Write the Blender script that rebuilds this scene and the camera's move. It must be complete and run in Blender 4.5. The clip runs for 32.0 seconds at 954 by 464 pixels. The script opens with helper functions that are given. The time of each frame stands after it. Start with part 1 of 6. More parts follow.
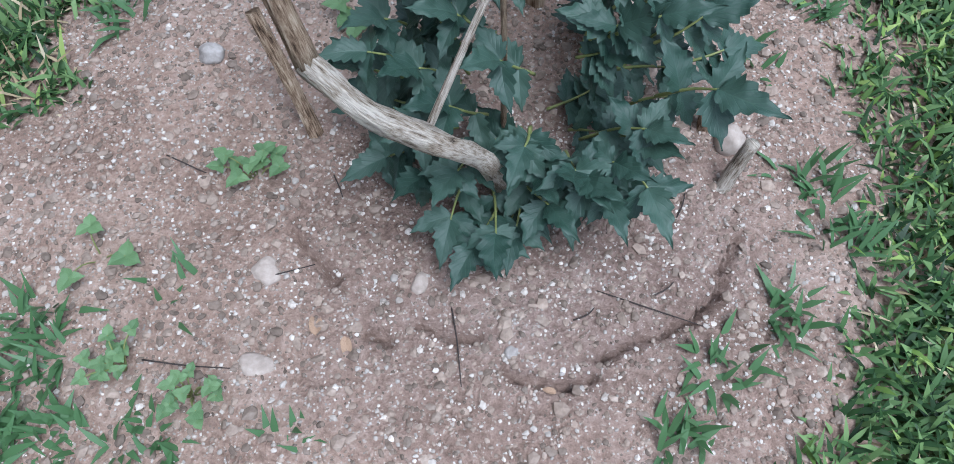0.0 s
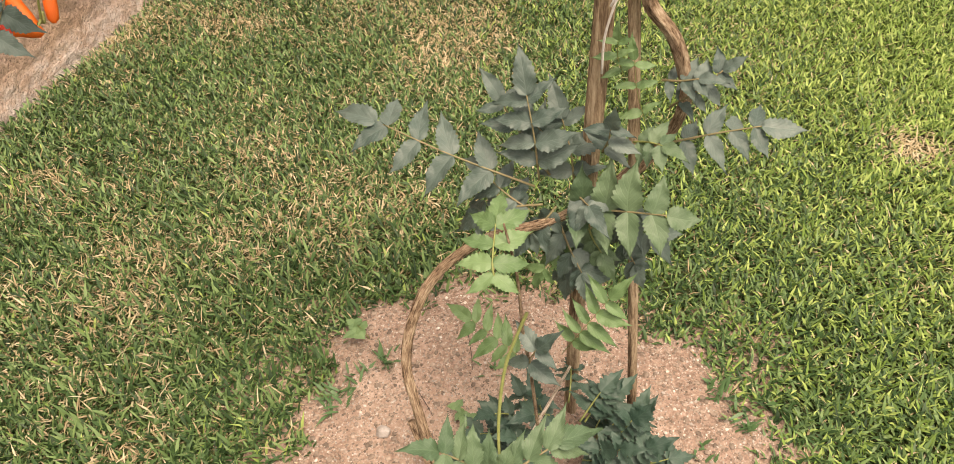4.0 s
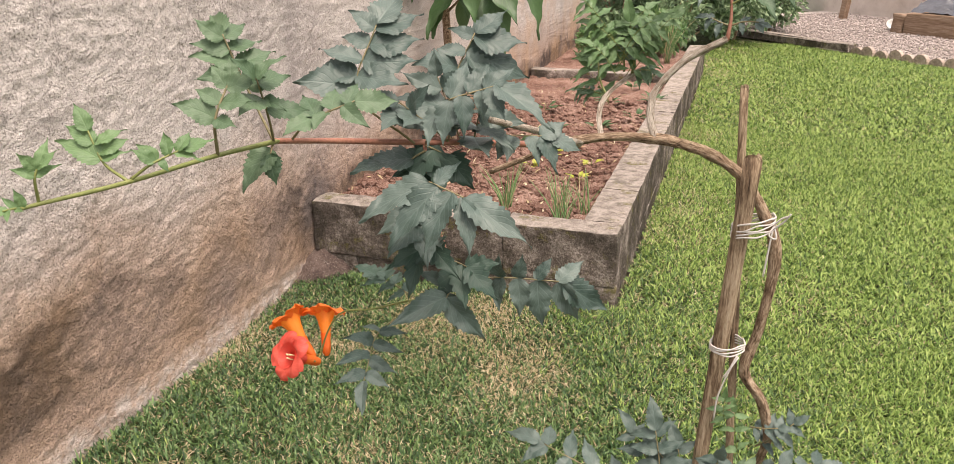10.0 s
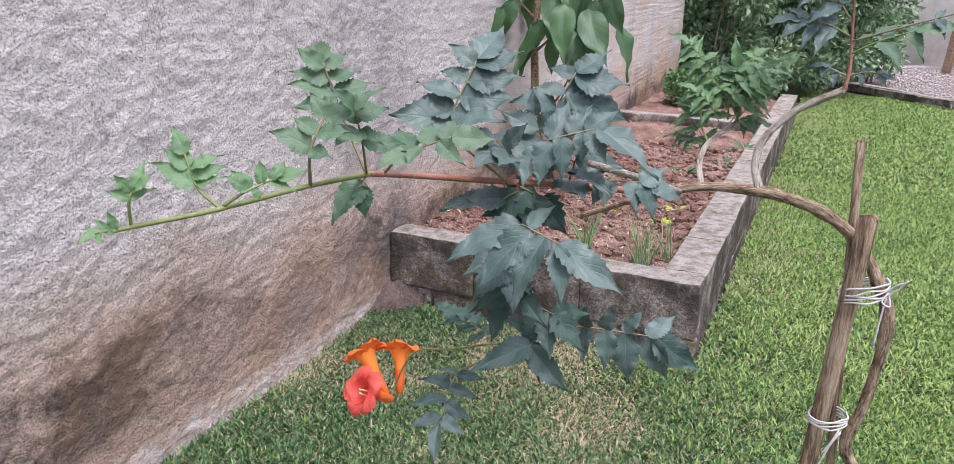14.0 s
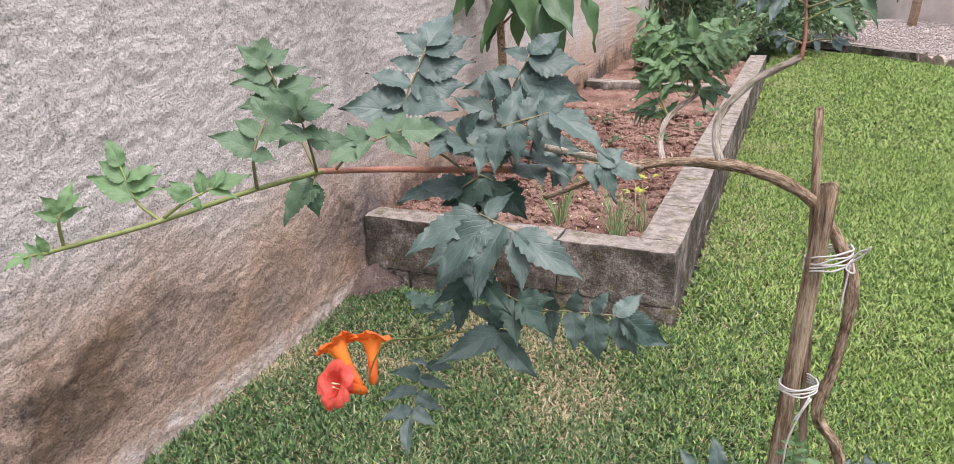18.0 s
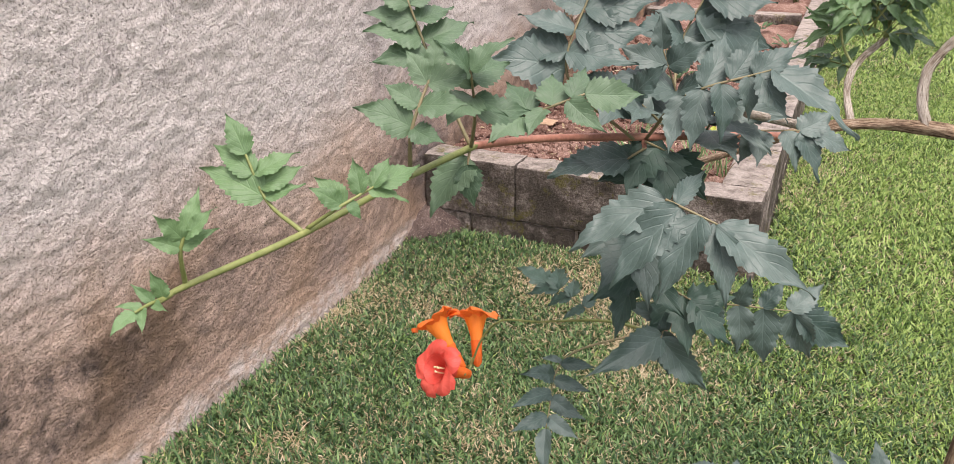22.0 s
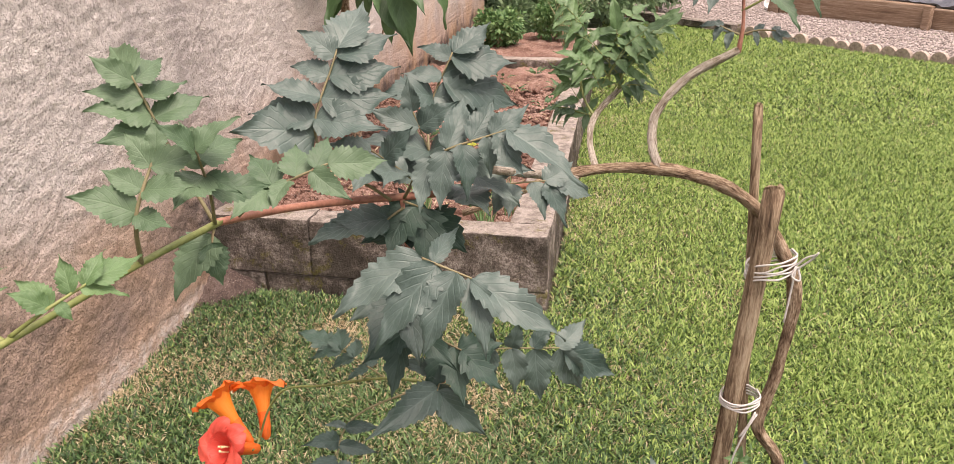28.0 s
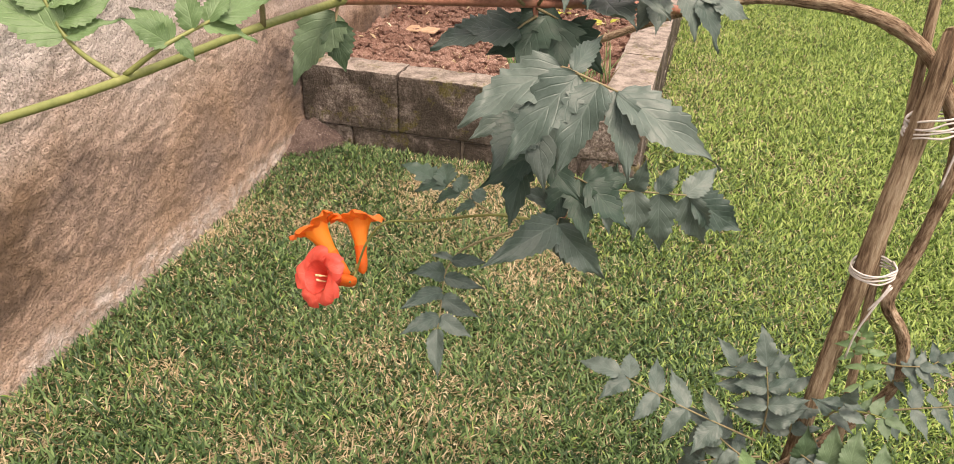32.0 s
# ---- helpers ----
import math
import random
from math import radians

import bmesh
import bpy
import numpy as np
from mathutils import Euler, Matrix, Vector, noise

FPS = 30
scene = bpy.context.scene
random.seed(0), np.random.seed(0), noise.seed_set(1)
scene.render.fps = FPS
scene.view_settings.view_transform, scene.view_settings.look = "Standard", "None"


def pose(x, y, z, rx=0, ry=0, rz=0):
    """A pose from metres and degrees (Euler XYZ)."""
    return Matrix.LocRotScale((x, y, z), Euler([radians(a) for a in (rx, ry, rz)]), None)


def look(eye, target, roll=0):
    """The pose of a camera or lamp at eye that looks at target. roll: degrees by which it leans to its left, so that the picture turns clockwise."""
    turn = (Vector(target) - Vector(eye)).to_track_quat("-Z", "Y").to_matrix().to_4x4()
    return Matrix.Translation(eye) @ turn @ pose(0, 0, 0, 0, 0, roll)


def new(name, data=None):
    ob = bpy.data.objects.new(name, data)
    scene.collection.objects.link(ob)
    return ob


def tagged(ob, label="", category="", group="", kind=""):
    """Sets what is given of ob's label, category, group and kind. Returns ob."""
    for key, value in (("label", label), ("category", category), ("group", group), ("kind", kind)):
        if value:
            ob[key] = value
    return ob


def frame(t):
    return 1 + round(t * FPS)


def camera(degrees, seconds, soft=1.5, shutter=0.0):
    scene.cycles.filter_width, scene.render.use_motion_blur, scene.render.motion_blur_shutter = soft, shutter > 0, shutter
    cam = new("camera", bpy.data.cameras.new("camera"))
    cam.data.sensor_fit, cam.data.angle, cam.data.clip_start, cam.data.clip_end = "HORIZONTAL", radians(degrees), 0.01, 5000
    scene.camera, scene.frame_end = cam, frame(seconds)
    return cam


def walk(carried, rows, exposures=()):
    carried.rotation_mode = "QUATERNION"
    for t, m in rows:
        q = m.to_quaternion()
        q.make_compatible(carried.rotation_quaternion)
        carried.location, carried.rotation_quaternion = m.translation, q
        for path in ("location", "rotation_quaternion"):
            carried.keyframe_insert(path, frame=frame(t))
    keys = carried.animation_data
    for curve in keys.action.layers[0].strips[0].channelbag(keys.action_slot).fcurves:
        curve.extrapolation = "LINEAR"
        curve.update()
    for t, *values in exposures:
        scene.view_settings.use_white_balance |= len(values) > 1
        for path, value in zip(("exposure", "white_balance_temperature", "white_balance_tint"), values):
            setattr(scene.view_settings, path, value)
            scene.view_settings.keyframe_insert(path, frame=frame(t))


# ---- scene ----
cam = camera(62.7, 32.0, 0.6)
PATH = [
    (0, (1.633, 1.451, 0.537), (1.47, 2.333, -1.251), -0.4),
    (0.5, (1.631, 1.431, 0.622), (1.481, 2.287, -1.179), -0.9),
    (1, (1.614, 1.417, 0.697), (1.379, 2.32, -1.072), -3.4),
    (1.5, (1.607, 1.406, 0.759), (1.348, 2.359, -0.98), -2.9),
    (2, (1.619, 1.397, 0.799), (1.332, 2.38, -0.919), -4.1),
    (2.5, (1.624, 1.383, 0.853), (1.377, 2.465, -0.811), -0.9),
    (3, (1.652, 1.354, 0.912), (1.305, 2.461, -0.717), -5.0),
    (3.5, (1.698, 1.318, 0.971), (1.232, 2.558, -0.528), -5.7),
    (5.5, (1.754, 1.222, 1.143), (1.147, 2.722, -0.033), -6.5),
    (6, (1.73, 1.191, 1.168), (1.073, 2.74, 0.088), -4.8),
    (6.5, (1.689, 1.165, 1.191), (1.071, 2.778, 0.181), -4.5),
    (7, (1.677, 1.123, 1.206), (1.105, 2.788, 0.258), -3.9),
    (7.5, (1.656, 1.065, 1.218), (1.074, 2.755, 0.321), -3.7),
    (8, (1.628, 1.019, 1.226), (1.094, 2.761, 0.401), -2.3),
    (8.5, (1.607, 0.983, 1.234), (1.084, 2.753, 0.464), -1.4),
    (9, (1.607, 0.96, 1.235), (1.074, 2.733, 0.477), -1.2),
    (9.5, (1.605, 0.95, 1.237), (1.012, 2.713, 0.503), -0.9),
    (10, (1.605, 0.942, 1.242), (1.023, 2.722, 0.539), -0.2),
    (10.5, (1.599, 0.935, 1.244), (0.927, 2.682, 0.54), -0.3),
    (11, (1.593, 0.924, 1.245), (0.954, 2.705, 0.596), 1.8),
    (11.5, (1.59, 0.921, 1.244), (0.919, 2.698, 0.618), 2.0),
    (12, (1.581, 0.923, 1.243), (0.876, 2.696, 0.643), 1.8),
    (12.5, (1.57, 0.93, 1.24), (0.758, 2.659, 0.647), 1.4),
    (13, (1.566, 0.946, 1.239), (0.755, 2.67, 0.63), 1.5),
    (13.5, (1.566, 0.968, 1.235), (0.773, 2.698, 0.619), 1.8),
    (14, (1.576, 0.969, 1.237), (0.809, 2.71, 0.62), 1.5),
    (14.5, (1.584, 0.957, 1.238), (0.874, 2.714, 0.599), 0.3),
    (16.5, (1.563, 0.991, 1.246), (0.848, 2.748, 0.613), -0.3),
    (17, (1.571, 0.988, 1.246), (0.86, 2.746, 0.612), -0.5),
    (17.5, (1.581, 0.988, 1.247), (0.894, 2.758, 0.617), -0.3),
    (18, (1.589, 0.991, 1.248), (0.877, 2.733, 0.57), -1.1),
    (18.5, (1.604, 1.007, 1.244), (0.986, 2.759, 0.504), -1.3),
    (19, (1.635, 1.019, 1.234), (1.087, 2.771, 0.441), -2.7),
    (19.5, (1.671, 1.031, 1.225), (1.123, 2.766, 0.396), -3.3),
    (20, (1.695, 1.043, 1.216), (1.05, 2.738, 0.373), -2.9),
    (20.5, (1.677, 1.059, 1.217), (1.046, 2.758, 0.371), -1.3),
    (21, (1.593, 1.054, 1.228), (0.852, 2.725, 0.416), -0.9),
    (21.5, (1.495, 1.065, 1.234), (0.669, 2.692, 0.417), -1.6),
    (22, (1.427, 1.095, 1.24), (0.659, 2.737, 0.394), -1.1),
    (22.5, (1.405, 1.1, 1.254), (0.742, 2.802, 0.44), 0.6),
    (23, (1.392, 1.106, 1.25), (0.805, 2.813, 0.39), 1.0),
    (23.5, (1.386, 1.114, 1.245), (0.874, 2.836, 0.367), -0.2),
    (24, (1.394, 1.128, 1.238), (0.954, 2.86, 0.338), -1.6),
    (24.5, (1.402, 1.16, 1.232), (1.086, 2.897, 0.293), -2.7),
    (26.5, (1.409, 1.136, 1.246), (0.976, 2.899, 0.408), -1.0),
    (27, (1.406, 1.122, 1.236), (1.034, 2.911, 0.424), 0.6),
    (27.5, (1.426, 1.113, 1.246), (1.11, 2.927, 0.463), 0.8),
    (28, (1.461, 1.109, 1.254), (1.145, 2.937, 0.51), 0.0),
    (28.5, (1.497, 1.111, 1.261), (1.185, 2.955, 0.553), -0.4),
    (29, (1.513, 1.104, 1.269), (1.228, 2.974, 0.623), 1.8),
    (29.5, (1.518, 1.093, 1.265), (1.22, 2.977, 0.663), 1.8),
    (30, (1.519, 1.086, 1.25), (1.129, 2.926, 0.567), -0.4),
    (30.5, (1.5, 1.098, 1.236), (1.027, 2.875, 0.451), 0.1),
    (31, (1.466, 1.113, 1.218), (0.976, 2.84, 0.337), 1.3),
    (31.5, (1.429, 1.134, 1.196), (0.966, 2.828, 0.239), 1.2),
    (32, (1.413, 1.136, 1.186), (0.947, 2.79, 0.163), 1.3),
]
EXPOSURE = [
    (0.0, 0.52, 5250, 8), (1.0, 0.6, 5300, 9), (2.0, 0.72, 6000, 12), (3.0, 0.85, 7800, 12), (4.5, 0.93, 9000, 22), (6.0, 1.0, 10500, 32), (7.0, 0.95, 8900, 20),
    (9.0, 0.81, 7600, 18), (11.0, 0.78, 7000, 16), (13.0, 0.75, 6100, 16), (14.0, 0.73, 5850, 18), (17.0, 0.72, 6100, 16), (18.0, 0.75, 6300, 17), (19.0, 0.77, 7000, 16), (20.0, 0.82, 7700, 19),
    (21.0, 0.82, 7300, 20), (22.0, 0.77, 6700, 18), (23.0, 0.78, 6600, 20), (24.0, 0.82, 7000, 23), (24.5, 0.82, 7000, 23), (27.0, 0.81, 7100, 23), (28.0, 0.85, 7400, 22), (29.0, 0.85, 7400, 19), (30.0, 0.78, 7000, 18), (31.0, 0.85, 7500, 18), (32.0, 0.88, 8000, 20),
]
walk(cam, [(t, look(eye, target, roll)) for t, eye, target, roll in PATH], EXPOSURE)

# ---- world and light ----
world = bpy.data.worlds.new("overcast_sky")
scene.world = world
world.use_nodes = True
wn, wl = world.node_tree.nodes, world.node_tree.links
sky = wn.new("ShaderNodeTexSky")
sky.sky_type = "NISHITA"
sky.sun_disc = False
sky.sun_elevation = radians(68)
sky.sun_rotation = radians(125)
sky.air_density, sky.dust_density, sky.ozone_density = 1.0, 4.0, 1.0
milk = wn.new("ShaderNodeMix")
milk.data_type = "RGBA"
milk.inputs["Factor"].default_value = 0.72
milk.inputs["B"].default_value = (10.5, 10.7, 11.2, 1)
wl.new(sky.outputs[0], milk.inputs["A"])
bg = wn["Background"]
bg.inputs["Strength"].default_value = 0.092
wl.new(milk.outputs["Result"], bg.inputs["Color"])

sun = new("sun", bpy.data.lights.new("sun", "SUN"))
sun.data.energy = 2.9
sun.data.angle = radians(30)
sun.data.color = (1.0, 0.96, 0.9)
sun.matrix_world = look((1.0, -0.7, 3.0), (0, 0, 0))


# ---- small helpers ----
def mesh_from(name, verts, faces, smooth=True):
    me = bpy.data.meshes.new(name)
    me.from_pydata([tuple(v) for v in verts], [], faces)
    if smooth:
        me.polygons.foreach_set("use_smooth", [True] * len(me.polygons))
    me.update()
    return me


def thing(name, base, label, category, group="", kind=""):
    ob = new(name)
    ob.location = base
    ob.empty_display_size = 0.05
    bpy.context.view_layer.update()
    return tagged(ob, label, category, group, kind)


def part(name, me, material, parent=None, label="", m=None):
    """Links a mesh (or bmesh) given in world space, or posed by m, under a thing or a part."""
    if isinstance(me, bmesh.types.BMesh):
        bm, me = me, bpy.data.meshes.new(name)
        bm.to_mesh(me)
        bm.free()
    if material and not me.materials:
        me.materials.append(material)
    ob = new(name, me)
    if m is not None:
        ob.matrix_basis = m
    if parent:
        ob.parent = parent
        ob.matrix_parent_inverse = world_of(parent).inverted()
    return tagged(ob, label) if label else ob


def world_of(ob):
    m = ob.matrix_basis.copy()
    while ob.parent:
        m = ob.parent.matrix_basis @ ob.matrix_parent_inverse @ m
        ob = ob.parent
    return m


def smooth_line(points, steps):
    """Catmull-Rom through points that may carry a radius as fourth value."""
    p = [np.array(q, float) for q in points]
    p = [2 * p[0] - p[1]] + p + [2 * p[-1] - p[-2]]
    out = []
    for i in range(1, len(p) - 2):
        a, b, c, d = p[i - 1:i + 3]
        for k in range(steps):
            t = k / steps
            out.append(0.5 * (2 * b + (c - a) * t + (2 * a - 5 * b + 4 * c - d) * t * t + (3 * b - a - 3 * c + d) * t ** 3))
    out.append(p[-2])
    return out


def tube(points, steps=6, sides=8, rough=0.0, seed=0, cap=True):
    """A round stem through points (x, y, z, radius); rough: bark relief as a share of the radius."""
    line = smooth_line(points, steps)
    verts, faces = [], []
    side = Vector((0.3, 0.2, 1)).cross(Vector(line[1][:3] - line[0][:3])).normalized()
    for i, q in enumerate(line):
        a, b = line[max(i - 1, 0)], line[min(i + 1, len(line) - 1)]
        d = Vector(b[:3] - a[:3]).normalized()
        side = (side - d * side.dot(d)).normalized()
        other = d.cross(side)
        for k in range(sides):
            ang = 2 * math.pi * k / sides
            r = max(q[3], 0.0003)
            if rough:
                r *= 1 + rough * noise.noise(Vector((k * 1.7 + seed, i * 0.35, seed * 3.1))) + rough * 0.7 * math.sin(k * 2.6 + seed + 0.2 * i)
            verts.append(Vector(q[:3]) + side * math.cos(ang) * r + other * math.sin(ang) * r)
    n = len(line)
    for i in range(n - 1):
        for k in range(sides):
            a, b = i * sides + k, i * sides + (k + 1) % sides
            faces.append((a, b, b + sides, a + sides))
    if cap:
        faces.append(tuple(range(sides - 1, -1, -1)))
        faces.append(tuple(range((n - 1) * sides, n * sides)))
    me = mesh_from("stem", verts, faces)
    run = np.concatenate([[0], np.cumsum([np.linalg.norm(b[:3] - a[:3]) for a, b in zip(line, line[1:])])])
    layer = me.uv_layers.new(name="UVMap")
    idx = np.empty(len(me.loops), dtype=np.int32)
    me.loops.foreach_get("vertex_index", idx)
    u = np.abs(2 * (idx % sides) / sides - 1) * 0.02 + seed * 0.37
    layer.data.foreach_set("uv", np.stack([u, run[idx // sides]], 1).astype(np.float32).ravel())
    return me


# ---- materials ----
def material(name, rough=0.8, spec=0.3):
    ma = bpy.data.materials.new(name)
    ma.use_nodes = True
    nodes = ma.node_tree.nodes
    b = nodes["Principled BSDF"]
    b.inputs["Roughness"].default_value = rough
    b.inputs["Specular IOR Level"].default_value = spec
    return ma, nodes, ma.node_tree.links, b


def ramp(nodes, links, source, stops):
    r = nodes.new("ShaderNodeValToRGB")
    el = r.color_ramp.elements
    while len(el) < len(stops):
        el.new(0.5)
    for e, (pos, col) in zip(el, stops):
        e.position, e.color = pos, (*col, 1)
    links.new(source, r.inputs[0])
    return r.outputs[0]


def tex(nodes, links, scale, detail=4, rough=0.6, coord=None, stretch=None):
    n = nodes.new("ShaderNodeTexNoise")
    n.inputs["Scale"].default_value, n.inputs["Detail"].default_value, n.inputs["Roughness"].default_value = scale, detail, rough
    if coord is not None:
        if stretch:
            mp = nodes.new("ShaderNodeMapping")
            mp.inputs["Scale"].default_value = stretch
            links.new(coord, mp.inputs["Vector"])
            coord = mp.outputs[0]
        links.new(coord, n.inputs["Vector"])
    return n.outputs[0]


def mix(nodes, links, fac, a, b, blend="MIX"):
    m = nodes.new("ShaderNodeMix")
    m.data_type, m.blend_type = "RGBA", blend
    for sock, value in ((m.inputs["Factor"], fac), (m.inputs["A"], a), (m.inputs["B"], b)):
        if isinstance(value, (int, float)):
            sock.default_value = value
        elif isinstance(value, tuple):
            sock.default_value = (*value, 1)
        else:
            links.new(value, sock)
    return m.outputs["Result"]


def math_node(nodes, links, op, a, b=0.0, c=0.0):
    m = nodes.new("ShaderNodeMath")
    m.operation = op
    for sock, value in zip(m.inputs, (a, b, c)):
        if isinstance(value, (int, float)):
            sock.default_value = value
        else:
            links.new(value, sock)
    return m.outputs[0]


def bump(nodes, links, b, height, strength, distance):
    n = nodes.new("ShaderNodeBump")
    n.inputs["Strength"].default_value, n.inputs["Distance"].default_value = strength, distance
    links.new(height, n.inputs["Height"])
    links.new(n.outputs[0], b.inputs["Normal"])


def coords(nodes, name="Object"):
    return nodes.new("ShaderNodeTexCoord").outputs[name]


def simple(name, stops, scale, rough=0.8, spec=0.3, bumps=(60, 0.4, 0.004), stretch=None, vary=0.0, island=False):
    """A surface with two scales of colour noise and a fine relief; vary: per-object lightness."""
    ma, nodes, links, b = material(name, rough, spec)
    c = coords(nodes)
    big = tex(nodes, links, scale, 5, 0.65, c, stretch)
    fine = tex(nodes, links, scale * 7, 3, 0.6, c, stretch)
    both = math_node(nodes, links, "MULTIPLY_ADD", fine, 0.45, math_node(nodes, links, "MULTIPLY", big, 0.6))
    col = ramp(nodes, links, both, stops)
    if vary or island:
        rnd = nodes.new("ShaderNodeNewGeometry").outputs["Random Per Island"] if island else nodes.new("ShaderNodeObjectInfo").outputs["Random"]
        col = mix(nodes, links, 1.0, col, ramp(nodes, links, rnd, [(0, (1 - vary,) * 3), (1, (1 + vary * 0.0,) * 3)]), "MULTIPLY")
    links.new(col, b.inputs["Base Color"])
    if bumps:
        bump(nodes, links, b, tex(nodes, links, bumps[0], 5, 0.65, c, stretch), bumps[1], bumps[2])
    return ma


def leaf_material(name, dark, light, gloss=0.42, veins=7.0, spread=0.5, through_light=0.18):
    """Leaf blades: UV x runs across (0.5 at the midrib), UV y along; sunken veins, per-leaf tone."""
    ma, nodes, links, b = material(name, gloss, 0.5)
    uv = nodes.new("ShaderNodeSeparateXYZ")
    links.new(coords(nodes, "UV"), uv.inputs[0])
    off = math_node(nodes, links, "ABSOLUTE", math_node(nodes, links, "SUBTRACT", uv.outputs[0], 0.5))
    wave = math_node(nodes, links, "MULTIPLY_ADD", uv.outputs[1], veins, math_node(nodes, links, "MULTIPLY", off, -5.0))
    saw = math_node(nodes, links, "ABSOLUTE", math_node(nodes, links, "SUBTRACT", math_node(nodes, links, "FRACT", wave), 0.5))
    side_vein = math_node(nodes, links, "SMOOTH_MIN", math_node(nodes, links, "MULTIPLY", saw, 9.0), 1.0, 0.3)
    mid = math_node(nodes, links, "SMOOTH_MIN", math_node(nodes, links, "MULTIPLY", off, 30.0), 1.0, 0.3)
    vein = math_node(nodes, links, "MINIMUM", side_vein, mid)
    c = coords(nodes)
    blotch = tex(nodes, links, 30, 4, 0.6, c)
    rnd = nodes.new("ShaderNodeObjectInfo").outputs["Random"]
    tone = math_node(nodes, links, "MULTIPLY_ADD", rnd, spread, math_node(nodes, links, "MULTIPLY", blotch, 1 - spread))
    col = ramp(nodes, links, tone, [(0.15, dark), (0.85, light)])
    pale = mix(nodes, links, 0.20, col, tuple(min(1, v * 1.7 + 0.01) for v in light))
    links.new(mix(nodes, links, vein, pale, col), b.inputs["Base Color"])
    links.new(math_node(nodes, links, "MULTIPLY_ADD", blotch, 0.2, gloss - 0.1), b.inputs["Roughness"])
    h = math_node(nodes, links, "MULTIPLY_ADD", tex(nodes, links, 220, 2, 0.5, c), 0.3, vein)
    bump(nodes, links, b, h, 0.35, 0.0009)
    glow = nodes.new("ShaderNodeBsdfTranslucent")
    links.new(col, glow.inputs["Color"])
    add = nodes.new("ShaderNodeMixShader")
    add.inputs[0].default_value = through_light
    links.new(b.outputs[0], add.inputs[1])
    links.new(glow.outputs[0], add.inputs[2])
    links.new(add.outputs[0], nodes["Material Output"].inputs["Surface"])
    return ma


def blade_material(name, stops, gloss=0.5):
    ma, nodes, links, b = material(name, gloss, 0.35)
    rnd = nodes.new("ShaderNodeNewGeometry").outputs["Random Per Island"]
    patch = tex(nodes, links, 1.6, 4, 0.6, coords(nodes))
    v = math_node(nodes, links, "MULTIPLY_ADD", rnd, 0.8, math_node(nodes, links, "MULTIPLY", patch, 0.3))
    col = ramp(nodes, links, v, stops)
    links.new(col, b.inputs["Base Color"])
    glow = nodes.new("ShaderNodeBsdfTranslucent")
    links.new(col, glow.inputs["Color"])
    add = nodes.new("ShaderNodeMixShader")
    add.inputs[0].default_value = 0.25
    links.new(b.outputs[0], add.inputs[1])
    links.new(glow.outputs[0], add.inputs[2])
    links.new(add.outputs[0], nodes["Material Output"].inputs["Surface"])
    return ma


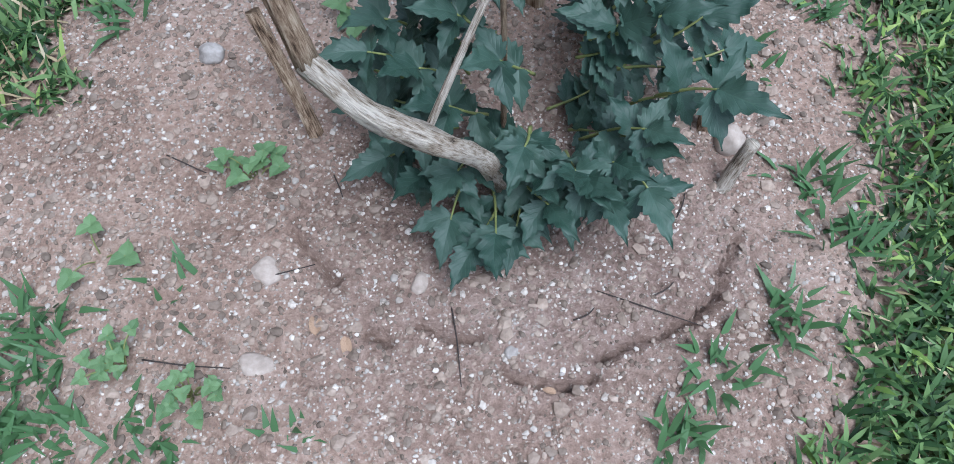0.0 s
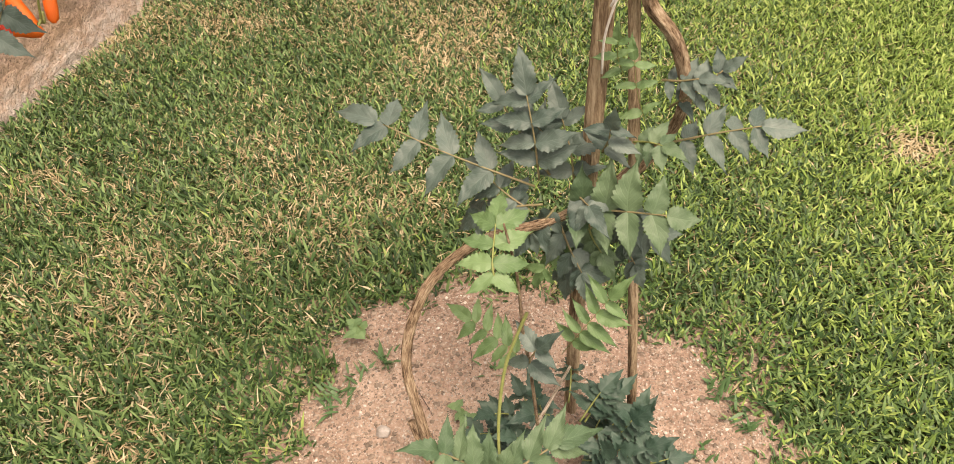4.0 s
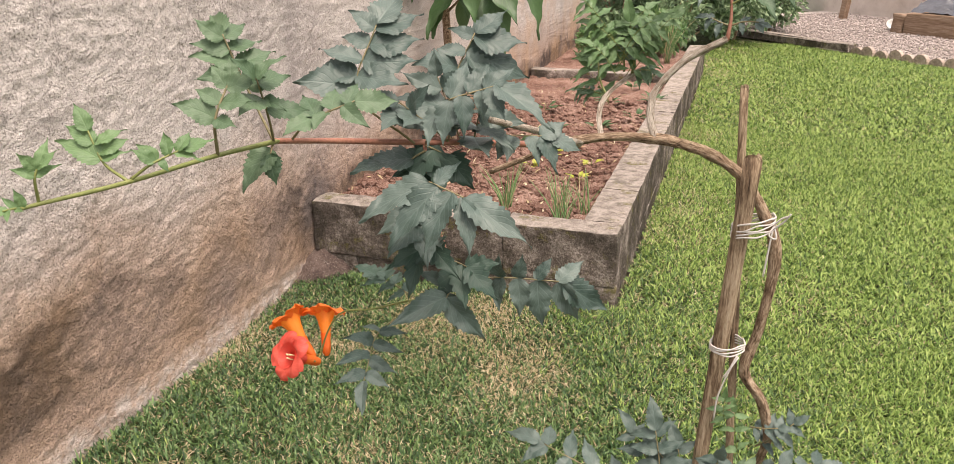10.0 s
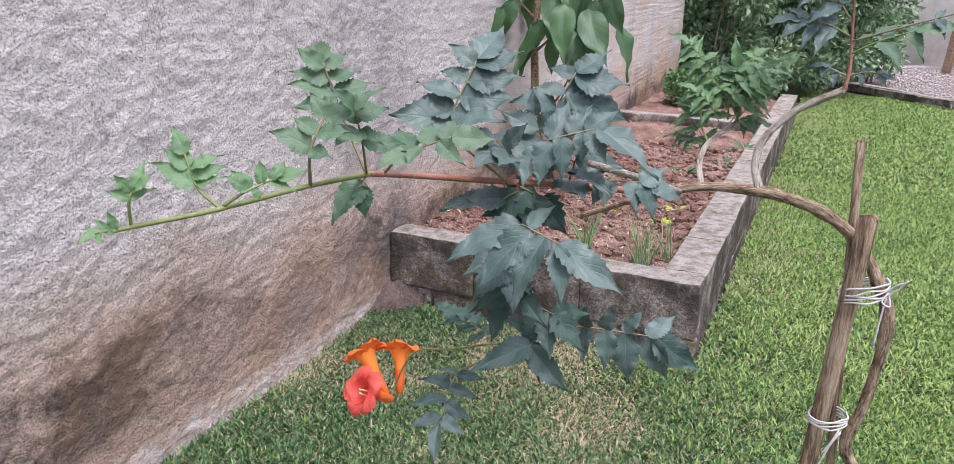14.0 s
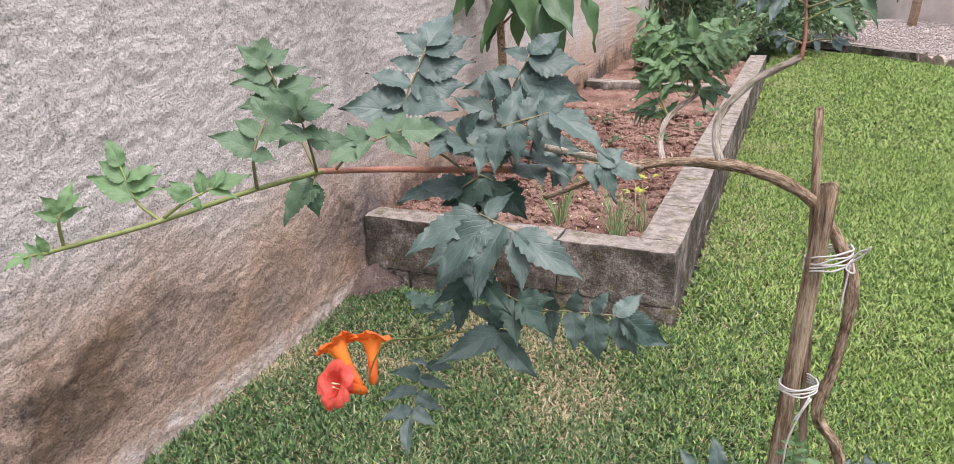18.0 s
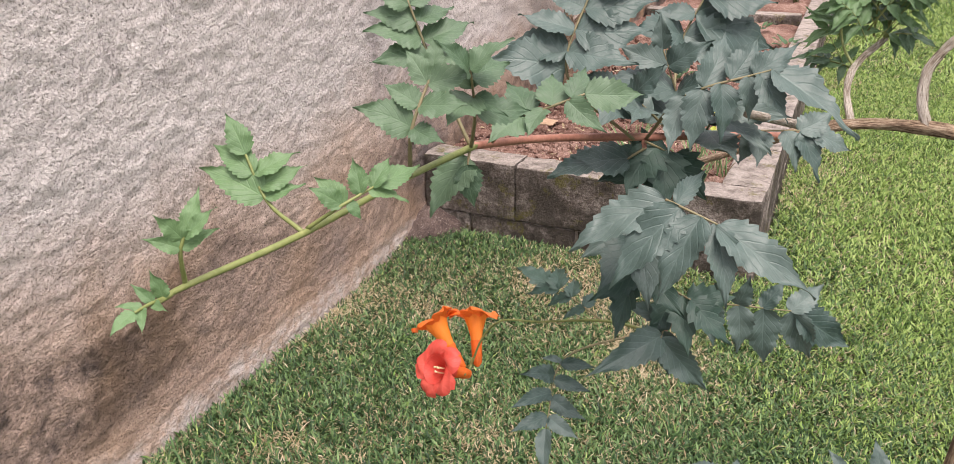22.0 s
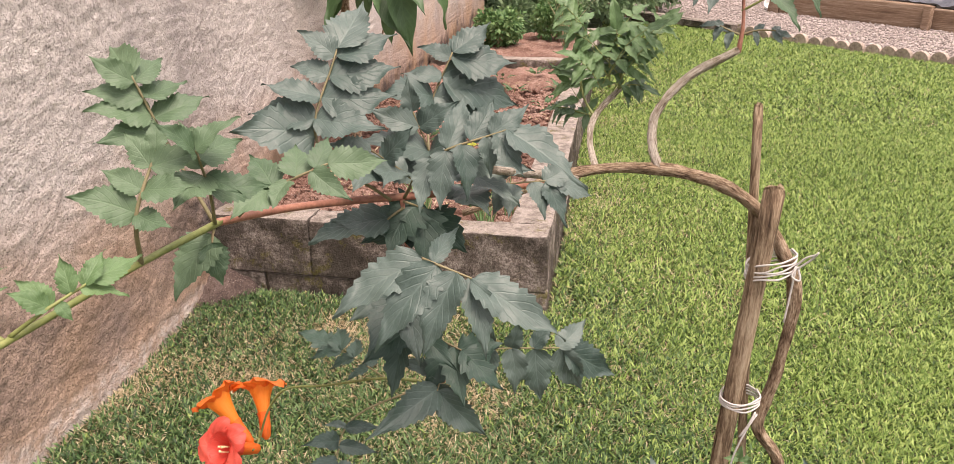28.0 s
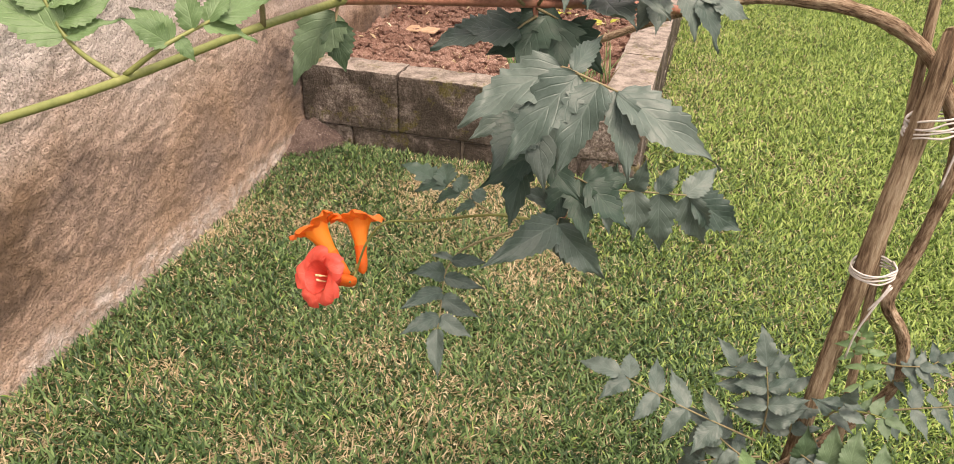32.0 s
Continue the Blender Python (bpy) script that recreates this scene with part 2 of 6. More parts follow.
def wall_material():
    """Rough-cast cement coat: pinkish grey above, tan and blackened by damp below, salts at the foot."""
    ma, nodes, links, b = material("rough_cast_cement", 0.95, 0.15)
    c = nodes.new("ShaderNodeNewGeometry").outputs["Position"]
    xyz = nodes.new("ShaderNodeSeparateXYZ")
    links.new(c, xyz.inputs[0])
    y, z = xyz.outputs[1], xyz.outputs[2]
    mul = lambda p, q: math_node(nodes, links, "MULTIPLY", p, q)
    broad = tex(nodes, links, 1.7, 5, 0.6, c)
    mid = tex(nodes, links, 9, 6, 0.7, c)
    grit = tex(nodes, links, 150, 4, 0.65, c)
    grain = math_node(nodes, links, "MULTIPLY_ADD", grit, 0.85, mul(mid, 0.15))
    base = ramp(nodes, links, grain, [(0.34, (0.25, 0.222, 0.206)), (0.42, (0.46, 0.416, 0.394)), (0.50, (0.55, 0.50, 0.476)), (0.62, (0.645, 0.592, 0.566))])
    wavy = math_node(nodes, links, "MULTIPLY_ADD", math_node(nodes, links, "SUBTRACT", broad, 0.5), 0.35, z)
    level = math_node(nodes, links, "MULTIPLY_ADD", math_node(nodes, links, "SUBTRACT", mid, 0.5), 0.22, wavy)
    damp = ramp(nodes, links, level, [(0.36, (1, 1, 1)), (0.48, (0.7,) * 3), (0.70, (0, 0, 0))])
    base = mix(nodes, links, damp, base, mix(nodes, links, 1.0, base, (0.74, 0.595, 0.50), "MULTIPLY"))
    # black mould in a band over the foot, broken up, strongest on one stretch of the wall
    band = ramp(nodes, links, level, [(0.08, (0,) * 3), (0.17, (0.85,) * 3), (0.34, (1,) * 3), (0.42, (0,) * 3)])
    blots = ramp(nodes, links, tex(nodes, links, 4.2, 6, 0.75, c), [(0.36, (0.1,) * 3), (0.52, (1, 1, 1))])
    stretch = ramp(nodes, links, mul(y, 0.2), [(0.28, (0.3,) * 3), (0.36, (1,) * 3), (0.43, (1,) * 3), (0.49, (0.5,) * 3), (0.62, (0.42,) * 3), (0.69, (0.9,) * 3)])
    base = mix(nodes, links, mul(mul(band, blots), mul(stretch, 1.0)), base, (0.048, 0.041, 0.041))
    spots = mul(ramp(nodes, links, tex(nodes, links, 26, 5, 0.8, c), [(0.58, (0, 0, 0)), (0.68, (0.7,) * 3)]), damp)
    base = mix(nodes, links, spots, base, (0.13, 0.105, 0.09))
    runs = ramp(nodes, links, tex(nodes, links, 2.2, 3, 0.5, c, (1, 1, 0.05)), [(0.57, (0, 0, 0)), (0.72, (0.4,) * 3)])
    base = mix(nodes, links, runs, base, (0.27, 0.235, 0.23))
    ochre = ramp(nodes, links, tex(nodes, links, 3.1, 4, 0.6, c), [(0.42, (0, 0, 0)), (0.62, (0.6,) * 3)])
    far_side = ramp(nodes, links, mul(y, 0.1), [(0.42, (0,) * 3), (0.55, (0.7,) * 3)])
    base = mix(nodes, links, mul(ochre, math_node(nodes, links, "MAXIMUM", mul(damp, 0.4), far_side)), base, (0.50, 0.31, 0.17))
    salt = mul(ramp(nodes, links, math_node(nodes, links, "MULTIPLY_ADD", math_node(nodes, links, "SUBTRACT", mid, 0.5), 0.16, z), [(0.045, (1, 1, 1)), (0.10, (0, 0, 0))]),
               ramp(nodes, links, tex(nodes, links, 17, 5, 0.7, c), [(0.40, (0.15,) * 3), (0.58, (0.8,) * 3)]))
    base = mix(nodes, links, salt, base, (0.60, 0.54, 0.51))
    pits = ramp(nodes, links, tex(nodes, links, 230, 2, 0.5, c), [(0.32, (0.45,) * 3), (0.41, (1,) * 3)])
    base = mix(nodes, links, 1.0, base, pits, "MULTIPLY")
    streak = mul(mul(ramp(nodes, links, mul(y, 0.2), [(0.60, (0,) * 3), (0.632, (0.8,) * 3), (0.66, (0.3,) * 3), (0.675, (0.75,) * 3), (0.70, (0,) * 3)]), ramp(nodes, links, z, [(0.42, (0,) * 3), (0.6, (0.85,) * 3)])),
                 ramp(nodes, links, tex(nodes, links, 7, 5, 0.7, c, (1, 1, 0.25)), [(0.38, (0.25,) * 3), (0.58, (1,) * 3)]))
    base = mix(nodes, links, streak, base, (0.22, 0.195, 0.195))
    crack = mul(ramp(nodes, links, tex(nodes, links, 2.3, 7, 0.62, c, (1, 1.6, 0.8)), [(0.492, (0,) * 3), (0.5, (1,) * 3), (0.508, (0,) * 3)]),
                ramp(nodes, links, tex(nodes, links, 1.3, 2, 0.5, c), [(0.54, (0,) * 3), (0.60, (0.5,) * 3)]))
    base = mix(nodes, links, crack, base, (0.12, 0.10, 0.10))
    links.new(base, b.inputs["Base Color"])
    h = math_node(nodes, links, "MULTIPLY_ADD", tex(nodes, links, 60, 4, 0.7, c), 1.0, grit)
    bump(nodes, links, b, h, 1.0, 0.008)
    return ma


def block_material():
    """Old concrete block: crusty tops painted paler as if lit from above, dark algae on the sides, moss in patches."""
    ma, nodes, links, b = material("weathered_concrete", 0.95, 0.15)
    c = nodes.new("ShaderNodeNewGeometry").outputs["Position"]
    broad = tex(nodes, links, 3.5, 6, 0.7, c)
    grit = tex(nodes, links, 120, 4, 0.75, c)
    grain = math_node(nodes, links, "MULTIPLY_ADD", grit, 0.5, math_node(nodes, links, "MULTIPLY", tex(nodes, links, 18, 5, 0.7, c), 0.5))
    base = ramp(nodes, links, grain, [(0.36, (0.045, 0.036, 0.030)), (0.49, (0.2, 0.165, 0.145)), (0.64, (0.50, 0.44, 0.40))])
    dirt = ramp(nodes, links, broad, [(0.40, (0, 0, 0)), (0.56, (0.9,) * 3)])
    base = mix(nodes, links, dirt, base, (0.052, 0.044, 0.036))
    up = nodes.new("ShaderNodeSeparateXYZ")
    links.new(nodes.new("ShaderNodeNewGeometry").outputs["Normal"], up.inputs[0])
    # Up-facing faces turn paler by normal: crumbly surface plus painted top light.
    crust_top_light = math_node(nodes, links, "MULTIPLY", ramp(nodes, links, up.outputs[2], [(0.55, (0, 0, 0)), (0.85, (1, 1, 1))]), ramp(nodes, links, tex(nodes, links, 24, 5, 0.7, c), [(0.35, (0.2,) * 3), (0.6, (0.85,) * 3)]))
    base = mix(nodes, links, crust_top_light, base, mix(nodes, links, grit, (0.22, 0.18, 0.155), (0.62, 0.55, 0.50)))
    moss = math_node(nodes, links, "MULTIPLY", ramp(nodes, links, tex(nodes, links, 9.5, 7, 0.8, c), [(0.55, (0, 0, 0)), (0.63, (1, 1, 1))]), 0.75)
    base = mix(nodes, links, moss, base, (0.13, 0.12, 0.03))
    rnd = nodes.new("ShaderNodeObjectInfo").outputs["Random"]
    base = mix(nodes, links, 1.0, base, ramp(nodes, links, rnd, [(0, (0.92, 0.92, 0.92)), (1, (1, 1, 1))]), "MULTIPLY")
    links.new(base, b.inputs["Base Color"])
    bump(nodes, links, b, math_node(nodes, links, "MULTIPLY_ADD", grit, 0.8, tex(nodes, links, 45, 4, 0.7, c)), 1.0, 0.010)
    return ma


def soil_material(name, dark, mid_c, light, bump_d=0.006, grey_at=None):
    ma, nodes, links, b = material(name, 1.0, 0.1)
    c = coords(nodes)
    broad = tex(nodes, links, 5, 5, 0.65, c)
    grit = tex(nodes, links, 160, 5, 0.75, c)
    v = math_node(nodes, links, "MULTIPLY_ADD", grit, 0.55, math_node(nodes, links, "MULTIPLY", broad, 0.5))
    col = ramp(nodes, links, v, [(0.32, dark), (0.52, mid_c), (0.74, light)])
    # Soil turns greyer and darker towards this point, with an uneven edge.
    if grey_at:
        off = nodes.new("ShaderNodeVectorMath")
        off.operation = "DISTANCE"
        off.inputs[1].default_value = grey_at
        links.new(c, off.inputs[0])
        d = math_node(nodes, links, "MULTIPLY_ADD", tex(nodes, links, 11, 5, 0.7, c), 0.22, off.outputs["Value"])
        zone = ramp(nodes, links, d, [(0.19, (0.9,) * 3), (0.36, (0.0,) * 3)])
        col = mix(nodes, links, zone, col, mix(nodes, links, 1.0, col, (0.74, 0.75, 0.79), "MULTIPLY"))
    speck = ramp(nodes, links, tex(nodes, links, 320, 2, 0.5, c), [(0.64, (0, 0, 0)), (0.70, (1, 1, 1))])
    col = mix(nodes, links, math_node(nodes, links, "MULTIPLY", speck, 0.6), col, (0.6, 0.55, 0.5))
    links.new(col, b.inputs["Base Color"])
    bump(nodes, links, b, v, 1.0, bump_d)
    return ma


def wood_material(name, stops, scale=9.0):
    """Split, weathered wood with long grain along z, cracked."""
    ma, nodes, links, b = material(name, 0.9, 0.2)
    c = coords(nodes)
    grain = tex(nodes, links, scale, 6, 0.75, c, (9, 9, 0.5))
    fine = tex(nodes, links, scale * 4, 4, 0.7, c, (9, 9, 1.2))
    stain = tex(nodes, links, 7, 4, 0.6, c)
    v = math_node(nodes, links, "MULTIPLY_ADD", fine, 0.35, math_node(nodes, links, "MULTIPLY_ADD", grain, 0.45, math_node(nodes, links, "MULTIPLY", stain, 0.25)))
    links.new(ramp(nodes, links, v, stops), b.inputs["Base Color"])
    bump(nodes, links, b, math_node(nodes, links, "ADD", grain, fine), 0.9, 0.004)
    return ma


def bark_material(name, stops):
    """Stringy bark: UV x round the stem, y along it, in metres."""
    ma, nodes, links, b = material(name, 0.9, 0.2)
    c = coords(nodes, "UV")
    strands = tex(nodes, links, 100, 5, 0.7, c, (7, 0.9, 1))
    patches = tex(nodes, links, 60, 4, 0.65, c, (2, 0.6, 1))
    v = math_node(nodes, links, "MULTIPLY_ADD", strands, 0.6, math_node(nodes, links, "MULTIPLY", patches, 0.42))
    links.new(ramp(nodes, links, v, stops), b.inputs["Base Color"])
    bump(nodes, links, b, strands, 1.0, 0.005)
    return ma


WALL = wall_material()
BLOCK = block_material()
SOIL = soil_material("sandy_soil", (0.10, 0.066, 0.052), (0.36, 0.252, 0.2), (0.62, 0.48, 0.405), 0.014, (1.64, 1.72, 0.0))
CLOD = soil_material("red_garden_soil", (0.045, 0.026, 0.020), (0.20, 0.112, 0.088), (0.52, 0.36, 0.30), 0.014)
THATCH = soil_material("lawn_thatch", (0.014, 0.020, 0.008), (0.050, 0.066, 0.026), (0.17, 0.17, 0.08), 0.01)
STAKE = wood_material("split_stake_wood", [(0.40, (0.03, 0.02, 0.014)), (0.49, (0.17, 0.115, 0.075)), (0.55, (0.33, 0.245, 0.165)), (0.64, (0.52, 0.42, 0.31))])
BARK = bark_material("vine_bark", [(0.38, (0.04, 0.025, 0.016)), (0.47, (0.22, 0.145, 0.095)), (0.54, (0.40, 0.29, 0.20)), (0.63, (0.60, 0.48, 0.36))])
PALE_BARK = bark_material("pale_vine_bark", [(0.38, (0.055, 0.04, 0.03)), (0.455, (0.31, 0.245, 0.185)), (0.58, (0.66, 0.59, 0.51))])
RED_STEM = simple("red_stem", [(0.3, (0.15, 0.06, 0.04)), (0.55, (0.30, 0.13, 0.09)), (0.75, (0.40, 0.22, 0.15))], 40, 0.55, 0.4, (200, 0.2, 0.001))
GREEN_STEM = simple("green_stem", [(0.3, (0.10, 0.13, 0.035)), (0.6, (0.20, 0.22, 0.075)), (0.8, (0.27, 0.28, 0.11))], 40, 0.5, 0.4, (200, 0.2, 0.001))
LEAF = leaf_material("vine_leaf", (0.030, 0.060, 0.050), (0.110, 0.152, 0.134), 0.46, 7.0, 0.5, 0.12)
FRESH = leaf_material("fresh_vine_leaf", (0.045, 0.094, 0.048), (0.120, 0.190, 0.104), 0.5, 7.0, 0.5, 0.2)
# Deeper green than the vine leaf, with shadow low and inside painted in.
DEEP = leaf_material("shaded_leaf", (0.014, 0.042, 0.030), (0.048, 0.090, 0.066), 0.5, 7.0, 0.5, 0.1)
YOUNG = leaf_material("young_vine_leaf", (0.075, 0.15, 0.058), (0.165, 0.27, 0.12), 0.45, 7.0, 0.5, 0.25)
CITRUS = leaf_material("broad_leaf", (0.035, 0.085, 0.032), (0.085, 0.165, 0.065), 0.48, 9.0, 0.5, 0.25)
PETIOLE = simple("leaf_stalk", [(0.3, (0.10, 0.10, 0.05)), (0.55, (0.2, 0.17, 0.09)), (0.8, (0.3, 0.2, 0.13))], 60, 0.6, 0.4, None)
PETAL = leaf_material("orange_petal", (0.76, 0.135, 0.016), (0.86, 0.20, 0.03), 0.5, 3.0, 0.4, 0.3)
RED_PETAL = leaf_material("coral_petal", (0.72, 0.075, 0.055), (0.8, 0.13, 0.09), 0.5, 3.0, 0.4, 0.3)
TUBE_PETAL = leaf_material("yellow_orange_tube", (0.8, 0.2, 0.02), (0.88, 0.30, 0.04), 0.5, 3.0, 0.4, 0.3)
STAMEN = simple("stamen", [(0.3, (0.7, 0.5, 0.2)), (0.7, (0.85, 0.75, 0.5))], 50, 0.6, 0.3, None)
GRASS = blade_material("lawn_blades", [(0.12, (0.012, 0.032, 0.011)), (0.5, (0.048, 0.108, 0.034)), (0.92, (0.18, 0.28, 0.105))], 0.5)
# Brighter copy of the lawn colour, with sunlight in the open painted in.
SUNLIT_GRASS = blade_material("sunlit_lawn_blades", [(0.14, (0.036, 0.076, 0.016)), (0.5, (0.160, 0.265, 0.055)), (0.92, (0.37, 0.47, 0.15))], 0.6)
TUFT = blade_material("tuft_blades", [(0.15, (0.024, 0.07, 0.026)), (0.5, (0.06, 0.135, 0.052)), (0.9, (0.13, 0.22, 0.10))], 0.45)
DRY = blade_material("dry_blades", [(0.1, (0.27, 0.2, 0.11)), (0.6, (0.47, 0.38, 0.24)), (0.9, (0.6, 0.52, 0.37))], 0.8)
CORD = simple("white_cord", [(0.3, (0.36, 0.33, 0.31)), (0.55, (0.55, 0.52, 0.5)), (0.8, (0.68, 0.65, 0.63))], 90, 0.8, 0.3, (400, 0.6, 0.001))
PEBBLE = simple("pale_pebble", [(0.3, (0.36, 0.30, 0.25)), (0.55, (0.56, 0.50, 0.45)), (0.8, (0.70, 0.66, 0.62))], 40, 0.9, 0.2, None, None, 0.5, True)
STONE = simple("stone", [(0.3, (0.16, 0.14, 0.13)), (0.55, (0.32, 0.29, 0.27)), (0.8, (0.45, 0.42, 0.4))], 30, 0.9, 0.2, (120, 0.5, 0.003))
TWIG = simple("black_twig", [(0.3, (0.02, 0.016, 0.014)), (0.7, (0.06, 0.045, 0.04))], 60, 0.8, 0.3, None)
DEAD = simple("dead_leaf", [(0.3, (0.22, 0.13, 0.08)), (0.6, (0.42, 0.29, 0.2)), (0.8, (0.55, 0.42, 0.32))], 50, 0.9, 0.2, (150, 0.5, 0.002))
TIMBER = simple("weathered_timber", [(0.3, (0.09, 0.055, 0.035)), (0.52, (0.24, 0.16, 0.11)), (0.75, (0.42, 0.33, 0.26))], 3, 0.9, 0.2, (20, 0.8, 0.01), (0.3, 6, 6))
GRAVEL = simple("pale_gravel", [(0.38, (0.16, 0.13, 0.12)), (0.5, (0.36, 0.31, 0.29)), (0.64, (0.56, 0.50, 0.47))], 30, 0.95, 0.2, (40, 1.0, 0.02))
EDGING = simple("terracotta_edging", [(0.34, (0.16, 0.125, 0.10)), (0.5, (0.38, 0.30, 0.25)), (0.68, (0.56, 0.47, 0.41))], 9, 0.9, 0.2, (40, 0.6, 0.005), None, 0.25)
PLASTIC = simple("black_plastic_sheet", [(0.3, (0.045, 0.048, 0.058)), (0.7, (0.10, 0.105, 0.125))], 3, 0.4, 0.5, (6, 0.5, 0.05))
FAR_WALL = simple("plastered_wall", [(0.3, (0.5, 0.44, 0.39)), (0.5, (0.68, 0.61, 0.56)), (0.7, (0.78, 0.72, 0.67))], 0.9, 0.95, 0.15, (30, 0.6, 0.01))
WHITE = simple("white_paint", [(0.3, (0.6, 0.58, 0.55)), (0.7, (0.8, 0.79, 0.77))], 20, 0.5, 0.4, None)
PLINTH = simple("crumbling_cement", [(0.35, (0.1, 0.08, 0.065)), (0.52, (0.29, 0.245, 0.21)), (0.75, (0.5, 0.45, 0.41))], 9, 0.95, 0.15, (110, 0.9, 0.006))
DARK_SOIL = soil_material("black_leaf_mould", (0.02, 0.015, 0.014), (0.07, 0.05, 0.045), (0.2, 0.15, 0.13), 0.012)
CRUMB = simple("soil_crumb", [(0.3, (0.17, 0.13, 0.105)), (0.52, (0.31, 0.24, 0.195)), (0.8, (0.5, 0.42, 0.36))], 30, 1.0, 0.1, None, None, 0.6, True)
FLAT_STONE = simple("tan_stone", [(0.3, (0.22, 0.18, 0.15)), (0.55, (0.36, 0.3, 0.26)), (0.8, (0.48, 0.42, 0.37))], 30, 0.9, 0.2, (120, 0.5, 0.003))
CHIPPINGS = simple("pink_grey_chippings", [(0.3, (0.25, 0.2, 0.185)), (0.55, (0.42, 0.36, 0.335)), (0.8, (0.6, 0.54, 0.51))], 9, 0.95, 0.2, None, None, 0.5, True)

# ---- plan ----
WALL_X = 0.121                 # face of the side wall, which runs along y
BED_X, BED_Y = 1.290, 3.44     # outer front corner of the raised bed
BED_H = 0.30
BED_END = 8.6
BED_FLARE = 0.006              # the bed's long side leans outwards by this much per metre
SOIL_MID, SOIL_R = (1.52, 1.812), 0.362


def bed_side(y):
    return BED_X + (y - BED_Y) * BED_FLARE


def box_mesh(name, lo, hi, bevel=0.0, seed=0, wobble=0.0, cuts=0, fine=9.0):
    bm = bmesh.new()
    bmesh.ops.create_cube(bm, size=1)
    for v in bm.verts:
        v.co = Vector([lo[i] + (v.co[i] + 0.5) * (hi[i] - lo[i]) for i in range(3)])
    if cuts:
        bmesh.ops.subdivide_edges(bm, edges=bm.edges[:], cuts=cuts, use_grid_fill=True)
    if bevel:
        edges = [e for e in bm.edges if len(e.link_faces) == 2 and e.calc_face_angle() > 0.5]
        bmesh.ops.bevel(bm, geom=edges, offset=bevel, segments=2, affect="EDGES", profile=0.6)
    if wobble:
        for v in bm.verts:
            v.co += wobble * noise.noise_vector(v.co * fine + Vector((seed, seed * 2, 0)))
    me = bpy.data.meshes.new(name)
    bm.to_mesh(me)
    bm.free()
    me.polygons.foreach_set("use_smooth", [True] * len(me.polygons))
    return me


def soil_edge(x, y):
    """Above 0 inside the bare soil round the vine; uneven edge."""
    dx, dy = x - SOIL_MID[0], y - SOIL_MID[1]
    wob = 0.075 * noise.noise(Vector((x * 5, y * 5, 3.3))) + 0.06 * noise.noise(Vector((x * 15, y * 15, 7.7)))
    r = (abs(dx) ** 3 + abs(dy) ** 3) ** (1 / 3)
    return (SOIL_R + wob) - r


# ---- ground, wall, raised bed ----
part("ground", mesh_from("ground", [(-60, -40, -0.012), (80, -40, -0.012), (80, 120, -0.012), (-60, 120, -0.012)], [(0, 1, 2, 3)], False), THATCH)
tagged(bpy.data.objects["ground"], "lawn soil with straw thatch, spreading to the far end of the yard", "ground", "", "structure")

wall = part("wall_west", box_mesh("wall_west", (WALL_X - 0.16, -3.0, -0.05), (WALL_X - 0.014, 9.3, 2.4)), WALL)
tagged(wall, "rough-cast cement garden wall, damp and blackened near its foot", "wall", "", "structure")


def spaced(a, fine_to, b, step, grow):
    out = list(np.arange(a, fine_to, step))
    while out[-1] < b:
        step *= grow
        out.append(out[-1] + step)
    out[-1] = b
    return out


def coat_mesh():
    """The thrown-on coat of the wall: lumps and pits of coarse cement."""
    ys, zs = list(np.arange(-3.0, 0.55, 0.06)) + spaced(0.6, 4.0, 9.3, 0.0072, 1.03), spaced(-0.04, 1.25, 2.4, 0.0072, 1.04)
    verts = []
    for z in zs:
        for y in ys:
            v = Vector((0.3, y, z))
            lump = noise.noise(v * 42)
            ridge = noise.noise(Vector((1.7, y * 9, z * 34))) + 0.6 * noise.noise(Vector((5.1, y * 22, z * 62)))
            d = 0.0030 * lump + 0.0034 * noise.noise(v * 78) + 0.0018 * ridge + 0.0025 * noise.noise(v * 13) + 0.004 * noise.noise(v * 2.5)
            verts.append((WALL_X + d, y, z))
    nx = len(ys)
    a = (np.arange(len(zs) - 1)[:, None] * nx + np.arange(nx - 1)[None]).ravel()
    me = bpy.data.meshes.new("cement_coat")
    me.from_pydata(verts, [], np.stack([a, a + 1, a + nx + 1, a + nx], 1).tolist())
    me.polygons.foreach_set("use_smooth", [True] * len(me.polygons))
    return me


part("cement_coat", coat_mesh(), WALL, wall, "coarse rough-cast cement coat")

# Raised bed: concrete blocks in one full course over a sunken one.
bed = thing("raised_bed", (0.7, BED_Y, 0), "raised garden bed of weathered concrete blocks, mossy on top, along the wall", "garden bed", "", "structure")
BLOCK_W = 0.12


def block(name, lo, hi, seed, turn=0.0, at=None):
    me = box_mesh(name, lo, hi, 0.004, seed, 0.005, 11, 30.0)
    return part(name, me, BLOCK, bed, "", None)


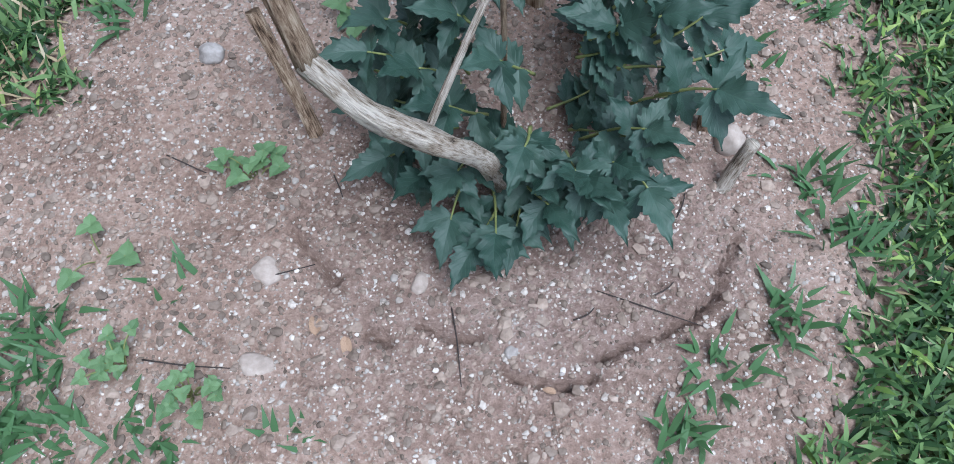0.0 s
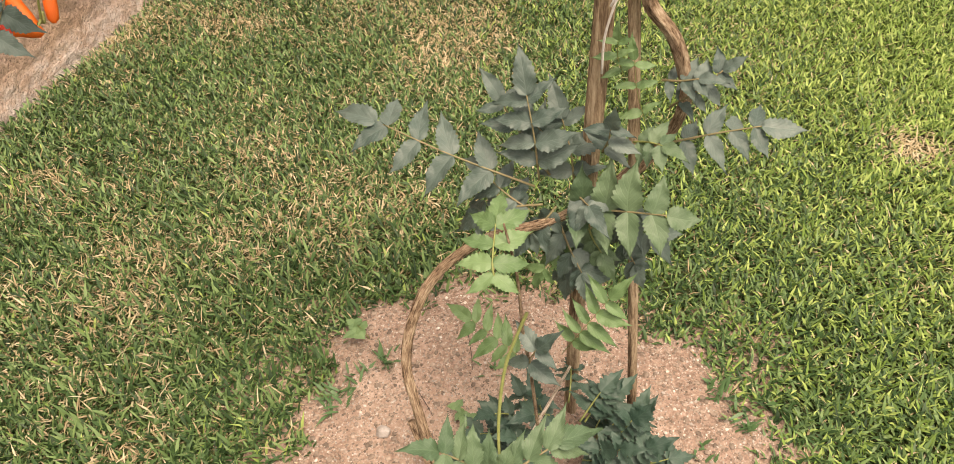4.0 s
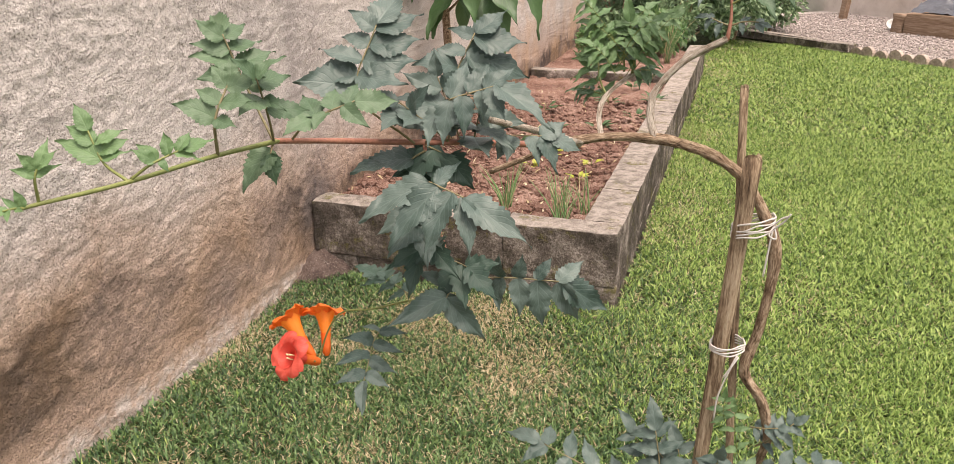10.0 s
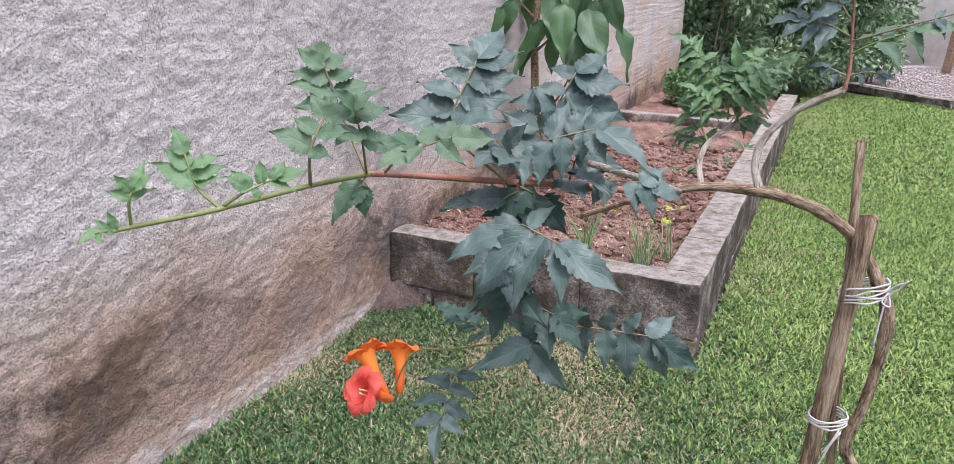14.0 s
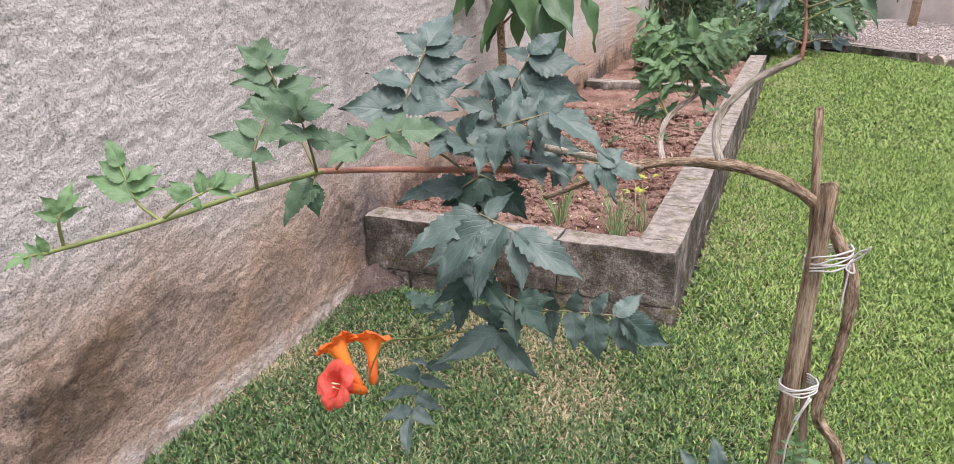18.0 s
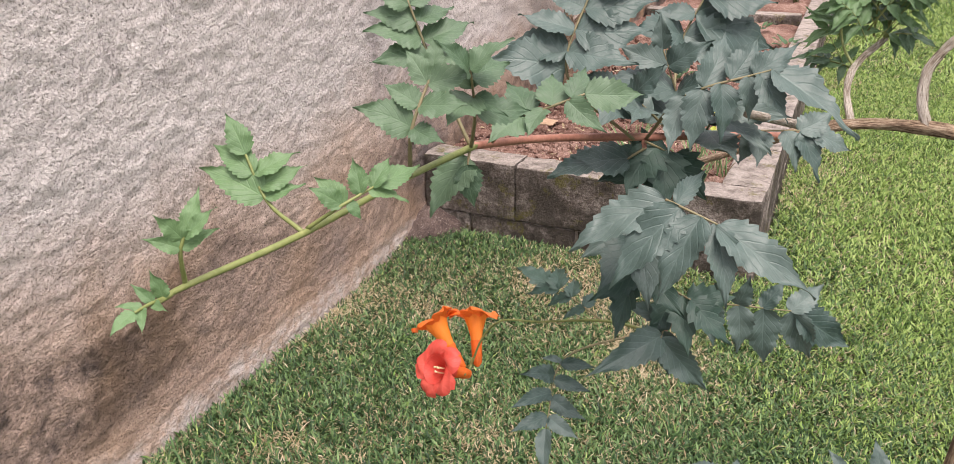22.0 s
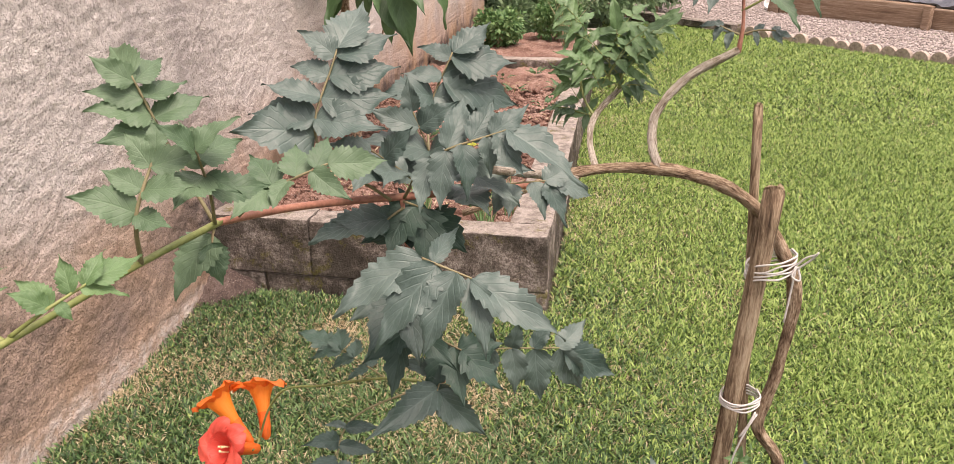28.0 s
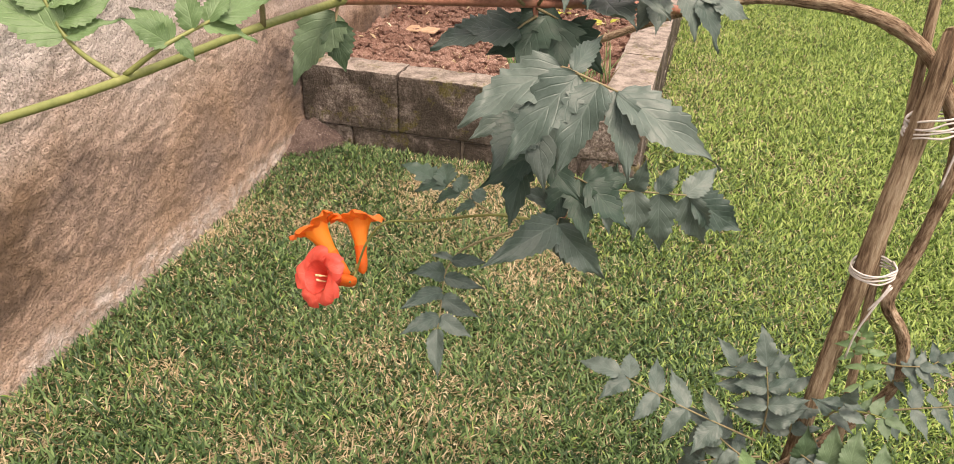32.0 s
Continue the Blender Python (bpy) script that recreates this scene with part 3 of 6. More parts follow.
x, k = BED_X, 0
while x > WALL_X + 0.02:
    x0 = max(x - 0.405, WALL_X + 0.002)
    block("concrete_block", (x0 + 0.001, BED_Y, 0.102), (x, BED_Y + BLOCK_W, BED_H + 0.004 * (k % 3)), k)
    x, k = x - 0.407, k + 1
x, k = BED_X + 0.004, 20
first = True
while x > WALL_X + 0.02:
    wdt = 0.19 if first else 0.392
    x0 = max(x - wdt, WALL_X + 0.002)
    block("concrete_block", (x0 + 0.003, BED_Y + 0.004, -0.09), (x - 0.003, BED_Y + BLOCK_W, 0.099), k)
    x, k, first = x - wdt - 0.006, k + 1, False
part("mortar", box_mesh("mortar", (WALL_X + 0.003, BED_Y + 0.014, -0.05), (BED_X - 0.016, BED_Y + BLOCK_W - 0.01, BED_H - 0.02)), PLINTH, bed)
# long side
SIDE = Matrix.Translation((BED_X, BED_Y, 0)) @ Matrix.Rotation(-math.atan(BED_FLARE), 4, "Z")
for course, (z0, z1) in enumerate(((-0.09, 0.100), (0.102, BED_H))):
    y, k = BLOCK_W + 0.004 + (0.0 if course else -0.116), 40 + 30 * course
    first = True
    while y < BED_END - BED_Y:
        ln = 0.19 if (first and not course) else 0.392
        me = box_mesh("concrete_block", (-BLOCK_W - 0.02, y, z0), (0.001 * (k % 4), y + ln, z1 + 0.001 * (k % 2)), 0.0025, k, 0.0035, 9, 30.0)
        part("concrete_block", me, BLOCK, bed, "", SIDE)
        y, k, first = y + ln + 0.001, k + 1, False
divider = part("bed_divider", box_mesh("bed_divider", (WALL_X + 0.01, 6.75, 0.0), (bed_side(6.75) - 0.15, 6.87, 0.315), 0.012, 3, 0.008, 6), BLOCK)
tagged(divider, "low mossy concrete kerb dividing the raised bed", "kerb", "", "structure")


def clod_height(x, y):
    v = Vector((x, y, 0.0))
    return 0.245 + 0.02 * noise.noise(v * 3) + 0.028 * abs(noise.noise(v * 14)) + 0.020 * noise.noise(v * 38)


def sheet(name, x0, x1, y0, y1, step, height, edge=None):
    nx, ny = int((x1 - x0) / step) + 1, int((y1 - y0) / step) + 1
    verts, faces = [], []
    for j in range(ny):
        y = y0 + (y1 - y0) * j / (ny - 1)
        for i in range(nx):
            top = x1 if edge is None else edge(y)
            x = x0 + (top - x0) * i / (nx - 1)
            verts.append((x, y, height(x, y)))
    for j in range(ny - 1):
        for i in range(nx - 1):
            a = j * nx + i
            faces.append((a, a + 1, a + nx + 1, a + nx))
    return mesh_from(name, verts, faces)


bed_soil = part("bed_soil", sheet("bed_soil", WALL_X, bed_side(5), BED_Y + 0.1, BED_END, 0.022, clod_height, lambda y: bed_side(y) - 0.11), CLOD)
tagged(bed_soil, "crumbly red-brown soil filling the raised bed", "soil", "", "structure")

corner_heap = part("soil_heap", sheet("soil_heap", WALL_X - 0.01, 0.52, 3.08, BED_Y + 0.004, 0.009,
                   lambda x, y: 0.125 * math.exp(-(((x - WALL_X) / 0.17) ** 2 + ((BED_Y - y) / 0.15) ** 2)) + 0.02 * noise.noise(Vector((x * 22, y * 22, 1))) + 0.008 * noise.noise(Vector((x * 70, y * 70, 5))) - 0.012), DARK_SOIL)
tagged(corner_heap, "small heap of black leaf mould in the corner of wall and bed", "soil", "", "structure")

# ---- plant building ----
def leaf_blade(rows, width, teeth, fold, droop, seed, peak=0.72, tip=1.5, depth=0.20):
    """A toothed leaf blade, 1 long along +y, folded at the midrib and puckered between its veins; UV x across, y along."""
    rnd = random.Random(seed)
    us = (-1.0, -0.72, -0.44, -0.2, 0.0, 0.2, 0.44, 0.72, 1.0)
    verts, faces, uvs = [], [], []
    ph = rnd.random() * 6
    bend = rnd.uniform(-0.05, 0.05)
    for i in range(rows + 1):
        v = i / rows
        w = width * 0.5 * math.sin(math.pi * min(v ** peak, 1.0)) ** 0.85 * (1.14 - 0.36 * v)
        if v > 0.66:
            w *= 1 - 0.42 * tip * ((v - 0.66) / 0.34) * (1 - 0.25 * (v - 0.66) / 0.34)
        for u in us:
            side = 0.31 if u > 0 else 0.0
            saw = (v * teeth + side) % 1.0
            edge = 1 + depth * (saw - 0.45) * abs(u) ** 3 if teeth and 0.1 < v < 0.97 else 1.0
            swell = math.cos(2 * math.pi * (v * 7.0 - abs(u) * 2.5)) * abs(u) * (1.15 - abs(u)) * 0.022 * width * math.sin(math.pi * v)
            wob = 0.035 * math.sin(8 * v + ph + 2 * u) + 0.02 * math.sin(19 * v + ph * 2)
            lift = (saw - 0.5) * 0.016 * abs(u) ** 3 if teeth else 0.0
            z = fold * abs(u) ** 0.9 * w - droop * v * v + wob * abs(u) + lift - swell
            verts.append((u * w * edge + bend * math.sin(math.pi * v), v * (1 - 0.12 * droop * v), z))
            uvs.append((0.5 + 0.5 * u, v))
    n = len(us)
    for i in range(rows):
        for k in range(n - 1):
            a = i * n + k
            faces.append((a, a + 1, a + n + 1, a + n))
    me = mesh_from("leaflet", verts, faces)
    layer = me.uv_layers.new(name="UVMap")
    idx = np.empty(len(me.loops), dtype=np.int32)
    me.loops.foreach_get("vertex_index", idx)
    layer.data.foreach_set("uv", np.array(uvs, dtype=np.float32)[idx].ravel())
    return me


def blades(mat, specs):
    out = []
    for k, s in enumerate(specs):
        me = leaf_blade(*s[:5], k, *s[5:])
        me.materials.append(mat)
        out.append(me)
    return out


VINE_SPECS = [(40, 0.50, 10, 0.20, 0.16, 0.62, 1.7, 0.26), (44, 0.47, 11, 0.28, 0.24, 0.60, 1.8, 0.24), (40, 0.53, 10, 0.12, 0.08, 0.62, 1.7, 0.26), (44, 0.48, 11, 0.32, 0.30, 0.60, 1.8, 0.24),
              (40, 0.46, 10, 0.22, 0.20, 0.62, 1.8, 0.26), (36, 0.52, 9, 0.1, 0.22, 0.64, 1.7, 0.28)]
VINE_BLADES = blades(LEAF, VINE_SPECS)
YOUNG_BLADES = blades(YOUNG, VINE_SPECS)
FRESH_BLADES = blades(FRESH, VINE_SPECS)
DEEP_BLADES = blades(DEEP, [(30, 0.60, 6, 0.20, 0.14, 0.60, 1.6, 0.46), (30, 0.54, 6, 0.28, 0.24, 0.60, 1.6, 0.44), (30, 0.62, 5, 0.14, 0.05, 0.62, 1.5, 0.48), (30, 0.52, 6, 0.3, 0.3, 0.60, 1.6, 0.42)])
BROAD_BLADES = blades(CITRUS, [(12, 0.41, 0, 0.2, 0.2), (12, 0.37, 0, 0.3, 0.35), (12, 0.43, 0, 0.15, 0.1)])


def aim(at, along, normal, size, wide=1.0):
    """The pose of a blade whose +y goes along and whose face looks to normal."""
    y = Vector(along).normalized()
    z = Vector(normal) - y * Vector(normal).dot(y)
    if z.length < 1e-4:
        z = y.orthogonal()
    z.normalize()
    x = y.cross(z)
    m = Matrix((x, y, z)).transposed().to_4x4()
    return Matrix.Translation(at) @ m @ Matrix.Diagonal((size * wide, size, size, 1))


def compound_leaf(vine, base, tip, normal, pairs, size, young=False, hang=0.2, terminal=1.15, first=0.28, stalk=None, arch=0.06, seed=0, spread=62, wide=1.0, label=""):
    """A pinnate leaf: a stalk from base to tip with toothed leaflets in pairs and one at its end.
    size: leaflet length; hang: how far leaflets droop towards the ground."""
    rnd = random.Random(seed * 13 + 5)
    base, tip, normal = Vector(base), Vector(tip), Vector(normal).normalized()
    length = (tip - base).length
    mid = (base + tip) / 2 + normal * arch * length + Vector((rnd.uniform(-1, 1), rnd.uniform(-1, 1), rnd.uniform(-1, 1))) * 0.05 * length
    thin = 0.42 if young is True else 1.0
    line = smooth_line([(*base, 0.0015 * thin), (*mid, 0.0011 * thin), (*tip, 0.0007 * thin)], 6)
    leaf = part("leaf", tube([tuple(q) for q in line[::2]], 2, 5), stalk or (GREEN_STEM if young else PETIOLE), vine, label)
    pts = [Vector(q[:3]) for q in line]
    kinds = YOUNG_BLADES if young is True else (VINE_BLADES, None, FRESH_BLADES, DEEP_BLADES)[int(young)]
    wide = wide * (0.72 if young is True else 0.88)
    down = Vector((0, 0, -1))

    def at(s):
        f = s * (len(pts) - 1)
        i = min(int(f), len(pts) - 2)
        return pts[i].lerp(pts[i + 1], f - i), (pts[i + 1] - pts[i]).normalized()

    for k in range(pairs):
        s = first + (0.93 - first) * (k / max(pairs - 1, 1))
        p, d = at(s)
        grow = (0.82 + 0.25 * math.sin(math.pi * (0.25 + 0.6 * k / max(pairs - 1, 1))))
        across = d.cross(normal).normalized()
        for sgn in (-1, 1):
            ang = radians(spread + rnd.uniform(-14, 12))
            way = d * math.cos(ang) + across * sgn * math.sin(ang)
            h = max(0.0, hang + rnd.uniform(-0.16, 0.16))
            way = (way * (1 - h) + down * h).normalized()
            nn = (normal + across * sgn * rnd.uniform(0.0, 0.3) + Vector((0, 0, 0.25)) + d * h * 0.8).normalized()
            me = kinds[rnd.randrange(len(kinds))]
            part("leaflet", me, None, leaf, "", aim(p, way, nn, size * grow * rnd.uniform(0.82, 1.12), wide * rnd.uniform(0.88, 1.1)))
    p, d = at(1.0)
    way = (d * (1 - hang * 0.7) + down * hang * 0.7).normalized()
    part("leaflet", kinds[rnd.randrange(len(kinds))], None, leaf, "", aim(p, way, (normal + Vector((0, 0, 0.2)) + d * hang * 0.8).normalized(), size * terminal, wide))
    return leaf


KINDS = {"dark": VINE_BLADES, "fresh": FRESH_BLADES, "young": YOUNG_BLADES, "shaded": DEEP_BLADES}


def sprig(vine, base, end, tips, kind="dark", wide=1.0, normal=(0.12, -0.5, 0.85), via=None, thick=1.0, seed=0, label=""):
    """A pinnate leaf whose leaflets reach given ends: tips are (share of the stalk, end of the leaflet)."""
    rnd = random.Random(seed * 7 + 3)
    pts = [Vector(base)] + ([Vector(via)] if via else []) + [Vector(end)]
    if len(pts) == 2:
        pts.insert(1, (pts[0] + pts[1]) / 2 + Vector(normal) * 0.04 * (pts[1] - pts[0]).length)
    r = 0.0013 * thick
    line = smooth_line([(*p, r * (1 - 0.25 * i)) for i, p in enumerate(pts)], 8)
    leaf = part("leaf", tube([tuple(q) for q in line[::2]], 2, 6), GREEN_STEM if kind == "young" else PETIOLE, vine, label)
    run = [Vector(q[:3]) for q in line]
    half = len(run) // 2 if via else 0
    for share, tip in tips:
        f = half + share * (len(run) - 1 - half)
        i = min(int(f), len(run) - 2)
        p = run[i].lerp(run[i + 1], f - i)
        reach = Vector(tip) - p
        size = reach.length
        n = Vector(normal) + Vector((rnd.uniform(-0.32, 0.32), rnd.uniform(-0.2, 0.2), rnd.uniform(-0.15, 0.15)))
        along = reach + n.normalized() * 0.12 * size
        me = KINDS[kind][rnd.randrange(len(KINDS[kind]))]
        part("leaflet", me, None, leaf, "", aim(p, along, n, size * 1.03, wide * rnd.uniform(0.9, 1.12)))
    return leaf


def lathe(profile, sides, name="petal_tube"):
    """A surface of revolution round +z through (radius, z)."""
    verts, faces, uvs = [], [], []
    for i, (r, z) in enumerate(profile):
        for k in range(sides):
            a = 2 * math.pi * k / sides
            verts.append((r * math.cos(a), r * math.sin(a), z))
    for i in range(len(profile) - 1):
        for k in range(sides):
            a, b = i * sides + k, i * sides + (k + 1) % sides
            faces.append((a, b, b + sides, a + sides))
    me = mesh_from(name, verts, faces)
    layer = me.uv_layers.new(name="UVMap")
    idx = np.empty(len(me.loops), dtype=np.int32)
    me.loops.foreach_get("vertex_index", idx)
    uv = np.stack([(idx % sides) / sides * 5 % 1.0, idx // sides / len(profile)], 1)
    layer.data.foreach_set("uv", uv.astype(np.float32).ravel())
    return me


def petal_mesh(curl, seed):
    """One rounded lobe, from the throat outwards along +x, bending back."""
    rows, cols = 9, 8
    verts, faces, uvs = [], [], []
    rnd = random.Random(seed)
    for i in range(rows + 1):
        v = i / rows
        r = 0.0165 + 0.019 * v
        half = radians(41) * (1 - 0.10 * v) * math.sqrt(max(0.0, 1 - max(0, (v - 0.22) / 0.79) ** 2.1)) + 0.01
        for k in range(cols + 1):
            u = k / cols * 2 - 1
            a = u * half
            z = 0.055 + 0.009 * math.sin(min(v * 1.6, 1.57)) - curl * v * v - 0.004 * abs(u) ** 2 * v + 0.0016 * math.sin(5 * u + 7 * v + seed)
            verts.append((r * math.cos(a), r * math.sin(a) * (1 + 0.1 * v), z))
            uvs.append((0.5 + 0.5 * u, v))
    n = cols + 1
    for i in range(rows):
        for k in range(cols):
            a = i * n + k
            faces.append((a, a + 1, a + n + 1, a + n))
    me = mesh_from("petal", verts, faces)
    layer = me.uv_layers.new(name="UVMap")
    idx = np.empty(len(me.loops), dtype=np.int32)
    me.loops.foreach_get("vertex_index", idx)
    layer.data.foreach_set("uv", np.array(uvs, dtype=np.float32)[idx].ravel())
    return me


FLOWER_TUBE = lathe([(0.0025, 0.0), (0.005, 0.006), (0.0058, 0.016), (0.007, 0.026), (0.0092, 0.036), (0.0118, 0.045), (0.0148, 0.052), (0.0185, 0.058)], 20)
FLOWER_TUBE.materials.append(TUBE_PETAL)
FLOWER_PETALS = [petal_mesh(c, s) for c, s in ((0.001, 1), (0.005, 2), (0.010, 3))]
for me in FLOWER_PETALS:
    me.materials.append(PETAL)
CORAL_PETALS = [petal_mesh(c, s) for c, s in ((0.007, 4), (0.011, 5), (0.014, 6))]
for me in CORAL_PETALS:
    me.materials.append(RED_PETAL)
CORAL_TUBE = FLOWER_TUBE.copy()
CORAL_TUBE.materials.clear()
CORAL_TUBE.materials.append(RED_PETAL)
CALYX = lathe([(0.002, -0.006), (0.006, -0.002), (0.0072, 0.008), (0.0072, 0.02), (0.0085, 0.026)], 10, "calyx")
CALYX.materials.append(PETAL)


def flower(vine, base, mouth, scale=1.0, coral=False, spin=0.0, seed=0, long=1.0):
    """A trumpet flower from its base to its mouth."""
    axis = (Vector(mouth) - Vector(base)).normalized()
    m = Matrix.Translation(base) @ axis.to_track_quat("Z", "Y").to_matrix().to_4x4() @ Matrix.Rotation(spin, 4, "Z") @ Matrix.Diagonal((scale, scale, scale * long, 1))
    fl = part("flower", CORAL_TUBE if coral else FLOWER_TUBE, None, vine, "coral-red trumpet flower with five open lobes" if coral else "orange trumpet flower with flaring lobes", m)
    for k in range(5):
        kinds = CORAL_PETALS if coral else FLOWER_PETALS
        part("petal", kinds[(k * 2 + seed) % 3], None, fl, "", m @ Matrix.Rotation(2 * math.pi * k / 5, 4, "Z"))
    part("calyx", CALYX, None, fl, "", m)
    for k in range(3):
        a = 2.1 * k + seed
        q = [m @ Vector((0.002 * math.cos(a), 0.002 * math.sin(a), 0.02)), m @ Vector((0.004 * math.cos(a), 0.004 * math.sin(a), 0.045)), m @ Vector((0.003 * math.cos(a), 0.003 * math.sin(a), 0.056))]
        part("stamen", tube([(*v, 0.0009 * scale + 0.0006 * (i == 2)) for i, v in enumerate(q)], 3, 5), STAMEN, fl)
    return fl

# ---- fine cover: blades, pebbles, clods ----
def fast_mesh(name, verts, faces4=None, faces3=None, smooth=True):
    """A mesh from numpy arrays of vertices, quads and triangles."""
    me = bpy.data.meshes.new(name)
    me.vertices.add(len(verts))
    me.vertices.foreach_set("co", np.asarray(verts, np.float32).ravel())
    parts = [f for f in (faces4, faces3) if f is not None and len(f)]
    me.loops.add(sum(f.size for f in parts))
    me.loops.foreach_set("vertex_index", np.concatenate([f.ravel() for f in parts]).astype(np.int32))
    total = np.concatenate([np.full(len(f), f.shape[1]) for f in parts]).astype(np.int32)
    me.polygons.add(len(total))
    me.polygons.foreach_set("loop_start", np.concatenate([[0], np.cumsum(total)[:-1]]).astype(np.int32))
    me.polygons.foreach_set("use_smooth", np.full(len(total), smooth))
    me.update(calc_edges=True)
    me.validate()
    return me


def blade_field(name, base, length, width, lean, gen, spread=0.0):
    """Grass blades: rooted at base (n, 3), bent over to one side; lean 0 upright to 1 flat."""
    n = len(base)
    ang = gen.uniform(0, 2 * np.pi, n)
    d = np.stack([np.cos(ang), np.sin(ang), np.zeros(n)], 1)
    s = np.stack([-np.sin(ang), np.cos(ang), np.zeros(n)], 1)
    up = np.array([0, 0, 1.0])
    le = np.clip(lean + gen.normal(0, 0.16, n), 0.1, 0.97)[:, None]
    L, w = length[:, None], width[:, None]
    twist = gen.normal(0, 0.35, n)[:, None]
    s2 = s + up * twist
    mid = base + L * 0.55 * (d * le + up * np.sqrt(1 - le ** 2))
    tip = mid + L * 0.5 * (d * np.minimum(le + 0.15, 1) + up * (np.sqrt(1 - np.minimum(le + 0.1, 1) ** 2) - 0.12))
    v = np.stack([base - s * w * 0.3, base + s * w * 0.3, mid - s2 * w * 0.5, mid + s2 * w * 0.5, tip], 1).reshape(-1, 3)
    o = (np.arange(n) * 5)[:, None]
    return fast_mesh(name, v, o + np.array([[0, 1, 3, 2]]), o + np.array([[2, 3, 4]]))


ICO = None


def lumps(name, centre, size, gen, flat=0.7):
    """Small uneven stones or clods: each a jittered octahedron cut once."""
    global ICO
    if ICO is None:
        bm = bmesh.new()
        bmesh.ops.create_icosphere(bm, subdivisions=1, radius=1)
        ICO = (np.array([v.co[:] for v in bm.verts]), np.array([[v.index for v in f.verts] for f in bm.faces]))
        bm.free()
    vv, ff = ICO
    n = len(centre)
    jit = 1 + gen.uniform(-0.28, 0.28, (n, len(vv), 1))
    stretch = gen.uniform(0.7, 1.3, (n, 1, 3)) * np.array([1, 1, flat])
    ang = gen.uniform(0, 2 * np.pi, n)
    c, s = np.cos(ang)[:, None], np.sin(ang)[:, None]
    p = vv[None] * jit * stretch * size[:, None, None]
    p = np.stack([p[..., 0] * c - p[..., 1] * s, p[..., 0] * s + p[..., 1] * c, p[..., 2]], -1) + centre[:, None, :]
    faces = (ff[None] + (np.arange(n) * len(vv))[:, None, None]).reshape(-1, 3)
    return fast_mesh(name, p.reshape(-1, 3), None, faces, False)


def in_soil(x, y):
    return np.array([soil_edge(a, b) for a, b in zip(x, y)])


DRY_SPOTS = ((2.13, 2.72, 0.06, 2.0), (1.09, 3.0, 0.12, 0.8), (0.75, 2.45, 0.2, 0.4), (1.95, 7.0, 0.3, 1.2), (1.45, 4.6, 0.12, 1.2), (0.98, 1.70, 0.05, 0.9))


def dryness(x, y):
    """0 to 1: how straw-coloured the lawn is, in uneven patches."""
    out = np.empty(len(x))
    for i, (a, b) in enumerate(zip(x, y)):
        v = noise.noise(Vector((a * 2.6, b * 2.6, 0.4))) + 0.6 * noise.noise(Vector((a * 7, b * 7, 2.2)))
        for sx, sy, sr, k in DRY_SPOTS:
            v += k * math.exp(-((a - sx) ** 2 + (b - sy) ** 2) / (sr * sr))
        out[i] = v
    return np.clip(0.5 + 0.8 * out, 0, 1)


def ground_lift(x, y):
    """The turf rises a little towards the wall and the raised bed."""
    s = lambda v: v * v * (3 - 2 * v)
    by_bed = s(np.clip((y - 2.7) / 0.7, 0, 1)) * s(np.clip((1.9 - x) / 0.6, 0, 1))
    by_wall = s(np.clip((0.55 - x) / 0.4, 0, 1))
    return np.maximum(0.04 * by_bed, 0.012 * by_wall)


def lawn(region, count, length, width, lean, seed, margin):
    gen = np.random.default_rng(seed)
    x = gen.uniform(region[0], region[1], count)
    y = gen.uniform(region[2], region[3], count)
    keep = ~((x < BED_X + 0.015) & (y > BED_Y - 0.012)) & (x > WALL_X + 0.01)
    x, y = x[keep], y[keep]
    near = (np.abs(x - SOIL_MID[0]) < SOIL_R * 1.6) & (np.abs(y - SOIL_MID[1]) < SOIL_R * 1.6)
    e = np.full(len(x), -1.0)
    e[near] = in_soil(x[near], y[near])
    keep = e < gen.uniform(-0.05, margin, len(x)) * 1.0
    x, y = x[keep], y[keep]
    dry = dryness(x, y)
    side = np.clip(1.4 - (x - 0.4) * 0.72, 0.2, 1.0)
    side = np.maximum(side, 1.3 * np.exp(-((x - 2.13) ** 2 + (y - 2.72) ** 2) / 0.07 ** 2))
    is_dry = gen.uniform(0, 1, len(x)) < (0.17 + 0.62 * dry ** 1.7) * side
    base = np.stack([x, y, -0.008 + ground_lift(x, y)], 1)
    size = gen.normal(1, 0.22, len(x)).clip(0.5, 1.6)
    L, w = length * size, width * gen.normal(1, 0.18, len(x)).clip(0.5, 1.5)
    straw = blade_field("dry_grass", base[is_dry], L[is_dry] * 0.9, w[is_dry] * 0.6, min(lean + 0.2, 0.95), gen)
    # Brighter blades take over towards the open yard, painting in its sunlight.
    sunlit = gen.uniform(0, 1, len(x)) < np.clip((x - 1.2) / 1.2 + (y - 2.7) / 2.0, 0.03, 0.97)
    dark = ~is_dry & ~sunlit
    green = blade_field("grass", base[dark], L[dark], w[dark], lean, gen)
    bright = blade_field("grass", base[~is_dry & sunlit], L[~is_dry & sunlit], w[~is_dry & sunlit], lean, gen)
    return green, bright, straw

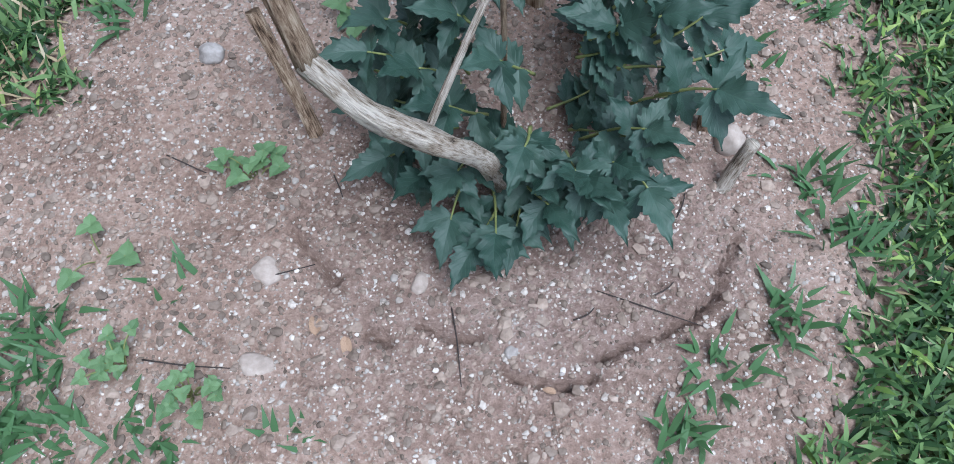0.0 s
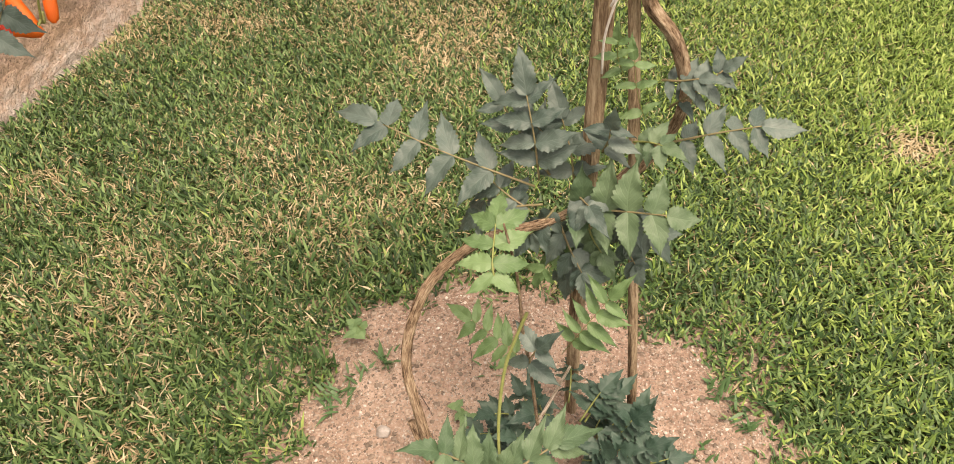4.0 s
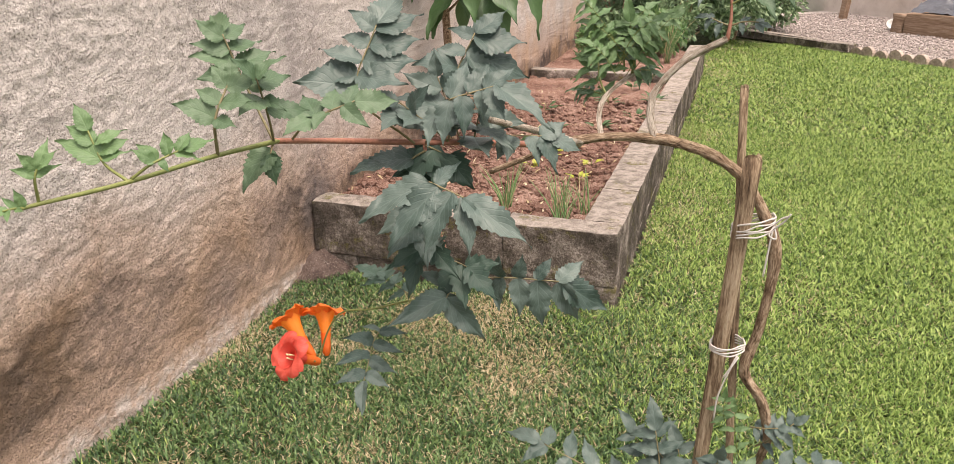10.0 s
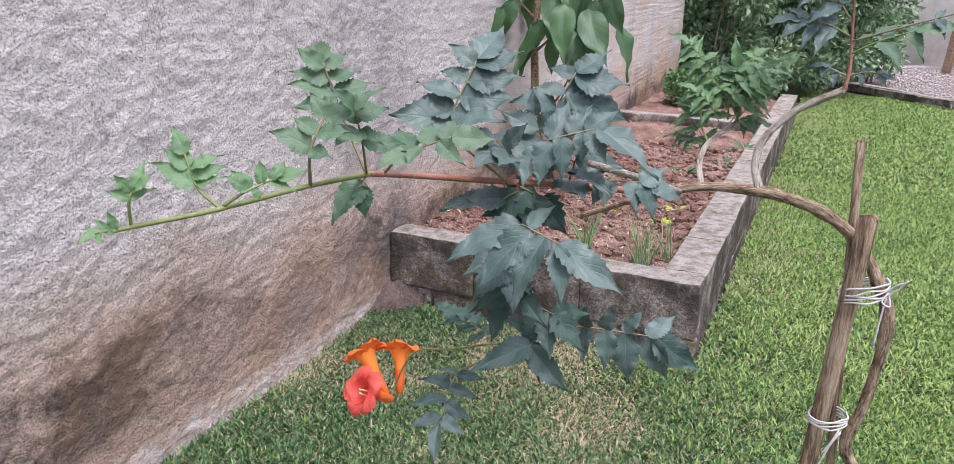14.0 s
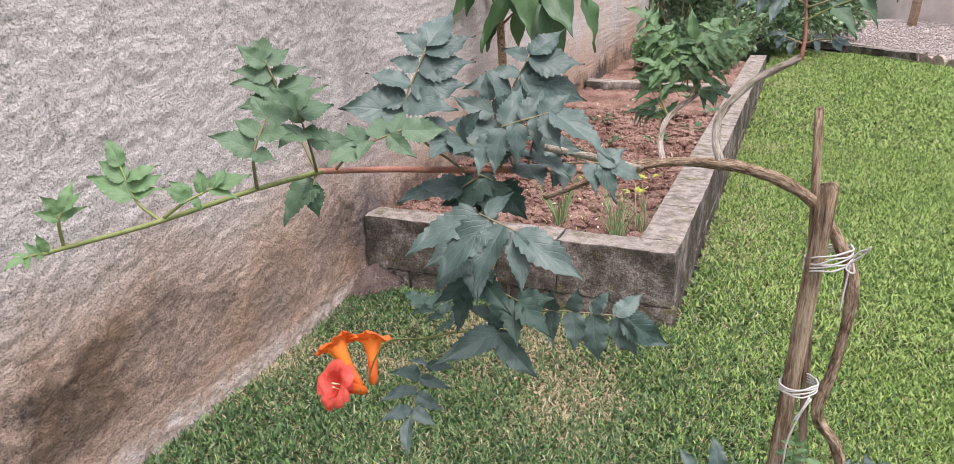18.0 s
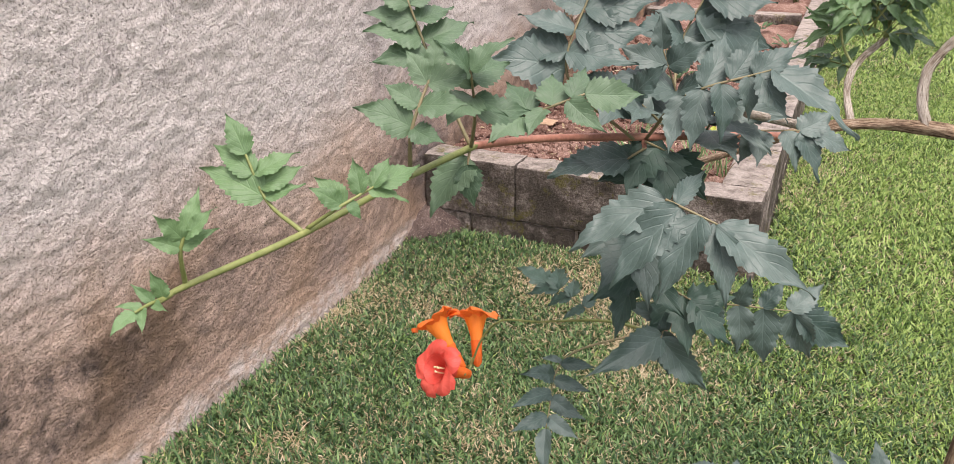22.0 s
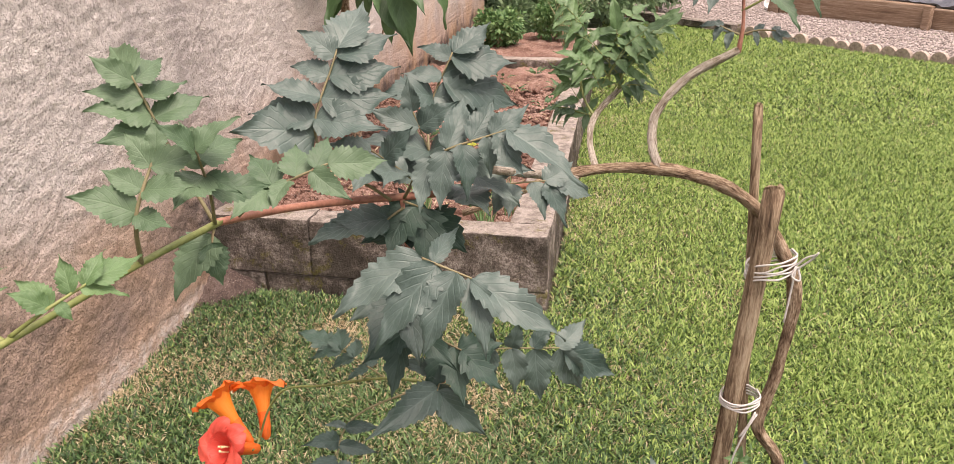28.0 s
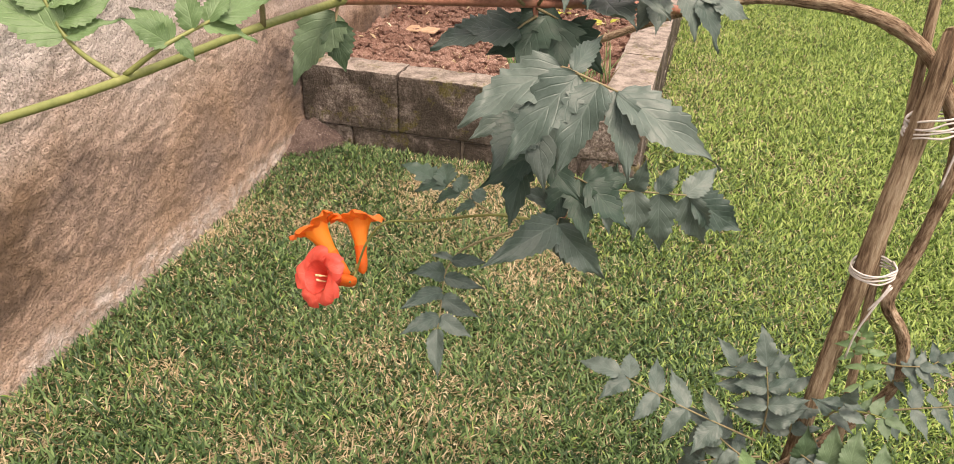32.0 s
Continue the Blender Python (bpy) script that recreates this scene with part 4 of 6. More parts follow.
# ---- the vine on its stakes ----
vine = thing("trumpet_vine", (1.60, 1.73, 0.0), "trumpet vine with dark toothed leaves and orange flowers, on stakes", "vine")
ROOT_ARC = [(1.615, 1.755, -0.02, 0.0077), (1.589, 1.727, 0.085, 0.0074), (1.566, 1.698, 0.145, 0.0074), (1.53, 1.686, 0.185, 0.0071), (1.498, 1.692, 0.215, 0.0065)]
part("stem", tube(ROOT_ARC, 9, 14, 0.22, 3), PALE_BARK, vine, "pale peeling bark of the old stem")
part("stem", tube([(1.500, 1.691, 0.213, 0.0060), (1.475, 1.715, 0.285, 0.0056), (1.452, 1.755, 0.345, 0.0055), (1.472, 1.80, 0.415, 0.0055), (1.52, 1.84, 0.45, 0.0053), (1.585, 1.905, 0.435, 0.0053),
                   (1.64, 1.95, 0.455, 0.0066), (1.684, 1.968, 0.505, 0.0066), (1.704, 1.962, 0.57, 0.0062), (1.690, 1.955, 0.635, 0.0062), (1.661, 1.952, 0.682, 0.0071), (1.672, 1.955, 0.74, 0.0062),
                   (1.680, 1.957, 0.81, 0.0066), (1.678, 1.957, 0.87, 0.0077), (1.660, 1.962, 0.91, 0.0071), (1.632, 1.968, 0.95, 0.0066), (1.595, 1.962, 0.978, 0.0066), (1.555, 1.955, 0.993, 0.0066),
                   (1.518, 1.952, 0.999, 0.0066), (1.47, 1.945, 1.0, 0.0059), (1.425, 1.925, 0.997, 0.0057), (1.39, 1.885, 0.995, 0.0053)], 7, 14, 0.26, 8), BARK, vine, "rough brown bark of the climbing stem")
part("stem", tube([(1.395, 1.888, 0.995, 0.0042), (1.352, 1.80, 1.018, 0.0038), (1.300, 1.735, 1.030, 0.0036), (1.255, 1.690, 1.038, 0.0034), (1.225, 1.630, 1.051, 0.0031), (1.210, 1.553, 1.068, 0.0028)], 6, 8), RED_STEM, vine, "reddish shoot")
part("stem", tube([(1.211, 1.560, 1.067, 0.0025), (1.209, 1.467, 1.076, 0.0020), (1.207, 1.367, 1.082, 0.0017), (1.200, 1.300, 1.087, 0.0014), (1.202, 1.288, 1.0885, 0.0010), (1.204, 1.278, 1.090, 0.0008)], 6, 8), GREEN_STEM, vine, "yellow-green growing tip")
part("stem", tube([(1.428, 1.905, 0.997, 0.0050), (1.405, 1.80, 1.034, 0.0042), (1.371, 1.705, 1.066, 0.0036)], 5, 8, 0.15, 5), PALE_BARK, vine, "cut-off pale stub")
part("stem", tube([(1.405, 1.91, 0.995, 0.0051), (1.36, 1.915, 0.972, 0.0042), (1.305, 1.92, 0.945, 0.0036)], 5, 8, 0.15, 6), BARK, vine)
# side branch that forks upwards
part("branch", tube([(1.516, 1.951, 1.0, 0.0055), (1.507, 1.962, 1.032, 0.0045), (1.514, 1.976, 1.062, 0.0044), (1.545, 1.988, 1.096, 0.0042), (1.592, 1.995, 1.123, 0.0041)], 8, 12, 0.26, 11), PALE_BARK, vine)
part("branch", tube([(1.592, 1.995, 1.120, 0.0030), (1.594, 1.998, 1.15, 0.0020), (1.590, 2.0, 1.19, 0.0016), (1.585, 2.0, 1.25, 0.0013)], 5, 7), RED_STEM, vine)
part("branch", tube([(1.449, 1.942, 0.998, 0.0038), (1.441, 1.965, 1.022, 0.0034), (1.444, 2.005, 1.043, 0.0031), (1.470, 2.062, 1.063, 0.0030)], 7, 10, 0.28, 13), PALE_BARK, vine)
part("branch", tube([(1.444, 2.005, 1.040, 0.0016), (1.428, 2.03, 1.062, 0.0013), (1.421, 2.05, 1.10, 0.0011)], 5, 6), GREEN_STEM, vine)
part("branch", tube([(1.468, 2.058, 1.062, 0.0017), (1.472, 2.06, 1.088, 0.0013), (1.468, 2.06, 1.128, 0.0011)], 5, 6), GREEN_STEM, vine)
# hanging shoots
part("branch", tube([(1.290, 1.722, 1.030, 0.0023), (1.296, 1.712, 0.99, 0.0021), (1.314, 1.705, 0.93, 0.0020), (1.324, 1.722, 0.87, 0.0018), (1.320, 1.758, 0.832, 0.0016), (1.30, 1.768, 0.815, 0.0014)], 5, 7), RED_STEM, vine)
part("flower_stalk", tube([(1.305, 1.768, 0.818, 0.0018), (1.244, 1.792, 0.803, 0.0016), (1.159, 1.835, 0.757, 0.0014), (1.105, 1.848, 0.738, 0.0014), (1.078, 1.85, 0.704, 0.0014), (1.063, 1.846, 0.660, 0.0014)], 6, 6), GREEN_STEM, vine)
for end in ((1.050, 1.848, 0.662), (1.064, 1.826, 0.662), (1.060, 1.856, 0.668)):
    part("flower_stalk", tube([(1.064, 1.846, 0.664, 0.0015), ((1.063 + end[0]) / 2, (1.846 + end[1]) / 2, 0.658, 0.0014), (*end, 0.0016)], 4, 6), GREEN_STEM, vine)

flower(vine, (1.050, 1.846, 0.658), (0.998, 1.866, 0.712), 0.98, False, 0.3, 1, 1.2)
flower(vine, (1.062, 1.838, 0.655), (1.034, 1.786, 0.690), 1.04, True, 0.9, 2, 0.95)
flower(vine, (1.066, 1.860, 0.660), (1.047, 1.897, 0.713), 0.96, False, 0.1, 4, 1.1)

# Crown leaves, each with its leaflets' ends.
UP = (0.08, -0.72, 0.7)
sprig(vine, (1.285, 1.705, 1.035), (1.246, 1.706, 1.158), ((1, (1.254, 1.753, 1.194)), (0.93, (1.216, 1.703, 1.173)), (0.93, (1.286, 1.736, 1.166)), (0.72, (1.211, 1.696, 1.145)), (0.72, (1.292, 1.720, 1.143)),
      (0.5, (1.200, 1.667, 1.139)), (0.5, (1.292, 1.705, 1.123)), (0.27, (1.184, 1.668, 1.117)), (0.27, (1.290, 1.675, 1.108)), (0.05, (1.184, 1.638, 1.106))), "dark", 1.15, UP, (1.237, 1.672, 1.092), 1.2, 1)
sprig(vine, (1.310, 1.745, 1.032), (1.314, 1.827, 1.139), ((1, (1.344, 1.858, 1.162)), (0.92, (1.282, 1.824, 1.144)), (0.92, (1.369, 1.850, 1.126)), (0.6, (1.272, 1.802, 1.124)), (0.6, (1.375, 1.851, 1.090)),
      (0.25, (1.264, 1.764, 1.112)), (0.25, (1.365, 1.824, 1.080))), "dark", 1.15, UP, (1.297, 1.801, 1.088), 1.2, 2)
sprig(vine, (1.292, 1.722, 1.032), (1.386, 1.672, 1.108), ((1, (1.450, 1.657, 1.077)), (0.8, (1.400, 1.690, 1.126)), (0.75, (1.378, 1.658, 1.076)), (0.45, (1.364, 1.646, 1.062)), (0.25, (1.341, 1.642, 1.053)), (0.02, (1.326, 1.641, 1.050)),
      (0.25, (1.351, 1.692, 1.131)), (0.55, (1.374, 1.692, 1.128)), (0.9, (1.402, 1.652, 1.078))), "dark", 0.95, (0.25, -0.5, 0.85), (1.330, 1.664, 1.086), 1.2, 3)
sprig(vine, (1.362, 1.826, 1.010), (1.415, 1.785, 1.034), ((1, (1.451, 1.800, 1.018)), (0.85, (1.432, 1.768, 0.998)), (0.6, (1.411, 1.758, 1.007)), (0.25, (1.381, 1.732, 1.016)), (0.8, (1.430, 1.800, 1.048)), (0.1, (1.366, 1.742, 1.014))),
      "dark", 1.2, (0.2, -0.5, 0.85), (1.372, 1.760, 1.036), 1.0, 4)
sprig(vine, (1.300, 1.710, 0.985), (1.368, 1.626, 1.006), ((1, (1.439, 1.614, 0.970)), (0.95, (1.384, 1.594, 0.958)), (0.72, (1.335, 1.588, 0.958)), (0.4, (1.302, 1.589, 0.960)), (0.1, (1.269, 1.600, 0.978)), (0.3, (1.350, 1.672, 1.030))),
      "dark", 0.78, (0.15, -0.62, 0.75), (1.325, 1.640, 1.014), 1.3, 5)
sprig(vine, (1.292, 1.718, 1.024), (1.275, 1.702, 1.012), ((0.6, (1.224, 1.673, 1.004)), (1, (1.238, 1.690, 1.018))), "dark", 1.2, (0.0, -0.45, 0.9), None, 1.0, 6)
sprig(vine, (1.292, 1.718, 1.030), (1.312, 1.735, 1.016), ((0.9, (1.262, 1.695, 1.000)), (1, (1.345, 1.722, 0.984)), (0.7, (1.318, 1.692, 0.985)), (0.4, (1.286, 1.690, 0.992))), "shaded", 1.25, (0.1, -0.85, 0.5), None, 1.0, 7)
sprig(vine, (1.322, 1.752, 0.842), (1.430, 1.822, 0.841), ((1, (1.486, 1.849, 0.797)), (0.95, (1.451, 1.825, 0.782)), (0.68, (1.410, 1.803, 0.784)), (0.43, (1.383, 1.789, 0.800)), (0.2, (1.361, 1.777, 0.812)),
      (0.92, (1.450, 1.851, 0.862)), (0.66, (1.414, 1.821, 0.873)), (0.42, (1.385, 1.793, 0.883)), (0.2, (1.361, 1.767, 0.886))), "dark", 0.98, (0.05, -0.9, 0.42), (1.345, 1.780, 0.853), 1.1, 8)
sprig(vine, (1.324, 1.722, 0.870), (1.326, 1.684, 0.866), ((1, (1.373, 1.688, 0.814)), (0.9, (1.286, 1.621, 0.859)), (0.7, (1.336, 1.695, 0.818)), (0.3, (1.295, 1.680, 0.900))), "dark", 0.8, (0.1, -0.7, 0.7), None, 1.0, 9)
sprig(vine, (1.30, 1.768, 0.818), (1.233, 1.654, 0.760), ((1, (1.242, 1.621, 0.733)), (0.35, (1.262, 1.705, 0.776)), (0.6, (1.264, 1.679, 0.762)), (0.85, (1.264, 1.659, 0.754)), (0.3, (1.205, 1.668, 0.806)), (0.55, (1.203, 1.645, 0.784)), (0.85, (1.206, 1.633, 0.764)),
      (0.1, (1.260, 1.722, 0.792)), (0.08, (1.214, 1.700, 0.808))), "dark", 0.78, (0.05, -0.7, 0.7), (1.228, 1.722, 0.795), 1.0, 10)
sprig(vine, (1.316, 1.706, 0.935), (1.296, 1.690, 0.915), ((1, (1.292, 1.650, 0.878)), (0.6, (1.345, 1.670, 0.900)), (0.6, (1.268, 1.655, 0.905)), (0.3, (1.330, 1.662, 0.935))), "shaded", 0.8, (0.1, -0.8, 0.55), None, 1.0, 11)
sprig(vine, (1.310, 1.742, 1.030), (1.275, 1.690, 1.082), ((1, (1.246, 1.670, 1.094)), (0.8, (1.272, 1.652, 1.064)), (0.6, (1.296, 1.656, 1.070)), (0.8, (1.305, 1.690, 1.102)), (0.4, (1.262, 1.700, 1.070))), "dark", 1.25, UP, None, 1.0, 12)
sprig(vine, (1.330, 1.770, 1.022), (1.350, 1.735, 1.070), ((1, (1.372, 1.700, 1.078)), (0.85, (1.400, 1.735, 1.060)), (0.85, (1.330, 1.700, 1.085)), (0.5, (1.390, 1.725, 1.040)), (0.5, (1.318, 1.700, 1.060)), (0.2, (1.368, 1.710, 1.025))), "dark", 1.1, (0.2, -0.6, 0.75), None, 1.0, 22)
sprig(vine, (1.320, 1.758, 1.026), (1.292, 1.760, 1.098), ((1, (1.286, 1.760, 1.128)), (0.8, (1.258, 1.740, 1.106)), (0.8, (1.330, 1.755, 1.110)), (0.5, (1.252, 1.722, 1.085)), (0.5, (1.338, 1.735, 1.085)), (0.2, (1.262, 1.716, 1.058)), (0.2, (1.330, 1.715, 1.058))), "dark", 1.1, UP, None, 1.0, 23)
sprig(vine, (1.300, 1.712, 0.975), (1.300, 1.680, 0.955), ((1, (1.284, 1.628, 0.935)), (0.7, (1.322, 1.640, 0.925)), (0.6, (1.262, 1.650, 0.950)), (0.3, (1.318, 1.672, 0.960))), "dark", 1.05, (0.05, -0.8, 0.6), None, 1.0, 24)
sprig(vine, (1.322, 1.722, 0.895), (1.345, 1.700, 0.900), ((1, (1.385, 1.690, 0.872)), (0.7, (1.352, 1.672, 0.862)), (0.8, (1.380, 1.715, 0.902)), (0.3, (1.318, 1.678, 0.862))), "shaded", 0.95, (0.1, -0.8, 0.6), None, 1.0, 25)
sprig(vine, (1.245, 1.792, 0.803), (1.165, 1.850, 0.800), ((1, (1.118, 1.870, 0.800)), (0.8, (1.140, 1.838, 0.792)), (0.8, (1.160, 1.880, 0.812)), (0.55, (1.168, 1.825, 0.788)), (0.55, (1.190, 1.860, 0.812)), (0.3, (1.200, 1.800, 0.790)), (0.3, (1.222, 1.838, 0.812))), "shaded", 0.8, (0.0, -0.4, 0.9), None, 0.8, 26)
# along the young shoot
sprig(vine, (1.211, 1.550, 1.068), (1.163, 1.558, 1.162), ((1, (1.134, 1.579, 1.180)), (0.9, (1.146, 1.544, 1.177)), (0.9, (1.169, 1.587, 1.172)), (0.62, (1.141, 1.540, 1.156)), (0.62, (1.180, 1.593, 1.156)), (0.35, (1.145, 1.533, 1.146)), (0.3, (1.196, 1.589, 1.145)),
      (0.05, (1.152, 1.528, 1.128)), (0.05, (1.200, 1.580, 1.122))), "fresh", 1.15, UP, (1.178, 1.560, 1.122), 1.1, 13)
sprig(vine, (1.210, 1.468, 1.076), (1.222, 1.480, 1.138), ((1, (1.218, 1.488, 1.154)), (0.02, (1.189, 1.447, 1.121)), (0.02, (1.240, 1.456, 1.104)), (0.4, (1.199, 1.463, 1.133)), (0.4, (1.250, 1.468, 1.124)), (0.75, (1.206, 1.477, 1.149)), (0.75, (1.246, 1.490, 1.140))),
      "fresh", 1.12, (0.2, -0.65, 0.7), (1.217, 1.461, 1.108), 1.2, 14)
sprig(vine, (1.211, 1.550, 1.068), (1.243, 1.484, 1.138), ((1, (1.262, 1.492, 1.158)), (0.9, (1.236, 1.468, 1.158)), (0.8, (1.252, 1.522, 1.136)), (0.4, (1.259, 1.497, 1.112)), (0.4, (1.240, 1.462, 1.116)), (0.1, (1.262, 1.530, 1.106)), (0.6, (1.222, 1.505, 1.150))),
      "fresh", 1.1, (0.15, -0.65, 0.7), (1.233, 1.510, 1.105), 1.1, 15)
sprig(vine, (1.213, 1.575, 1.063), (1.280, 1.580, 1.104), ((1, (1.314, 1.602, 1.102)), (0.8, (1.274, 1.600, 1.118)), (0.75, (1.298, 1.570, 1.084)), (0.5, (1.250, 1.600, 1.112)), (0.4, (1.252, 1.548, 1.084)), (0.15, (1.220, 1.590, 1.106)), (0.1, (1.232, 1.534, 1.082))), "fresh", 1.15, UP, (1.240, 1.568, 1.086), 1.1, 16)
sprig(vine, (1.210, 1.550, 1.066), (1.214, 1.538, 1.060), ((0.5, (1.196, 1.515, 1.030)), (1, (1.222, 1.530, 1.034))), "fresh", 1.1, (0.1, -0.7, 0.7), None, 0.9, 17)
sprig(vine, (1.207, 1.368, 1.083), (1.170, 1.378, 1.114), ((1, (1.158, 1.381, 1.133)), (0.1, (1.151, 1.366, 1.109)), (0.1, (1.197, 1.386, 1.101)), (0.6, (1.151, 1.376, 1.119)), (0.6, (1.191, 1.392, 1.114)), (0.35, (1.196, 1.390, 1.108))), "young", 0.95, (0.15, -0.65, 0.75), (1.184, 1.373, 1.093), 1.0, 18)
sprig(vine, (1.207, 1.372, 1.083), (1.232, 1.396, 1.100), ((1, (1.242, 1.424, 1.105)), (0.2, (1.208, 1.380, 1.107)), (0.6, (1.220, 1.396, 1.113)), (0.9, (1.234, 1.408, 1.112)), (0.3, (1.232, 1.382, 1.088)), (0.8, (1.246, 1.404, 1.092)), (0.1, (1.213, 1.370, 1.106))), "young", 1.0, (0.15, -0.6, 0.75), (1.222, 1.378, 1.094), 1.0, 19)
sprig(vine, (1.199, 1.300, 1.087), (1.206, 1.299, 1.113), ((1, (1.206, 1.309, 1.128)), (0.2, (1.197, 1.286, 1.113)), (0.2, (1.214, 1.308, 1.112)), (0.6, (1.200, 1.290, 1.122)), (0.7, (1.216, 1.306, 1.122))), "young", 0.9, (0.15, -0.75, 0.6), (1.204, 1.296, 1.104), 0.9, 20)
sprig(vine, (1.202, 1.287, 1.0885), (1.206, 1.268, 1.093), ((1, (1.206, 1.256, 1.090)), (0.75, (1.199, 1.266, 1.095)), (0.75, (1.212, 1.264, 1.089)), (0.4, (1.197, 1.276, 1.099)), (0.4, (1.213, 1.276, 1.091)), (0.1, (1.200, 1.283, 1.102))), "young", 0.85, (0.1, -0.6, 0.8), None, 0.8, 21)

# Leaves on the side branches: base and end of the stalk, facing, pairs, leaflet length.
CROWN = [
    # on the forked side branch
    ((1.589, 2.0, 1.183), (1.535, 1.993, 1.2), (0.1, -0.6, 0.8), 3, 0.041, False, 0.15, 1.1, 0.4),
    ((1.591, 1.999, 1.163), (1.653, 1.993, 1.193), (0.0, -0.65, 0.75), 2, 0.047, 2, 0.15, 1.15, 0.5),
    ((1.585, 2.002, 1.223), (1.595, 1.998, 1.288), (0.1, -0.7, 0.7), 3, 0.05, False, 0.12, 1.1, 0.3),
    ((1.593, 1.998, 1.138), (1.627, 1.993, 1.144), (0.0, -0.6, 0.8), 2, 0.02, False, 0.3, 1.1, 0.4),
    ((1.593, 1.998, 1.138), (1.57, 1.993, 1.148), (0.0, -0.6, 0.8), 2, 0.022, False, 0.3, 1.1, 0.4),
    ((1.585, 2.0, 1.203), (1.54, 1.998, 1.25), (0.1, -0.7, 0.7), 3, 0.045, False, 0.15, 1.1, 0.3),
    ((1.591, 1.999, 1.178), (1.7, 1.998, 1.216), (0.0, -0.6, 0.8), 2, 0.027, False, 0.2, 1.4, 0.75),
    # on the small branch
    ((1.47, 2.06, 1.076), (1.462, 2.055, 1.134), (0.0, -0.75, 0.65), 4, 0.04, True, 0.22, 1.1, 0.25),
    ((1.47, 2.06, 1.081), (1.506, 2.055, 1.136), (0.1, -0.7, 0.7), True, 0.033, True, 0.12, 1.2, 0.5),
    ((1.424, 2.05, 1.061), (1.422, 2.05, 1.101), (0.0, -0.75, 0.65), 4, 0.04, True, 0.22, 1.1, 0.2),
    ((1.421, 2.052, 1.086), (1.408, 2.05, 1.146), (0.1, -0.7, 0.7), True, 0.029, True, 0.1, 1.1, 0.6),
    ((1.468, 2.06, 1.064), (1.494, 2.055, 1.07), (0.0, -0.6, 0.8), 3, 0.027, 2, 0.3, 1.1, 0.3),
    ((1.44, 2.052, 1.031), (1.419, 2.045, 1.038), (0.0, -0.6, 0.8), True, 0.024, 2, 0.3, 1.1, 0.3),
    ((1.44, 2.052, 1.021), (1.409, 2.05, 1.071), (0.0, -0.7, 0.7), 3, 0.031, True, 0.2, 1.1, 0.3),
    ((1.464, 2.058, 1.056), (1.492, 2.055, 1.096), (0.1, -0.7, 0.7), 3, 0.031, True, 0.25, 1.1, 0.3),
    ((1.426, 2.05, 1.036), (1.399, 2.05, 1.041), (0.0, -0.6, 0.8), 3, 0.024, 2, 0.25, 1.1, 0.3),
]
for k, (b, e, n, pairs, size, young, hang, term, first) in enumerate(CROWN):
    compound_leaf(vine, b, e, n, pairs, size, young, hang, term, first, seed=k, spread=52 if hang < 0.03 else 62, wide=0.8 if young == 2 and size < 0.033 else 1.0)

rnd = random.Random(31)
for k in range(9):
    a = -0.6 + 4.4 * k / 8
    foot = Vector((1.450 + 0.022 * rnd.random(), 2.03 + 0.03 * rnd.random(), 1.055 + 0.05 * rnd.random()))
    end = foot + Vector((0.055 * math.cos(a), 0.02 * math.sin(2 * a), 0.035 + 0.045 * rnd.random()))
    compound_leaf(vine, foot, end, (0.2 * math.cos(a), -0.6, 0.75), 4, rnd.uniform(0.026, 0.036), rnd.choice((True, True, 2)), 0.28, 1.1, 0.3, arch=0.16, seed=500 + k, wide=1.15)

# Shoots and leaves round the foot and up the stakes.
part("branch", tube([(1.556, 1.704, 0.145, 0.0027), (1.575, 1.78, 0.17, 0.0024), (1.592, 1.84, 0.185, 0.0022), (1.612, 1.86, 0.235, 0.0018)], 5, 7, 0.1, 21), PALE_BARK, vine)
part("branch", tube([(1.578, 1.800, 0.395, 0.0021), (1.588, 1.735, 0.445, 0.0017), (1.599, 1.660, 0.494, 0.0015), (1.617, 1.585, 0.535, 0.0013), (1.634, 1.533, 0.553, 0.0010)], 6, 8), GREEN_STEM, vine)
part("branch", tube([(1.592, 1.79, 0.02, 0.0024), (1.588, 1.795, 0.15, 0.0022), (1.579, 1.80, 0.295, 0.0020), (1.572, 1.802, 0.36, 0.0019), (1.57, 1.80, 0.45, 0.0016), (1.56, 1.80, 0.52, 0.0011)], 5, 7), BARK, vine)
